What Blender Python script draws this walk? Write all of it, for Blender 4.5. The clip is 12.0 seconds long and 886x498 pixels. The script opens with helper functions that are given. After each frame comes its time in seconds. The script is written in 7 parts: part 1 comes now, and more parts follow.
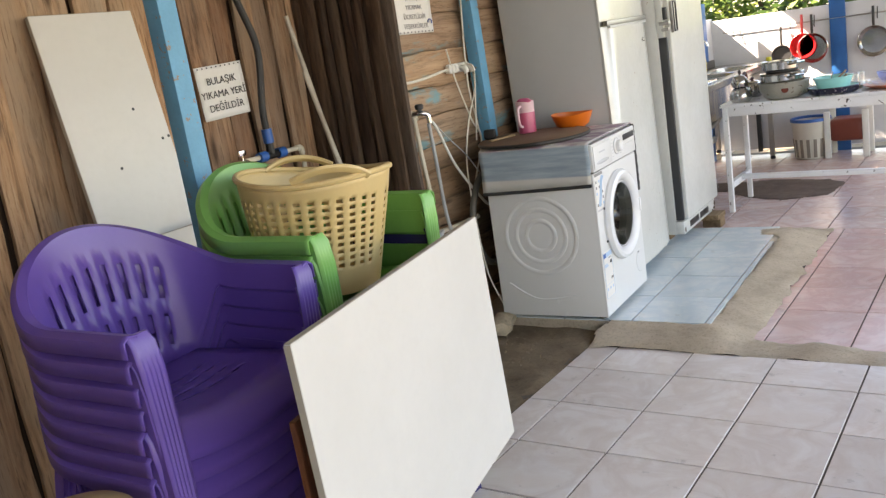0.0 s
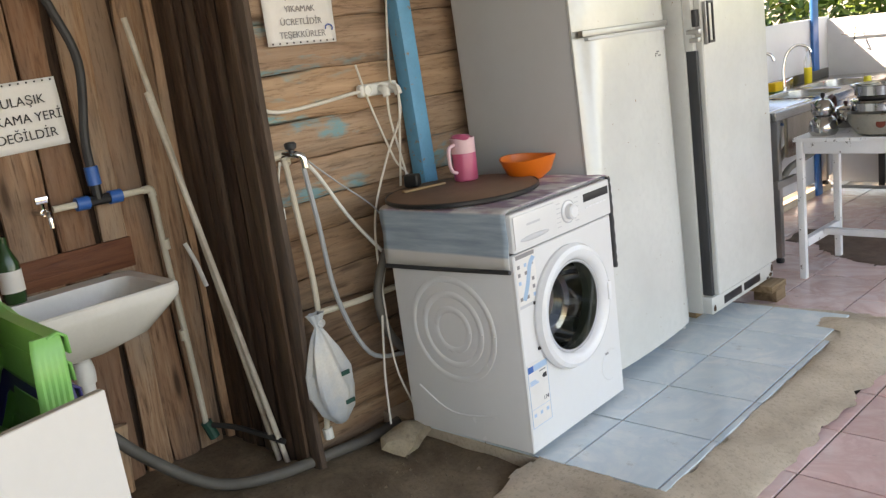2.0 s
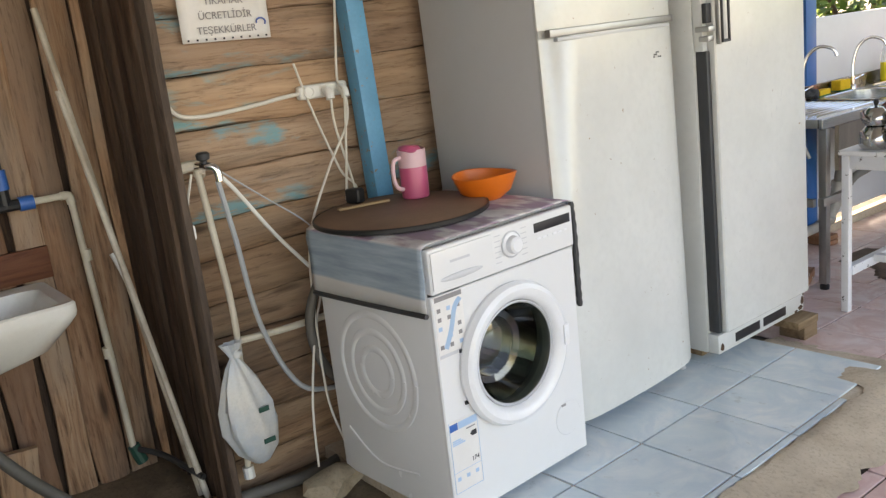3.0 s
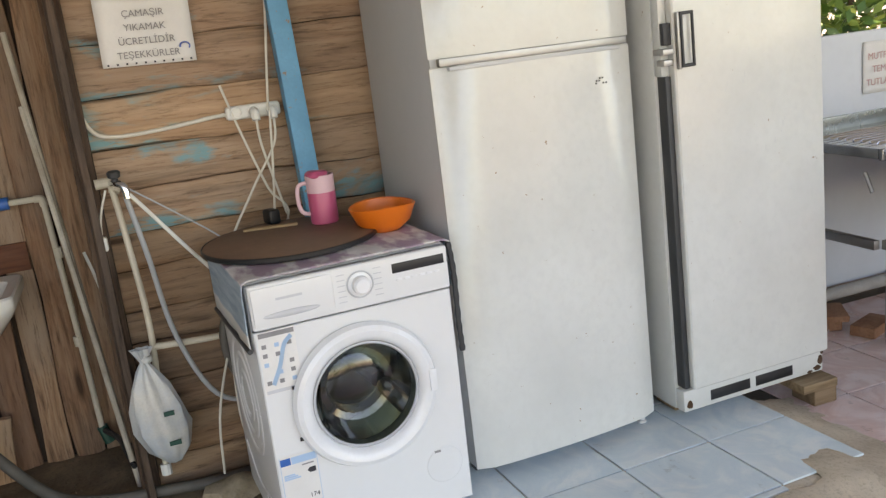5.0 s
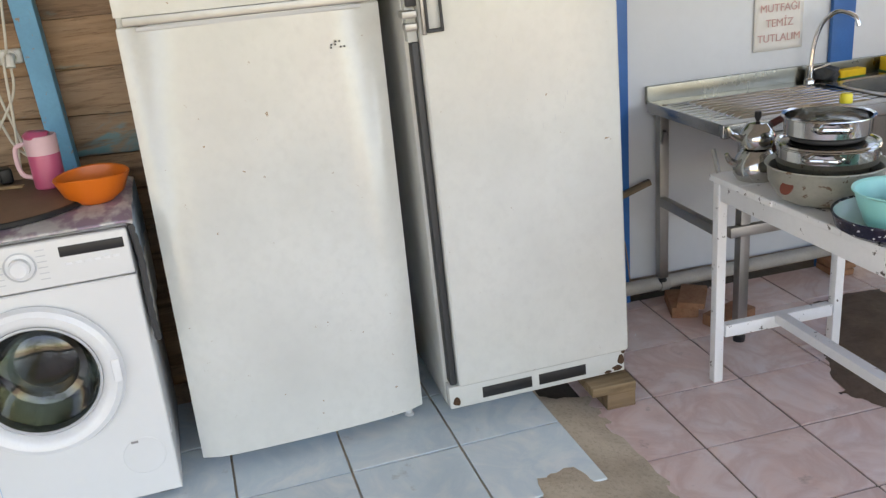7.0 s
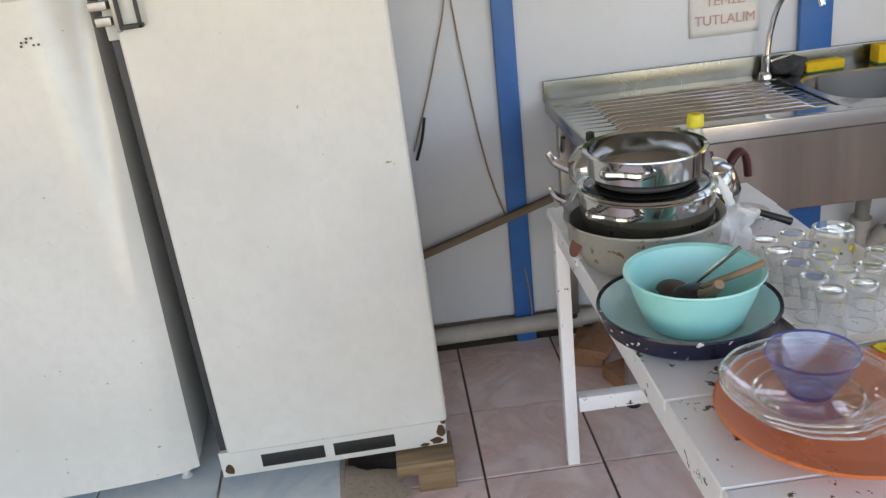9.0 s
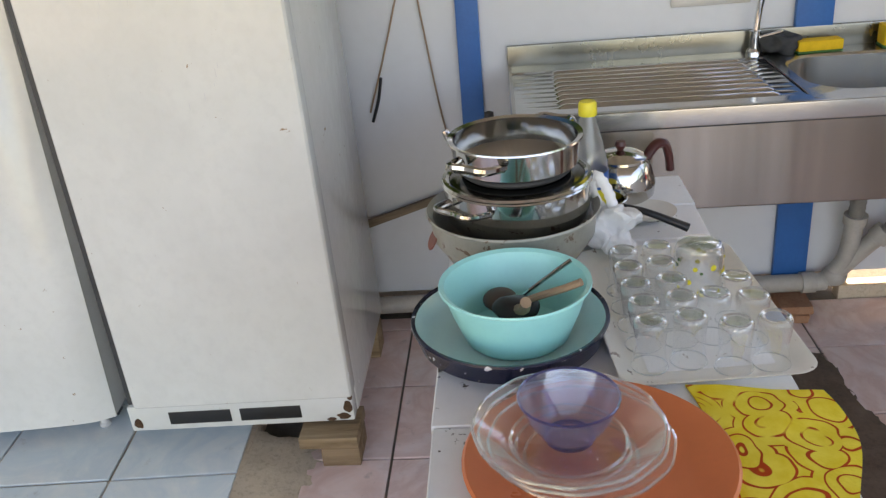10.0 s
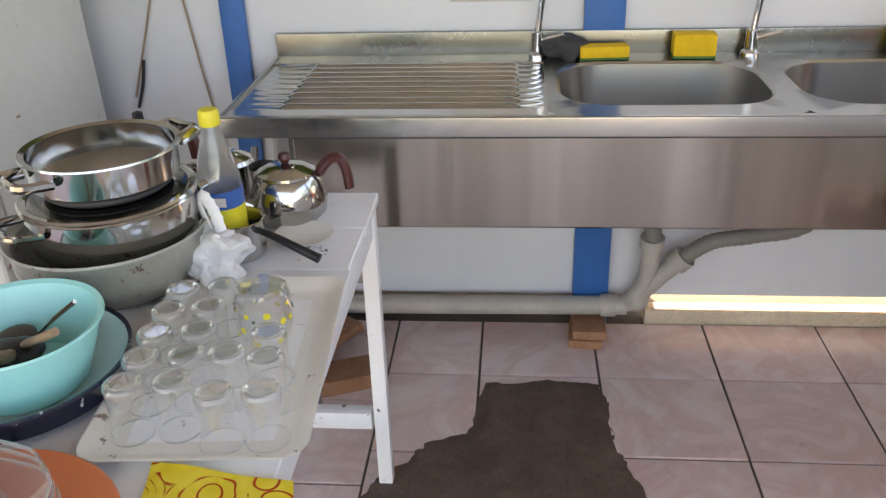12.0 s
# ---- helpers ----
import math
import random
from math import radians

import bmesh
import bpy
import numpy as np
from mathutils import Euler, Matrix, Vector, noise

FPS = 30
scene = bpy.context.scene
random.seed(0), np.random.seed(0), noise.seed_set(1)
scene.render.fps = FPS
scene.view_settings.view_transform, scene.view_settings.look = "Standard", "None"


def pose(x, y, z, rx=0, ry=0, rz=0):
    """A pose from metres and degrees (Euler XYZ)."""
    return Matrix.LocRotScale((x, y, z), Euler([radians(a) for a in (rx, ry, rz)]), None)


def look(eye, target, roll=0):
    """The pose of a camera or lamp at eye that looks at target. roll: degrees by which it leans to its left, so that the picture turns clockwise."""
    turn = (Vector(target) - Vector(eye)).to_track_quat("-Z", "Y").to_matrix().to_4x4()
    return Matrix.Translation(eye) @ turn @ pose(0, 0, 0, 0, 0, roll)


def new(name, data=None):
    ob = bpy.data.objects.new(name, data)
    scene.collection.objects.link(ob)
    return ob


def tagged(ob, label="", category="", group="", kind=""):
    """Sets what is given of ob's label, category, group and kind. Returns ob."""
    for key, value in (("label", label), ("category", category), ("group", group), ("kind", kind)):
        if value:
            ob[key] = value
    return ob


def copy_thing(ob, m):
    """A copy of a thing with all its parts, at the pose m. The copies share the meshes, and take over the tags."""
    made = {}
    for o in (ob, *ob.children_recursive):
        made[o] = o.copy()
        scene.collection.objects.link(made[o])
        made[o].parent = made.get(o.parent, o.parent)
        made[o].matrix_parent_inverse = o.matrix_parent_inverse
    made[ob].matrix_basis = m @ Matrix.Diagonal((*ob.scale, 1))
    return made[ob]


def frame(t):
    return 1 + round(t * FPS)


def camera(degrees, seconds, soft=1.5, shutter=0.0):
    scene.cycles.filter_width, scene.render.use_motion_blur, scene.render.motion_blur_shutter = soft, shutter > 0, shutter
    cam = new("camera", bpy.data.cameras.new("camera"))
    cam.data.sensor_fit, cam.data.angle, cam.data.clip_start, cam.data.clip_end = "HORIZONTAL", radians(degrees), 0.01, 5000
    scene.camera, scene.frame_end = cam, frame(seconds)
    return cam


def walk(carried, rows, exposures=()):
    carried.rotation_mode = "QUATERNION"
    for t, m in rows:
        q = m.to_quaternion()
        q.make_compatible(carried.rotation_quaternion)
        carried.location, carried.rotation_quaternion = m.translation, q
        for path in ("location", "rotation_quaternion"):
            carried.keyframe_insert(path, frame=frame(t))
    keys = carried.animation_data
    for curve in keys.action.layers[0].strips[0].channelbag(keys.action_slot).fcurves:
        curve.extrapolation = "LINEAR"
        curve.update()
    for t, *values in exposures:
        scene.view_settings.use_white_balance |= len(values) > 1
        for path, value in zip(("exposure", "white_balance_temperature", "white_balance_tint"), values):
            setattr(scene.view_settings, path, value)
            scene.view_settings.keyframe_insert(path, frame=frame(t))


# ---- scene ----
cam = camera(54.2, 12.0, soft=1.35)
PATH = [
    (0, (0.254, -0.21, 1.438), (-0.884, 1.371, 0.987), -8.9),
    (0.5, (0.266, 0.175, 1.421), (-0.918, 1.718, 0.954), -7.0),
    (1, (0.278, 0.594, 1.428), (-0.987, 2.075, 0.973), -7.3),
    (1.5, (0.276, 0.983, 1.446), (-1.004, 2.455, 1.006), -7.8),
    (2, (0.352, 1.384, 1.447), (-1.058, 2.728, 0.994), -7.4),
    (2.5, (0.391, 1.752, 1.442), (-1.129, 2.96, 0.96), -7.0),
    (3, (0.407, 2.08, 1.475), (-1.149, 3.237, 0.986), -6.5),
    (3.2, (0.448, 2.199, 1.476), (-1.145, 3.313, 1.005), -6.5),
    (4.8, (0.813, 3.064, 1.534), (-0.992, 3.79, 1.07), -6.8),
    (5, (0.879, 3.165, 1.516), (-0.955, 3.799, 1.03), -6.5),
    (5.5, (0.972, 3.367, 1.498), (-0.881, 3.864, 0.931), -5.9),
    (6, (0.915, 3.615, 1.53), (-0.89, 4.186, 0.887), -4.5),
    (6.5, (0.897, 3.903, 1.535), (-0.909, 4.451, 0.873), -4.1),
    (7, (0.901, 4.302, 1.565), (-0.933, 4.728, 0.89), -5.1),
    (7.2, (0.89, 4.461, 1.559), (-0.953, 4.841, 0.882), -5.9),
    (8.8, (0.526, 5.324, 1.535), (-1.33, 5.434, 0.798), -6.2),
    (9, (0.484, 5.435, 1.507), (-1.372, 5.517, 0.764), -6.4),
    (9.5, (0.366, 5.674, 1.507), (-1.461, 5.695, 0.695), -5.7),
    (10, (0.355, 5.924, 1.502), (-1.451, 5.766, 0.657), -5.0),
    (10.5, (0.315, 6.129, 1.488), (-1.469, 5.869, 0.623), -5.9),
    (11, (0.187, 6.323, 1.467), (-1.597, 6.137, 0.583), -4.8),
    (11.5, (0.124, 6.478, 1.469), (-1.653, 6.295, 0.569), -2.7),
    (12, (0.088, 6.608, 1.468), (-1.69, 6.444, 0.568), -1.9),
]
EXPOSURES = [(0.0, 2.84, 8700.0, 21.0), (0.6, 2.74, 8700.0, 21.0), (3.0, 2.66, 8650.0, 21.0), (5.0, 2.52, 8650.0, 22.0), (7.5, 2.58, 8650.0, 21.0), (9.5, 2.56, 8750.0, 22.0), (10.5, 2.56, 8850.0, 22.0), (11.3, 2.72, 8950.0, 22.5), (12.0, 2.8, 9100.0, 23.0)]
walk(cam, [(t, look(eye, target, roll)) for t, eye, target, roll in PATH], EXPOSURES)

# ---- light ----
SUN_WAY = Vector((1.0, 0.55, -1.0)).normalized()
world = bpy.data.worlds.new("world")
scene.world = world
world.use_nodes = True
sky = world.node_tree.nodes.new("ShaderNodeTexSky")
sky.sky_type, sky.sun_disc = "NISHITA", False
sky.sun_elevation = math.asin(-SUN_WAY.z)
sky.sun_rotation = math.atan2(-SUN_WAY.x, -SUN_WAY.y)
world.node_tree.links.new(sky.outputs[0], world.node_tree.nodes["Background"].inputs[0])
world.node_tree.nodes["Background"].inputs[1].default_value = 0.15
sun = new("sun", bpy.data.lights.new("sun", "SUN"))
sun.data.energy, sun.data.angle, sun.data.color = 4.5, radians(0.5), (1.0, 0.94, 0.85)
sun.matrix_world = look((-6, -3, 8), Vector((-6, -3, 8)) + SUN_WAY)


# ---- materials ----
class Mat:
    """A small wrapper round a node material."""

    def __init__(self, name, rough=0.5, metal=0.0, color=(0.8, 0.8, 0.8), spec=0.5):
        self.m = bpy.data.materials.new(name)
        self.m.use_nodes = True
        self.t = self.m.node_tree
        self.b = self.t.nodes["Principled BSDF"]
        self.b.inputs["Roughness"].default_value = rough
        self.b.inputs["Metallic"].default_value = metal
        self.b.inputs["Specular IOR Level"].default_value = spec
        self.b.inputs["Base Color"].default_value = (*color, 1)

    def n(self, kind, **values):
        node = self.t.nodes.new(kind)
        for k, v in values.items():
            node.inputs[k.replace("_", " ")].default_value = v
        return node

    def ln(self, a, b):
        self.t.links.new(a, b)

    def coords(self, scale=(1, 1, 1), shift=True):
        tc = self.n("ShaderNodeTexCoord")
        mp = self.n("ShaderNodeMapping", Scale=scale)
        if shift:
            info = self.n("ShaderNodeObjectInfo")
            mul = self.t.nodes.new("ShaderNodeVectorMath")
            mul.operation = "SCALE"
            mul.inputs[0].default_value = (13.7, 7.3, 9.1)
            self.ln(info.outputs["Random"], mul.inputs["Scale"])
            self.ln(mul.outputs[0], mp.inputs["Location"])
        self.ln(tc.outputs["Object"], mp.inputs["Vector"])
        return mp.outputs[0]

    def noise(self, vec, scale, detail=4, rough=0.6, distort=0.0):
        nz = self.n("ShaderNodeTexNoise", Scale=scale, Detail=detail, Roughness=rough, Distortion=distort)
        self.ln(vec, nz.inputs["Vector"])
        return nz.outputs["Fac"]

    def ramp(self, fac, stops):
        r = self.n("ShaderNodeValToRGB")
        e = r.color_ramp.elements
        while len(e) < len(stops):
            e.new(0.5)
        for el, (p, c) in zip(e, stops):
            el.position, el.color = p, (*c, 1) if len(c) == 3 else c
        self.ln(fac, r.inputs[0])
        return r.outputs[0]

    def mix(self, fac, a, b, mode="MIX"):
        m = self.t.nodes.new("ShaderNodeMix")
        m.data_type, m.blend_type = "RGBA", mode
        for sock, v in ((m.inputs[0], fac), (m.inputs[6], a), (m.inputs[7], b)):
            if isinstance(v, (int, float)):
                sock.default_value = v
            elif isinstance(v, tuple):
                sock.default_value = (*v, 1)
            else:
                self.ln(v, sock)
        return m.outputs[2]

    def color(self, out):
        self.ln(out, self.b.inputs["Base Color"])
        return self

    def rough(self, fac, lo, hi):
        mr = self.n("ShaderNodeMapRange")
        mr.inputs[3].default_value, mr.inputs[4].default_value = lo, hi
        self.ln(fac, mr.inputs[0])
        self.ln(mr.outputs[0], self.b.inputs["Roughness"])
        return self

    def bump(self, fac, strength=0.3, dist=0.005):
        b = self.n("ShaderNodeBump", Strength=strength, Distance=dist)
        self.ln(fac, b.inputs["Height"])
        self.ln(b.outputs[0], self.b.inputs["Normal"])
        return self


def shade(c, k):
    return tuple(min(1.0, v * k) for v in c)


def wood(name, dark, mid, light, along="z", rough=0.75, paint=None, paint_cut=0.6, fine=1.0, vary=0.35, weather=0.0, grey=(0.28, 0.23, 0.18)):
    m = Mat(name, rough, spec=0.25)
    st = {"x": (1.2, 14, 14), "y": (14, 1.2, 14), "z": (14, 14, 1.2)}[along]
    v = m.coords(tuple(a * fine for a in st))
    grain = m.noise(v, 2.2, 8, 0.65, 0.6)
    col = m.ramp(grain, [(0.27, dark), (0.47, mid), (0.76, light)])
    st2 = {"x": (0.7, 3, 3), "y": (3, 0.7, 3), "z": (3, 3, 0.7)}[along]
    v2 = m.coords(st2)
    stain = m.noise(v2, 2.0, 4, 0.6, 0.4)
    if weather:
        col = m.mix(m.ramp(stain, [(0.42, (0, 0, 0)), (0.62, (weather,) * 3)]), col, grey)
        streak = m.noise(m.coords(tuple(a * 3.0 for a in st)), 2.0, 6, 0.7, 0.3)
        col = m.mix(m.ramp(streak, [(0.3, (0.75, 0.75, 0.75)), (0.46, (0, 0, 0))]), col, dark)
        spots = m.n("ShaderNodeTexVoronoi", Scale=1.6, Randomness=1.0)
        m.ln(m.coords(tuple(max(1.0, a * 0.35) for a in st)), spots.inputs["Vector"])
        col = m.mix(m.ramp(spots.outputs["Distance"], [(0.06, (0.9, 0.9, 0.9)), (0.15, (0, 0, 0))]), col, shade(dark, 0.8))
    if paint:
        v3 = m.coords({"y": (1.3, 0.75, 2.6), "z": (4, 4, 1.2), "x": (1.1, 4, 4)}[along], shift=True)
        pf = m.noise(v3, 1.7, 6, 0.62, 0.5)
        mask = m.ramp(pf, [(paint_cut - 0.015, (0, 0, 0)), (paint_cut + 0.045, (0.9, 0.9, 0.9))])
        chips = m.noise(m.coords({"y": (9, 3.5, 16), "z": (16, 16, 4), "x": (4, 16, 16)}[along]), 2.5, 6, 0.7, 0.4)
        flake = m.mix(1.0, m.ramp(grain, [(0.3, (0.25, 0.25, 0.25)), (0.5, (1, 1, 1))]), m.ramp(chips, [(0.4, (0.1, 0.1, 0.1)), (0.5, (1, 1, 1))]), "MULTIPLY")
        mm = m.mix(1.0, mask, flake, "MULTIPLY")
        col = m.mix(mm, col, paint)
    info = m.n("ShaderNodeObjectInfo")
    tone = m.ramp(info.outputs["Random"], [(0.0, (1 - vary, 1 - vary * 1.15, 1 - vary * 1.2)), (0.4, (1 - vary * 0.35,) * 3), (0.75, (1.0, 0.94, 0.86)), (1.0, (0.95, 1.0, 1.04))])
    col = m.mix(1.0, col, tone, "MULTIPLY")
    return m.color(col).bump(grain, 0.8, 0.008).m


def painted(name, c, rough=0.35, dirt=0.12, scale=3.0, dirt_color=None, chip=None, bump=0.05, spec=0.5, chip_cut=0.615, chip_scale=5.0, wavy=0.0):
    m = Mat(name, rough, spec=spec)
    v = m.coords()
    big = m.noise(v, scale, 5, 0.62)
    fine = m.noise(v, scale * 18, 4, 0.6)
    col = m.mix(m.ramp(big, [(0.35, (0, 0, 0)), (0.75, (1, 1, 1))]), c, dirt_color or shade(c, 1 - dirt))
    col = m.mix(m.ramp(fine, [(0.45, (0, 0, 0)), (0.8, (0.5, 0.5, 0.5))]), col, shade(c, 1 - dirt))
    if chip:
        ch = m.noise(v, scale * chip_scale, 6, 0.7, 0.3)
        col = m.mix(m.ramp(ch, [(chip_cut, (0, 0, 0)), (chip_cut + 0.015, (1, 1, 1))]), col, chip)
    if wavy:
        return m.color(col).rough(big, rough * 0.6, min(1, rough * 1.5)).bump(m.noise(v, 5.0, 3, 0.5), wavy, 0.02).m
    return m.color(col).rough(big, rough * 0.8, min(1, rough * 1.25)).bump(fine, bump, 0.002).m


def steel(name, c=(0.62, 0.62, 0.6), rough=0.24, smudge=0.2, brushed=0.0, wavy=0.0):
    m = Mat(name, rough, 1.0, c)
    fine = m.noise(m.coords((1, 0.03, 1) if brushed else (1, 1, 1)), 160, 2, 0.5)
    big = m.noise(m.coords(), 5, 5, 0.65)
    m.color(m.mix(m.ramp(big, [(0.3, (0, 0, 0)), (0.8, (1, 1, 1))]), c, shade(c, 1 - smudge)))
    if brushed:
        tan = m.t.nodes.new("ShaderNodeTangent")
        tan.direction_type, tan.axis = "RADIAL", "Y"
        m.ln(tan.outputs[0], m.b.inputs["Tangent"])
        m.b.inputs["Anisotropic"].default_value = brushed
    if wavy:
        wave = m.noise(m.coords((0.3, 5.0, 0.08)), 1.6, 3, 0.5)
        # Brushed streaks: light and dark reflected bands put into the base colour.
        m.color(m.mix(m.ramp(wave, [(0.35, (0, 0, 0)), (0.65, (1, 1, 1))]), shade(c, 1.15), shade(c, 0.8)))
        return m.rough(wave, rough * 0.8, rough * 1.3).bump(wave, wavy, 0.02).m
    return m.rough(big, rough * 0.85, rough * 1.3).bump(fine, 0.06 if brushed else 0.03, 0.001).m


def tile_mat(name, base, vein, tint, rough=0.14):
    m = Mat(name, rough, spec=0.5)
    v = m.coords()
    cloud = m.noise(v, 5, 5, 0.6, 1.2)
    veins = m.noise(v, 4.2, 6, 0.6, 1.1)
    col = m.mix(m.ramp(cloud, [(0.35, (0, 0, 0)), (0.68, (1, 1, 1))]), base, tint)
    col = m.mix(m.ramp(veins, [(0.38, (0, 0, 0)), (0.5, (0.4, 0.4, 0.4)), (0.62, (0, 0, 0))]), col, vein)
    dirt = m.noise(v, 11, 7, 0.7)
    col = m.mix(m.ramp(dirt, [(0.62, (0, 0, 0)), (0.74, (0.45, 0.45, 0.45))]), col, (0.22, 0.18, 0.15))
    info = m.n("ShaderNodeObjectInfo")
    tone = m.ramp(info.outputs["Random"], [(0.0, (0.88, 0.88, 0.88)), (1.0, (1, 1, 1))])
    col = m.mix(1.0, col, tone, "MULTIPLY")
    return m.color(col).rough(dirt, rough * 0.6, rough * 2.4).bump(cloud, 0.04, 0.002).m


def concrete(name, a, b, rough=0.85, scale=4.0, bump=0.5):
    m = Mat(name, rough, spec=0.25)
    v = m.coords(shift=False)
    big = m.noise(v, scale, 8, 0.65, 0.4)
    grit = m.noise(v, 70, 4, 0.7)
    col = m.mix(m.ramp(big, [(0.3, (0, 0, 0)), (0.7, (1, 1, 1))]), a, b)
    col = m.mix(m.ramp(grit, [(0.5, (0, 0, 0)), (0.75, (0.5, 0.5, 0.5))]), col, shade(a, 0.5))
    mixh = m.mix(0.35, big, grit)
    return m.color(col).bump(mixh, bump, 0.01).m


def thin_glass(name, tint=(0.97, 0.98, 0.98), gloss=(1, 1, 1), ior=1.5, haze=0.0, rim=0.6, fall=3.0):
    m = bpy.data.materials.new(name)
    m.use_nodes = True
    t = m.node_tree
    t.nodes.clear()
    out, mix = t.nodes.new("ShaderNodeOutputMaterial"), t.nodes.new("ShaderNodeMixShader")
    tr, gl, fr = t.nodes.new("ShaderNodeBsdfTransparent"), t.nodes.new("ShaderNodeBsdfGlossy"), t.nodes.new("ShaderNodeLayerWeight")
    tr.inputs[0].default_value, gl.inputs[0].default_value = (*tint, 1), (*gloss, 1)
    gl.inputs["Roughness"].default_value = 0.03
    fr.inputs[0].default_value = 0.5
    power = t.nodes.new("ShaderNodeMath")
    power.operation = "POWER"
    power.inputs[1].default_value = fall
    scale = t.nodes.new("ShaderNodeMapRange")
    scale.inputs[3].default_value, scale.inputs[4].default_value = 0.02 + ((ior - 1) / (ior + 1)) ** 2, rim
    clear = tr.outputs[0]
    if haze:
        milk, veil = t.nodes.new("ShaderNodeMixShader"), t.nodes.new("ShaderNodeBsdfTranslucent")
        veil.inputs[0].default_value = (*tint, 1)
        milk.inputs[0].default_value = haze
        t.links.new(tr.outputs[0], milk.inputs[1])
        t.links.new(veil.outputs[0], milk.inputs[2])
        clear = milk.outputs[0]
    t.links.new(fr.outputs["Facing"], power.inputs[0])
    t.links.new(power.outputs[0], scale.inputs[0])
    t.links.new(scale.outputs[0], mix.inputs[0])
    t.links.new(clear, mix.inputs[1])
    t.links.new(gl.outputs[0], mix.inputs[2])
    t.links.new(mix.outputs[0], out.inputs[0])
    return m


def plain(name, c, rough=0.5, metal=0.0, spec=0.5):
    return painted(name, c, rough, 0.1, 6.0, spec=spec, bump=0.03) if metal == 0 else Mat(name, rough, metal, c).m


M = {}
M["plank"] = wood("weathered_plank", (0.1, 0.055, 0.032), (0.43, 0.25, 0.15), (0.64, 0.44, 0.29), "z", vary=0.5, fine=1.25, weather=0.75, grey=(0.4, 0.3, 0.225))
M["log"] = wood("log_wood", (0.11, 0.066, 0.04), (0.4, 0.26, 0.17), (0.58, 0.415, 0.285), "y", paint=(0.17, 0.38, 0.42), paint_cut=0.54, vary=0.22, fine=0.8, weather=0.5, grey=(0.4, 0.3, 0.22))
# Lower logs: unpainted, with the shade near the ground put into darker browns.
M["log_bare_shaded"] = wood("bare_shaded_log_wood", (0.075, 0.043, 0.026), (0.28, 0.172, 0.108), (0.44, 0.3, 0.2), "y", vary=0.3, fine=0.8, weather=0.55, grey=(0.3, 0.22, 0.155))
M["darkboard"] = wood("dark_boards", (0.02, 0.012, 0.009), (0.065, 0.037, 0.024), (0.16, 0.1, 0.068), "z", vary=0.4, weather=0.35, grey=(0.13, 0.1, 0.08))
M["redwood"] = wood("red_brown_wood", (0.1, 0.035, 0.018), (0.2, 0.075, 0.038), (0.28, 0.12, 0.06), "y", rough=0.55)
M["offcut"] = wood("offcut_wood", (0.12, 0.075, 0.04), (0.28, 0.19, 0.11), (0.42, 0.31, 0.2), "y")
M["stick"] = wood("grey_stick", (0.1, 0.075, 0.055), (0.22, 0.17, 0.12), (0.34, 0.27, 0.2), "y")
M["pole"] = painted("old_white_pole", (0.6, 0.55, 0.46), 0.6, 0.4, 6.0, (0.25, 0.18, 0.12))
M["cement"] = concrete("cement_floor", (0.42, 0.34, 0.255), (0.64, 0.54, 0.42))
# Yard cement: earthy brown, darkened further for the shade by the wall.
M["yard"] = concrete("earthy_shaded_cement", (0.12, 0.085, 0.055), (0.27, 0.205, 0.14), 0.9, 5.0, 0.7)
M["cement_dark"] = concrete("damp_cement", (0.085, 0.056, 0.042), (0.17, 0.118, 0.09), 0.6, 9.0, 0.7)
M["grout"] = concrete("dirty_grout", (0.1, 0.085, 0.07), (0.15, 0.125, 0.1))
M["ground"] = concrete("dry_ground", (0.28, 0.24, 0.18), (0.38, 0.33, 0.26), 0.95, 0.6)
M["beige_tile"] = tile_mat("beige_tile", (0.82, 0.73, 0.68), (0.66, 0.53, 0.47), (0.86, 0.8, 0.77))
M["blue_tile"] = tile_mat("blue_tile", (0.64, 0.745, 0.78), (0.46, 0.6, 0.7), (0.78, 0.82, 0.82))
M["pink_tile"] = tile_mat("pink_tile", (0.84, 0.63, 0.575), (0.6, 0.35, 0.3), (0.82, 0.7, 0.68))
M["salmon_tile"] = tile_mat("salmon_tile", (0.86, 0.58, 0.54), (0.64, 0.36, 0.33), (0.84, 0.65, 0.61))
M["tray_inset"] = painted("tray_inset", (0.8, 0.79, 0.76), 0.3, 0.06, 5.0, chip=(0.35, 0.3, 0.25), chip_cut=0.66, chip_scale=8.0)
M["hose_ribbed"] = painted("ribbed_grey_hose", (0.2, 0.19, 0.17), 0.6, 0.3, 6.0)
M["pale"] = concrete("pale_paving", (0.62, 0.58, 0.52), (0.74, 0.7, 0.64), 0.7, 2.0, 0.2)
M["white_wall"] = painted("white_wall_paint", (0.6, 0.62, 0.65), 0.45, 0.1, 1.2)
M["blue_post"] = painted("blue_post_paint", (0.01, 0.125, 0.38), 0.4, 0.25, 6.0)
M["sky_post"] = painted("sky_blue_paint", (0.1, 0.36, 0.56), 0.5, 0.25, 6.0, chip=(0.25, 0.2, 0.15))
M["melamine"] = painted("white_melamine", (0.64, 0.62, 0.58), 0.4, 0.08, 2.0)
M["melamine_edge"] = plain("raw_board_edge", (0.4, 0.36, 0.3), 0.8)
M["purple"] = plain("purple_plastic", (0.13, 0.072, 0.35), 0.33)
M["green"] = plain("green_plastic", (0.16, 0.44, 0.11), 0.35)
M["navy"] = plain("navy_plastic", (0.035, 0.03, 0.13), 0.35)
M["basket"] = plain("straw_plastic", (0.64, 0.46, 0.21), 0.45)
M["yellow_p"] = plain("yellow_plastic", (0.75, 0.5, 0.03), 0.45)
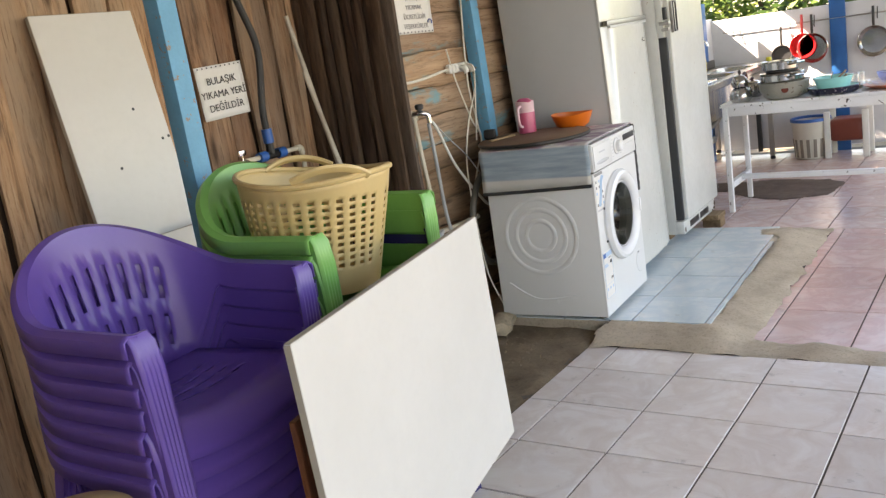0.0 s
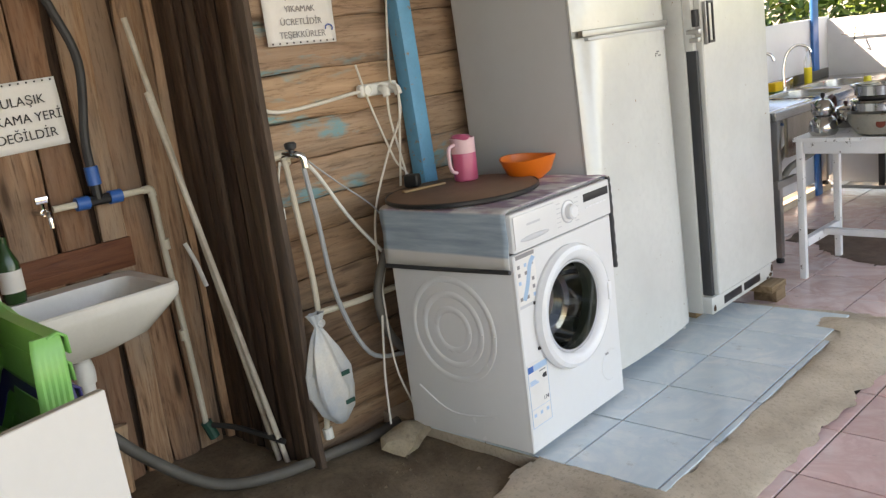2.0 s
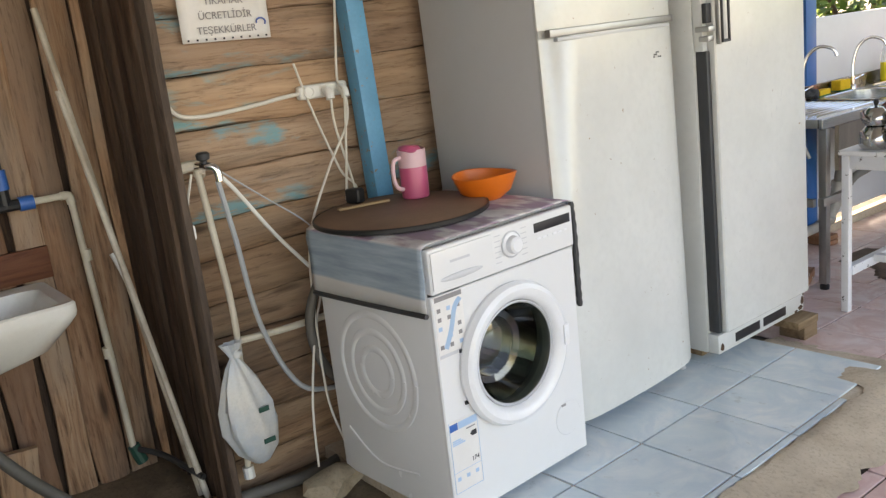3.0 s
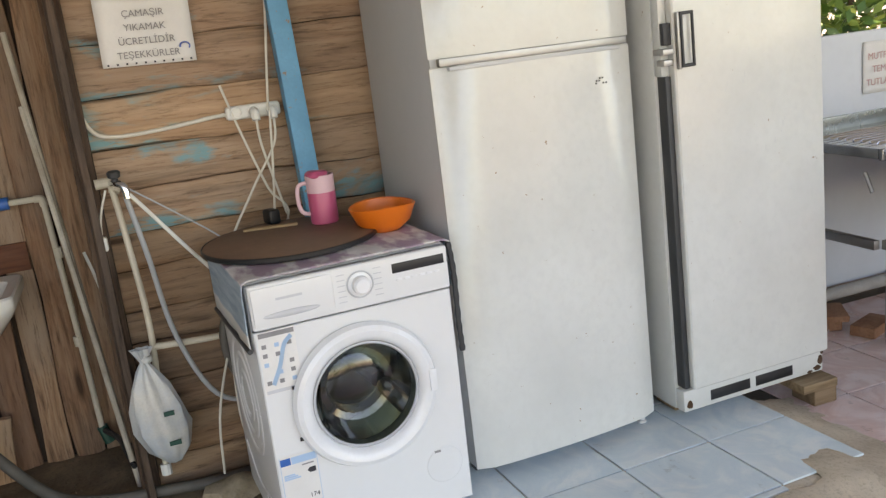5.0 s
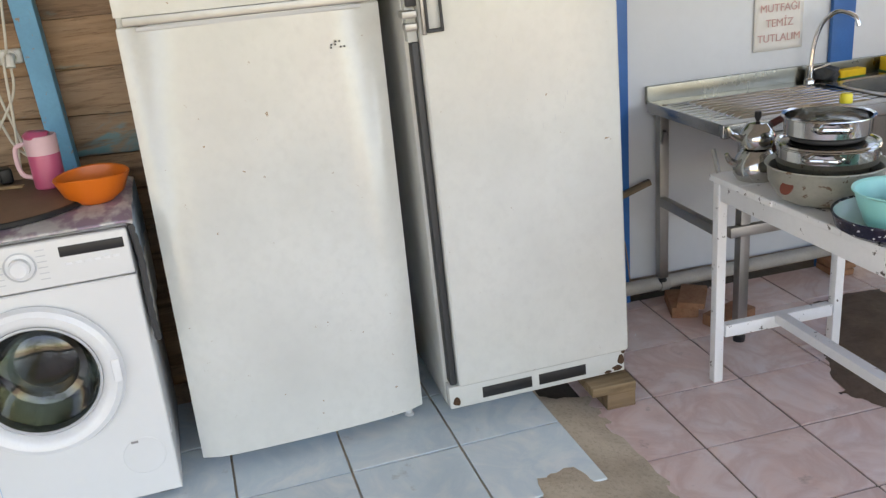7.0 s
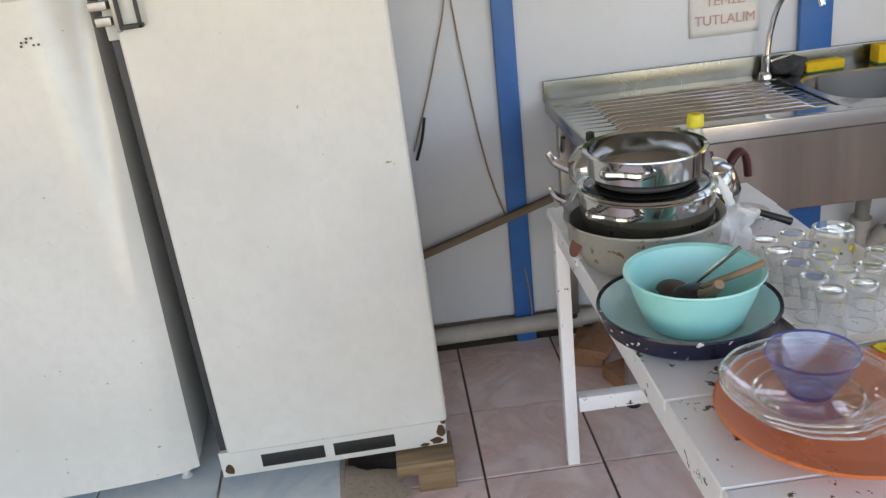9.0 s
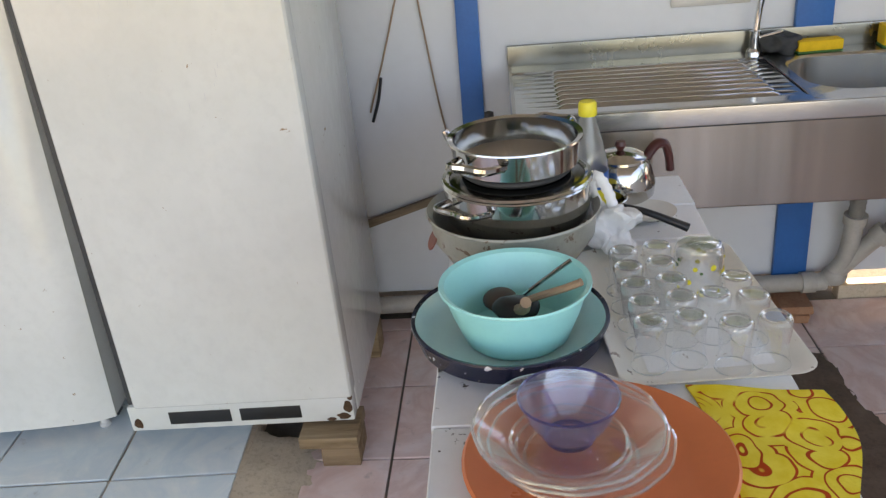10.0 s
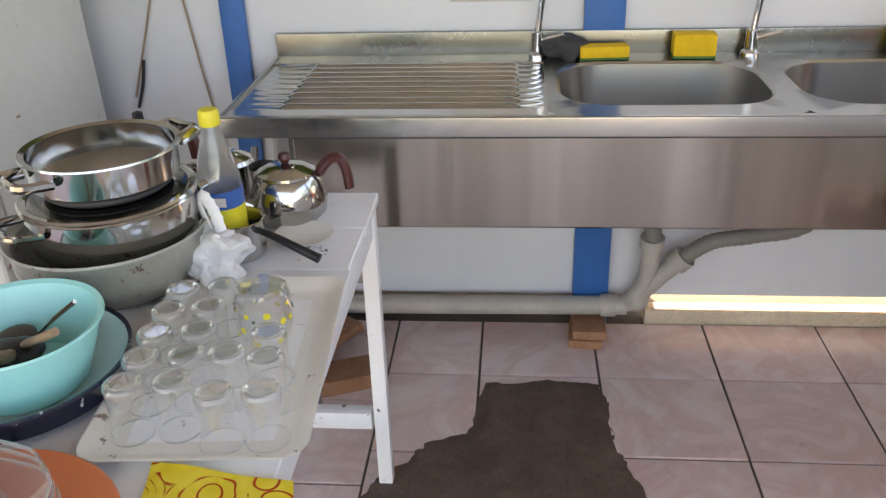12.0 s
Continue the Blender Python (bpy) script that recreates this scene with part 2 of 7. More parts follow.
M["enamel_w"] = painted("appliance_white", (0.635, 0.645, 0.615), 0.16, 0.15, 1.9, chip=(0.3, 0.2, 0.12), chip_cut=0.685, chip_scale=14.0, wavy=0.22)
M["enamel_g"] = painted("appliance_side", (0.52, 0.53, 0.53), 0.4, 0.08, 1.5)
M["washer"] = painted("washer_white", (0.71, 0.715, 0.71), 0.25, 0.04, 2.0)
M["ring"] = plain("washer_ring", (0.78, 0.79, 0.8), 0.2)
M["ring_grey"] = plain("washer_ring_grey", (0.55, 0.56, 0.58), 0.25)
M["black"] = plain("black_plastic", (0.012, 0.012, 0.013), 0.4)
M["gasket"] = plain("grey_gasket", (0.035, 0.037, 0.04), 0.5)
M["steel"] = steel("sink_steel", (0.45, 0.445, 0.43), 0.2, 0.2, 0.85)
M["drainer_steel"] = steel("drainer_steel", (0.52, 0.52, 0.51), 0.13, 0.2)
# Upstand steel: its dark, dull reflection is put into an olive base.
M["dull_reflection_steel"] = steel("dull_reflection_steel", (0.27, 0.262, 0.225), 0.26, 0.35, 0.6)
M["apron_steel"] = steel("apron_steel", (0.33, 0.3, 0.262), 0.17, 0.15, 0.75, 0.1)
M["polished"] = steel("polished_steel", (0.56, 0.55, 0.53), 0.11)
M["aluminium"] = painted("worn_enamel_bowl", (0.33, 0.33, 0.285), 0.3, 0.35, 5.0, (0.26, 0.24, 0.2), chip=(0.13, 0.075, 0.045), chip_cut=0.6)
M["galv"] = steel("grey_steel_leg", (0.42, 0.41, 0.39), 0.4)
M["chrome"] = steel("chrome", (0.8, 0.8, 0.8), 0.06)
M["white_plastic"] = plain("white_plastic", (0.74, 0.73, 0.68), 0.4)
M["pvc"] = painted("cream_pvc_pipe", (0.62, 0.56, 0.45), 0.45, 0.25, 8.0)
M["grey_pvc"] = painted("grey_waste_pipe", (0.42, 0.39, 0.35), 0.55, 0.3, 6.0)
M["hose_grey"] = painted("grey_hose", (0.12, 0.11, 0.095), 0.6, 0.3, 6.0)
M["hose_dark"] = painted("dark_hose", (0.035, 0.035, 0.036), 0.55, 0.3, 6.0)
M["hose_light"] = painted("pale_hose", (0.4, 0.42, 0.43), 0.4, 0.2, 6.0)
M["fit_blue"] = plain("blue_fitting", (0.02, 0.12, 0.4), 0.4)
M["fit_green"] = plain("dark_green_fitting", (0.01, 0.07, 0.05), 0.5)
M["ceramic"] = painted("basin_ceramic", (0.74, 0.71, 0.64), 0.16, 0.14, 4.0)
M["paper"] = painted("paper", (0.72, 0.7, 0.67), 0.8, 0.1, 5.0)
M["ink"] = plain("ink", (0.03, 0.03, 0.035), 0.8)
M["ink_soft"] = plain("faded_ink", (0.25, 0.24, 0.24), 0.8)
M["ink_blue"] = plain("blue_ink", (0.1, 0.16, 0.42), 0.8)
M["ink_red"] = plain("faded_red_ink", (0.56, 0.33, 0.31), 0.8)
M["hardboard"] = painted("brown_hardboard", (0.21, 0.12, 0.075), 0.6, 0.25, 4.0)
M["pink_p"] = plain("pink_liquid", (0.55, 0.1, 0.2), 0.3)
M["frost"] = plain("frosted_pink_plastic", (0.72, 0.48, 0.52), 0.35)
M["orange_p"] = plain("orange_plastic", (0.78, 0.17, 0.018), 0.3)
M["rock"] = concrete("rock", (0.24, 0.19, 0.13), (0.4, 0.33, 0.24), 0.9, 14, 0.8)
M["bag"] = painted("thin_white_bag", (0.6, 0.58, 0.53), 0.35, 0.3, 7.0, (0.36, 0.42, 0.48))
M["bag_film"] = painted("white_bag_film", (0.78, 0.78, 0.78), 0.3, 0.12, 9.0)
M["bag_blue"] = plain("bag_blue_print", (0.34, 0.5, 0.68), 0.45)
M["table_paint"] = painted("chipped_white_paint", (0.82, 0.83, 0.84), 0.35, 0.1, 4.0, chip=(0.07, 0.055, 0.045), chip_cut=0.63, chip_scale=6.0)
M["turq"] = plain("turquoise_plastic", (0.3, 0.74, 0.71), 0.3)
M["enamel_mint"] = plain("mint_enamel", (0.58, 0.76, 0.74), 0.2)
M["enamel_navy"] = None
M["bakelite"] = plain("brown_bakelite", (0.075, 0.018, 0.016), 0.35)
M["spoon_wood"] = plain("dark_wooden_spoon", (0.07, 0.035, 0.022), 0.6)
M["spoon_handle"] = plain("pale_wood_handle", (0.3, 0.2, 0.13), 0.6)
M["orange_plate"] = plain("terracotta_plate", (0.74, 0.2, 0.075), 0.28)
M["glass"] = thin_glass("clear_glass", (0.985, 0.99, 0.99), haze=0.03, rim=0.95, fall=1.6)
M["glass_rim"] = thin_glass("thick_glass_edge", (0.95, 0.97, 0.97), haze=0.22, rim=0.9, fall=1.3)
M["glass_rim_blue"] = thin_glass("thick_blue_glass_edge", (0.4, 0.43, 0.75), haze=0.15, rim=0.6, fall=1.6)
M["glass_blue"] = thin_glass("blue_glass", (0.8, 0.83, 0.97), haze=0.1, rim=0.5, fall=3.2)
M["glass_plate"] = thin_glass("clear_glass_plate", (0.97, 0.97, 0.97), haze=0.2, rim=0.7, fall=3.0)
M["bottle"] = thin_glass("clear_bottle", (0.93, 0.95, 0.96), ior=1.35, haze=0.32, rim=0.4)
M["dark_glass"] = thin_glass("dark_door_glass", (0.3, 0.33, 0.28), rim=0.7, fall=2.0)
M["tray"] = painted("cream_tray", (0.82, 0.79, 0.71), 0.3, 0.1, 4.0, chip=(0.3, 0.23, 0.17), chip_cut=0.64, chip_scale=9.0)
M["yellow_dot"] = plain("yellow_print", (0.8, 0.68, 0.05), 0.4)
M["green_dot"] = plain("green_print", (0.08, 0.16, 0.06), 0.4)
M["sponge"] = painted("yellow_sponge", (0.82, 0.5, 0.02), 0.95, 0.2, 30.0, bump=0.6)
M["scour"] = painted("green_scour", (0.05, 0.2, 0.06), 0.95, 0.3, 40.0, bump=0.6)
M["wire"] = painted("steel_wool", (0.04, 0.042, 0.045), 0.6, 0.3, 60.0, bump=0.8)
M["brick"] = concrete("old_brick", (0.25, 0.115, 0.065), (0.36, 0.19, 0.115), 0.9, 12)
M["rust"] = concrete("rust", (0.035, 0.02, 0.013), (0.12, 0.065, 0.035), 0.85, 60)
M["dark_lid"] = steel("dark_lid_steel", (0.16, 0.16, 0.155), 0.12)
M["red_p"] = plain("red_enamel", (0.62, 0.02, 0.025), 0.25)
M["leaf"] = None
M["trunk"] = wood("bark", (0.03, 0.022, 0.015), (0.09, 0.065, 0.045), (0.16, 0.12, 0.09), "z")
M["roof"] = painted("roof_sheet", (0.55, 0.54, 0.52), 0.5, 0.2, 2.0)
M["cable_white"] = plain("white_cable", (0.66, 0.62, 0.54), 0.5)
M["cable_brown"] = plain("brown_cable", (0.3, 0.2, 0.13), 0.6)
M["brown_p"] = plain("brown_plastic", (0.17, 0.035, 0.02), 0.4)
M["bucket"] = plain("bucket_cream", (0.55, 0.52, 0.45), 0.45)
M["bucket_stripe"] = plain("bucket_stripe", (0.2, 0.17, 0.14), 0.5)
M["detergent"] = plain("yellow_detergent", (0.75, 0.6, 0.03), 0.25)
M["soap_green"] = plain("green_bottle", (0.02, 0.06, 0.02), 0.2)


def cover_cloth():
    m = Mat("printed_cover_cloth", 0.85, spec=0.2)
    v = m.coords((1, 1, 1), False)
    sep = m.n("ShaderNodeSeparateXYZ")
    m.ln(v, sep.inputs[0])
    st = m.noise(m.coords((3, 3, 26), False), 1.6, 4, 0.55)
    col = m.mix(m.ramp(st, [(0.35, (0, 0, 0)), (0.7, (1, 1, 1))]), (0.24, 0.31, 0.37), (0.38, 0.46, 0.51))
    patch = m.noise(m.coords((3, 7, 3), False), 2.4, 3, 0.5)
    col2 = m.mix(m.ramp(patch, [(0.44, (0, 0, 0)), (0.56, (1, 1, 1))]), (0.72, 0.69, 0.67), (0.42, 0.31, 0.38))
    col2 = m.mix(m.ramp(st, [(0.45, (0, 0, 0)), (0.75, (0.6, 0.6, 0.6))]), col2, (0.16, 0.12, 0.12))
    top = m.ramp(sep.outputs[2], [(0.842, (0, 0, 0)), (0.846, (1, 1, 1))])
    low = m.ramp(sep.outputs[2], [(0.70, (1, 1, 1)), (0.705, (0, 0, 0))])
    col = m.mix(low, col, (0.6, 0.59, 0.56))
    return m.color(m.mix(top, col, col2)).bump(m.noise(m.coords((1, 1, 1), False), 400, 2), 0.25, 0.001).m


def speckled(name, base, dot, cut=0.66, scale=60):
    m = Mat(name, 0.22)
    f = m.noise(m.coords(), scale, 2, 0.5)
    return m.color(m.mix(m.ramp(f, [(cut, (0, 0, 0)), (cut + 0.02, (1, 1, 1))]), base, dot)).m


def swirl_cloth():
    m = Mat("yellow_swirl_cloth", 0.9, spec=0.2)
    v = m.coords((1, 1, 1), False)
    bend = m.t.nodes.new("ShaderNodeTexNoise")
    bend.inputs["Scale"].default_value, bend.inputs["Detail"].default_value = 9.0, 2.0
    m.ln(v, bend.inputs["Vector"])
    add = m.t.nodes.new("ShaderNodeVectorMath")
    add.operation = "MULTIPLY_ADD"
    add.inputs[1].default_value = (0.07, 0.07, 0.0)
    m.ln(bend.outputs["Color"], add.inputs[0])
    m.ln(v, add.inputs[2])
    vo = m.n("ShaderNodeTexVoronoi", Scale=14.0)
    m.ln(add.outputs[0], vo.inputs["Vector"])
    mu = m.t.nodes.new("ShaderNodeMath")
    mu.operation = "MULTIPLY"
    mu.inputs[1].default_value = 31.0
    sn = m.t.nodes.new("ShaderNodeMath")
    sn.operation = "SINE"
    m.ln(vo.outputs["Distance"], mu.inputs[0])
    m.ln(mu.outputs[0], sn.inputs[0])
    mask = m.ramp(sn.outputs[0], [(0.8, (0, 0, 0)), (0.9, (1, 1, 1))])
    gate = m.ramp(m.noise(v, 14, 3, 0.5), [(0.36, (0, 0, 0)), (0.42, (1, 1, 1))])
    crease = m.noise(v, 25, 4, 0.6)
    base = m.mix(m.ramp(crease, [(0.35, (0, 0, 0)), (0.7, (1, 1, 1))]), (0.8, 0.6, 0.04), (0.9, 0.74, 0.1))
    return m.color(m.mix(m.mix(1.0, mask, gate, "MULTIPLY"), base, (0.5, 0.06, 0.01))).bump(m.noise(v, 220, 2), 0.5, 0.002).m


def leaf_mat():
    m = Mat("leaf", 0.5, spec=0.3)
    g = m.n("ShaderNodeNewGeometry")
    col = m.ramp(g.outputs["Random Per Island"], [(0.0, (0.03, 0.07, 0.012)), (0.5, (0.07, 0.14, 0.025)), (1.0, (0.16, 0.22, 0.04))])
    m.b.inputs["Subsurface Weight"].default_value = 0.0
    return m.color(col).m


M["cloth_blue"], M["enamel_navy"], M["cloth_yellow"], M["leaf"] = cover_cloth(), speckled("speckled_navy_enamel", (0.008, 0.01, 0.03), (0.6, 0.6, 0.6)), swirl_cloth(), leaf_mat()


# ---- mesh helpers ----
def finish(name, bm, material, smooth=True, angle=35):
    me = bpy.data.meshes.new(name)
    bmesh.ops.recalc_face_normals(bm, faces=bm.faces)
    bm.to_mesh(me)
    bm.free()
    if smooth:
        me.shade_smooth()
        me.set_sharp_from_angle(angle=radians(angle))
    for m in material if isinstance(material, (list, tuple)) else [material]:
        me.materials.append(m)
    return me


def part(name, bm, material, parent, label="", smooth=True):
    ob = new(name, finish(name, bm, material, smooth))
    ob.parent = parent
    if label:
        ob["label"] = label
    return ob


def thing(name, at, label, category, group="", rz=0.0, rx=0.0, ry=0.0, kind=""):
    ob = new(name)
    ob.matrix_world = pose(*at, rx, ry, rz)
    ob.empty_display_size = 0.1
    return tagged(ob, label, category, group, kind)


def solid(name, bm, material, at, label, category, group="", rz=0.0, rx=0.0, ry=0.0, kind=""):
    ob = new(name, finish(name, bm, material))
    ob.matrix_world = pose(*at, rx, ry, rz)
    return tagged(ob, label, category, group, kind)


def box(lo, hi, bevel=0.0, seg=2, bm=None, turn=None):
    b = bmesh.new()
    bmesh.ops.create_cube(b, size=1)
    for v in b.verts:
        v.co = Vector([(lo[i] + hi[i]) / 2 + v.co[i] * (hi[i] - lo[i]) for i in range(3)])
    if bevel:
        bmesh.ops.bevel(b, geom=b.edges[:], offset=bevel, segments=seg, affect="EDGES", profile=0.6)
    if turn is not None:
        bmesh.ops.transform(b, matrix=turn, verts=b.verts)
    return b if bm is None else merge(bm, b)


def merge(bm, other):
    me = bpy.data.meshes.new("tmp")
    other.to_mesh(me)
    other.free()
    bm.from_mesh(me)
    bpy.data.meshes.remove(me)
    return bm


def lathe(profile, seg=40, bm=None, at=(0, 0, 0), sx=1.0, sy=1.0):
    """Turn (radius, height) pairs about the z axis."""
    b = bmesh.new()
    rings = []
    for r, z in profile:
        if r < 1e-5:
            rings.append([b.verts.new((at[0], at[1], at[2] + z))])
        else:
            rings.append([b.verts.new((at[0] + sx * r * math.cos(2 * math.pi * k / seg), at[1] + sy * r * math.sin(2 * math.pi * k / seg), at[2] + z)) for k in range(seg)])
    for a, c in zip(rings, rings[1:]):
        for k in range(seg):
            q = [a[k % len(a)], a[(k + 1) % len(a)], c[(k + 1) % len(c)], c[k % len(c)]]
            q = list(dict.fromkeys(q))
            if len(q) > 2:
                b.faces.new(q)
    return b if bm is None else merge(bm, b)


def smooth_path(pts, steps=6):
    pts = [Vector(p) for p in pts]
    out = []
    for i in range(len(pts) - 1):
        p0, p1, p2, p3 = pts[max(i - 1, 0)], pts[i], pts[i + 1], pts[min(i + 2, len(pts) - 1)]
        for s in range(steps):
            t = s / steps
            out.append(0.5 * (2 * p1 + (p2 - p0) * t + (2 * p0 - 5 * p1 + 4 * p2 - p3) * t * t + (3 * p1 - p0 - 3 * p2 + p3) * t ** 3))
    return out + [pts[-1]]


def tube(pts, r, seg=10, steps=6, bm=None, flat=1.0, ribs=0.0):
    """A round bar along a smooth path; r may be a pair (start, end)."""
    b = bmesh.new()
    path = smooth_path(pts, steps) if steps else [Vector(p) for p in pts]
    r0, r1 = r if isinstance(r, tuple) else (r, r)
    side, rings = None, []
    for i, p in enumerate(path):
        d = (path[min(i + 1, len(path) - 1)] - path[max(i - 1, 0)]).normalized()
        if side is None:
            side = d.orthogonal().normalized()
        side = (side - d * side.dot(d)).normalized()
        up = d.cross(side)
        rr = (r0 + (r1 - r0) * i / (len(path) - 1)) * (1 + ribs * (i % 2))
        rings.append([b.verts.new(p + side * rr * math.cos(2 * math.pi * k / seg) + up * rr * flat * math.sin(2 * math.pi * k / seg)) for k in range(seg)])
    for a, c in zip(rings, rings[1:]):
        for k in range(seg):
            b.faces.new((a[k], a[(k + 1) % seg], c[(k + 1) % seg], c[k]))
    b.faces.new(rings[0][::-1])
    b.faces.new(rings[-1])
    return b if bm is None else merge(bm, b)


def ball(r, at=(0, 0, 0), scale=(1, 1, 1), rough=0.0, sub=3, bm=None, seed=0):
    b = bmesh.new()
    bmesh.ops.create_icosphere(b, subdivisions=sub, radius=r)
    for v in b.verts:
        k = 1 + rough * noise.noise(v.co / r * 1.4 + Vector((seed, seed * 2, 5)))
        v.co = Vector((v.co.x * scale[0], v.co.y * scale[1], v.co.z * scale[2])) * k + Vector(at)
    return b if bm is None else merge(bm, b)


def prism(outline, z0, z1, bevel=0.0, bm=None):
    """A plate with the given outline in x and y."""
    b = bmesh.new()
    lo = [b.verts.new((x, y, z0)) for x, y in outline]
    hi = [b.verts.new((x, y, z1)) for x, y in outline]
    n = len(outline)
    b.faces.new(lo[::-1])
    top = b.faces.new(hi)
    for i in range(n):
        b.faces.new((lo[i], lo[(i + 1) % n], hi[(i + 1) % n], hi[i]))
    if bevel:
        bmesh.ops.bevel(b, geom=list(top.edges), offset=bevel, segments=1, affect="EDGES")
    return b if bm is None else merge(bm, b)


def rounded(w, h, r, seg=6):
    """Outline of a rounded rectangle round the origin."""
    out = []
    for cx, cy, a in ((w / 2 - r, h / 2 - r, 0), (-w / 2 + r, h / 2 - r, 90), (-w / 2 + r, -h / 2 + r, 180), (w / 2 - r, -h / 2 + r, 270)):
        out += [(cx + r * math.cos(radians(a + 90 * k / seg)), cy + r * math.sin(radians(a + 90 * k / seg))) for k in range(seg + 1)]
    return out


def bowl_rings(loops, bm=None):
    """Skin a list of equal loops of points, closed at the last one."""
    b = bmesh.new()
    rings = [[b.verts.new(p) for p in loop] for loop in loops]
    n = len(rings[0])
    for a, c in zip(rings, rings[1:]):
        for k in range(n):
            b.faces.new((a[k], a[(k + 1) % n], c[(k + 1) % n], c[k]))
    b.faces.new(rings[-1])
    return b if bm is None else merge(bm, b)


def words(name, text, size, material, parent, m, label=""):
    """Flat lettering as a mesh, in the plane of m."""
    cu = bpy.data.curves.new(name, "FONT")
    cu.body, cu.size, cu.align_x, cu.align_y, cu.extrude = text, size, "CENTER", "CENTER", 0.0004
    tmp = bpy.data.objects.new(name, cu)
    scene.collection.objects.link(tmp)
    bpy.context.view_layer.update()
    me = bpy.data.meshes.new_from_object(tmp.evaluated_get(bpy.context.evaluated_depsgraph_get()))
    bpy.data.objects.remove(tmp)
    me.materials.clear()
    me.materials.append(material)
    ob = new(name, me)
    ob.parent = parent
    ob.matrix_local = m
    if label:
        ob["label"] = label
    return ob


WALL_FACE = Matrix(((0, 0, 1, 0), (1, 0, 0, 0), (0, 1, 0, 0), (0, 0, 0, 1)))  # lettering that faces +x, reading along +y
rnd = random.Random(7)

# ---- structure ----
g = solid("ground", box((-60, -60, -0.3), (60, 60, -0.06)), M["ground"], (0, 0, 0), "dry pale earth round the shelter", "ground", kind="structure")
floor = new("floor", finish("floor", box((-2.78, -3.2, -0.055), (3.2, 8.3, -0.006)), M["grout"]))
tagged(floor, "rough grey-brown cement floor under patches of tile", "floor", kind="structure")


def lumpy_strip(outline, z, edge_z, seed, step=0.05, rough=0.012):
    """Cement smeared over an outline: a raised, uneven sheet with thin edges."""
    b = bmesh.new()
    xs, ys = [p[0] for p in outline], [p[1] for p in outline]

    def inside(x, y):
        hit = False
        for (x1, y1), (x2, y2) in zip(outline, outline[1:] + outline[:1]):
            if (y1 > y) != (y2 > y) and x < (x2 - x1) * (y - y1) / (y2 - y1) + x1:
                hit = not hit
        return hit

    def gap(x, y):
        best = 9
        for (x1, y1), (x2, y2) in zip(outline, outline[1:] + outline[:1]):
            dx, dy = x2 - x1, y2 - y1
            t = max(0, min(1, ((x - x1) * dx + (y - y1) * dy) / (dx * dx + dy * dy + 1e-9)))
            best = min(best, math.hypot(x - x1 - t * dx, y - y1 - t * dy))
        return best

    def depth(x, y):
        return gap(x, y) * (1 if inside(x, y) else -1) + 0.03 * noise.noise(Vector((x * 9, y * 9, seed))) + 0.012 * noise.noise(Vector((x * 40, y * 40, seed)))

    nx, ny = int((max(xs) - min(xs)) / step) + 5, int((max(ys) - min(ys)) / step) + 5
    grid = {}
    for i in range(nx):
        for j in range(ny):
            x, y = min(xs) - 2 * step + i * step, min(ys) - 2 * step + j * step
            d = depth(x, y)
            rim = -step < d < 0.3 * step
            if rim:
                gx, gy = depth(x + 0.004, y) - depth(x - 0.004, y), depth(x, y + 0.004) - depth(x, y - 0.004)
                k = d / max(math.hypot(gx, gy), 1e-6)
                x, y = x - gx * k, y - gy * k
            h = (z(x, y) if callable(z) else z) + rough * noise.noise(Vector((x * 7, y * 7, seed + 3))) + 0.3 * rough * noise.noise(Vector((x * 31, y * 31, seed)))
            grid[i, j] = (b.verts.new((x, y, h - (edge_z if rim else 0))), d)
    for i in range(nx - 1):
        for j in range(ny - 1):
            q = [grid[i, j], grid[i + 1, j], grid[i + 1, j + 1], grid[i, j + 1]]
            if all(v[1] > -step for v in q):
                b.faces.new([v[0] for v in q])
    bmesh.ops.delete(b, geom=[v for v in b.verts if not v.link_faces], context="VERTS")
    return b


# plank wall
def rough_plank(width, height, thick, seed, lean=0.0):
    b = bmesh.new()
    n = 12
    rows = []
    for k in range(n + 1):
        z = height * k / n
        wl = 0.02 * noise.noise(Vector((seed, z * 2.2, 1)))
        wr = 0.02 * noise.noise(Vector((seed, z * 2.2, 9)))
        dx = 0.006 * noise.noise(Vector((seed, z * 1.5, 4))) + lean * z
        y0, y1 = -width / 2 + wl, width / 2 + wr
        rows.append([b.verts.new(p) for p in ((dx - thick, y0, z), (dx - 0.008, y0, z), (dx, y0 + 0.012, z), (dx + 0.003, 0, z), (dx, y1 - 0.012, z), (dx - 0.008, y1, z), (dx - thick, y1, z))])
    for a, c in zip(rows, rows[1:]):
        for i in range(7):
            b.faces.new((a[i], a[(i + 1) % 7], c[(i + 1) % 7], c[i]))
    b.faces.new(rows[0][::-1])
    b.faces.new(rows[-1])
    return b


wall_planks = new("wall_planks", finish("wall_planks", box((-2.85, -3.2, -0.06), (-2.78, 3.1, 2.13)), M["darkboard"]))
tagged(wall_planks, "wall of weathered vertical brown planks with dark gaps", "wall", kind="structure")
y, k = -1.2, 0
while y < 3.0:
    w = rnd.uniform(0.11, 0.19)
    p = part("plank", rough_plank(w - 0.013, 2.1, 0.028, k * 3.7), M["plank"], wall_planks)
    p.location = (-2.725 + rnd.uniform(-0.012, 0.008), y + w / 2, -0.02)
    p.rotation_euler = (radians(rnd.uniform(-0.7, 0.7)), 0, 0)
    y, k = y + w, k + 1

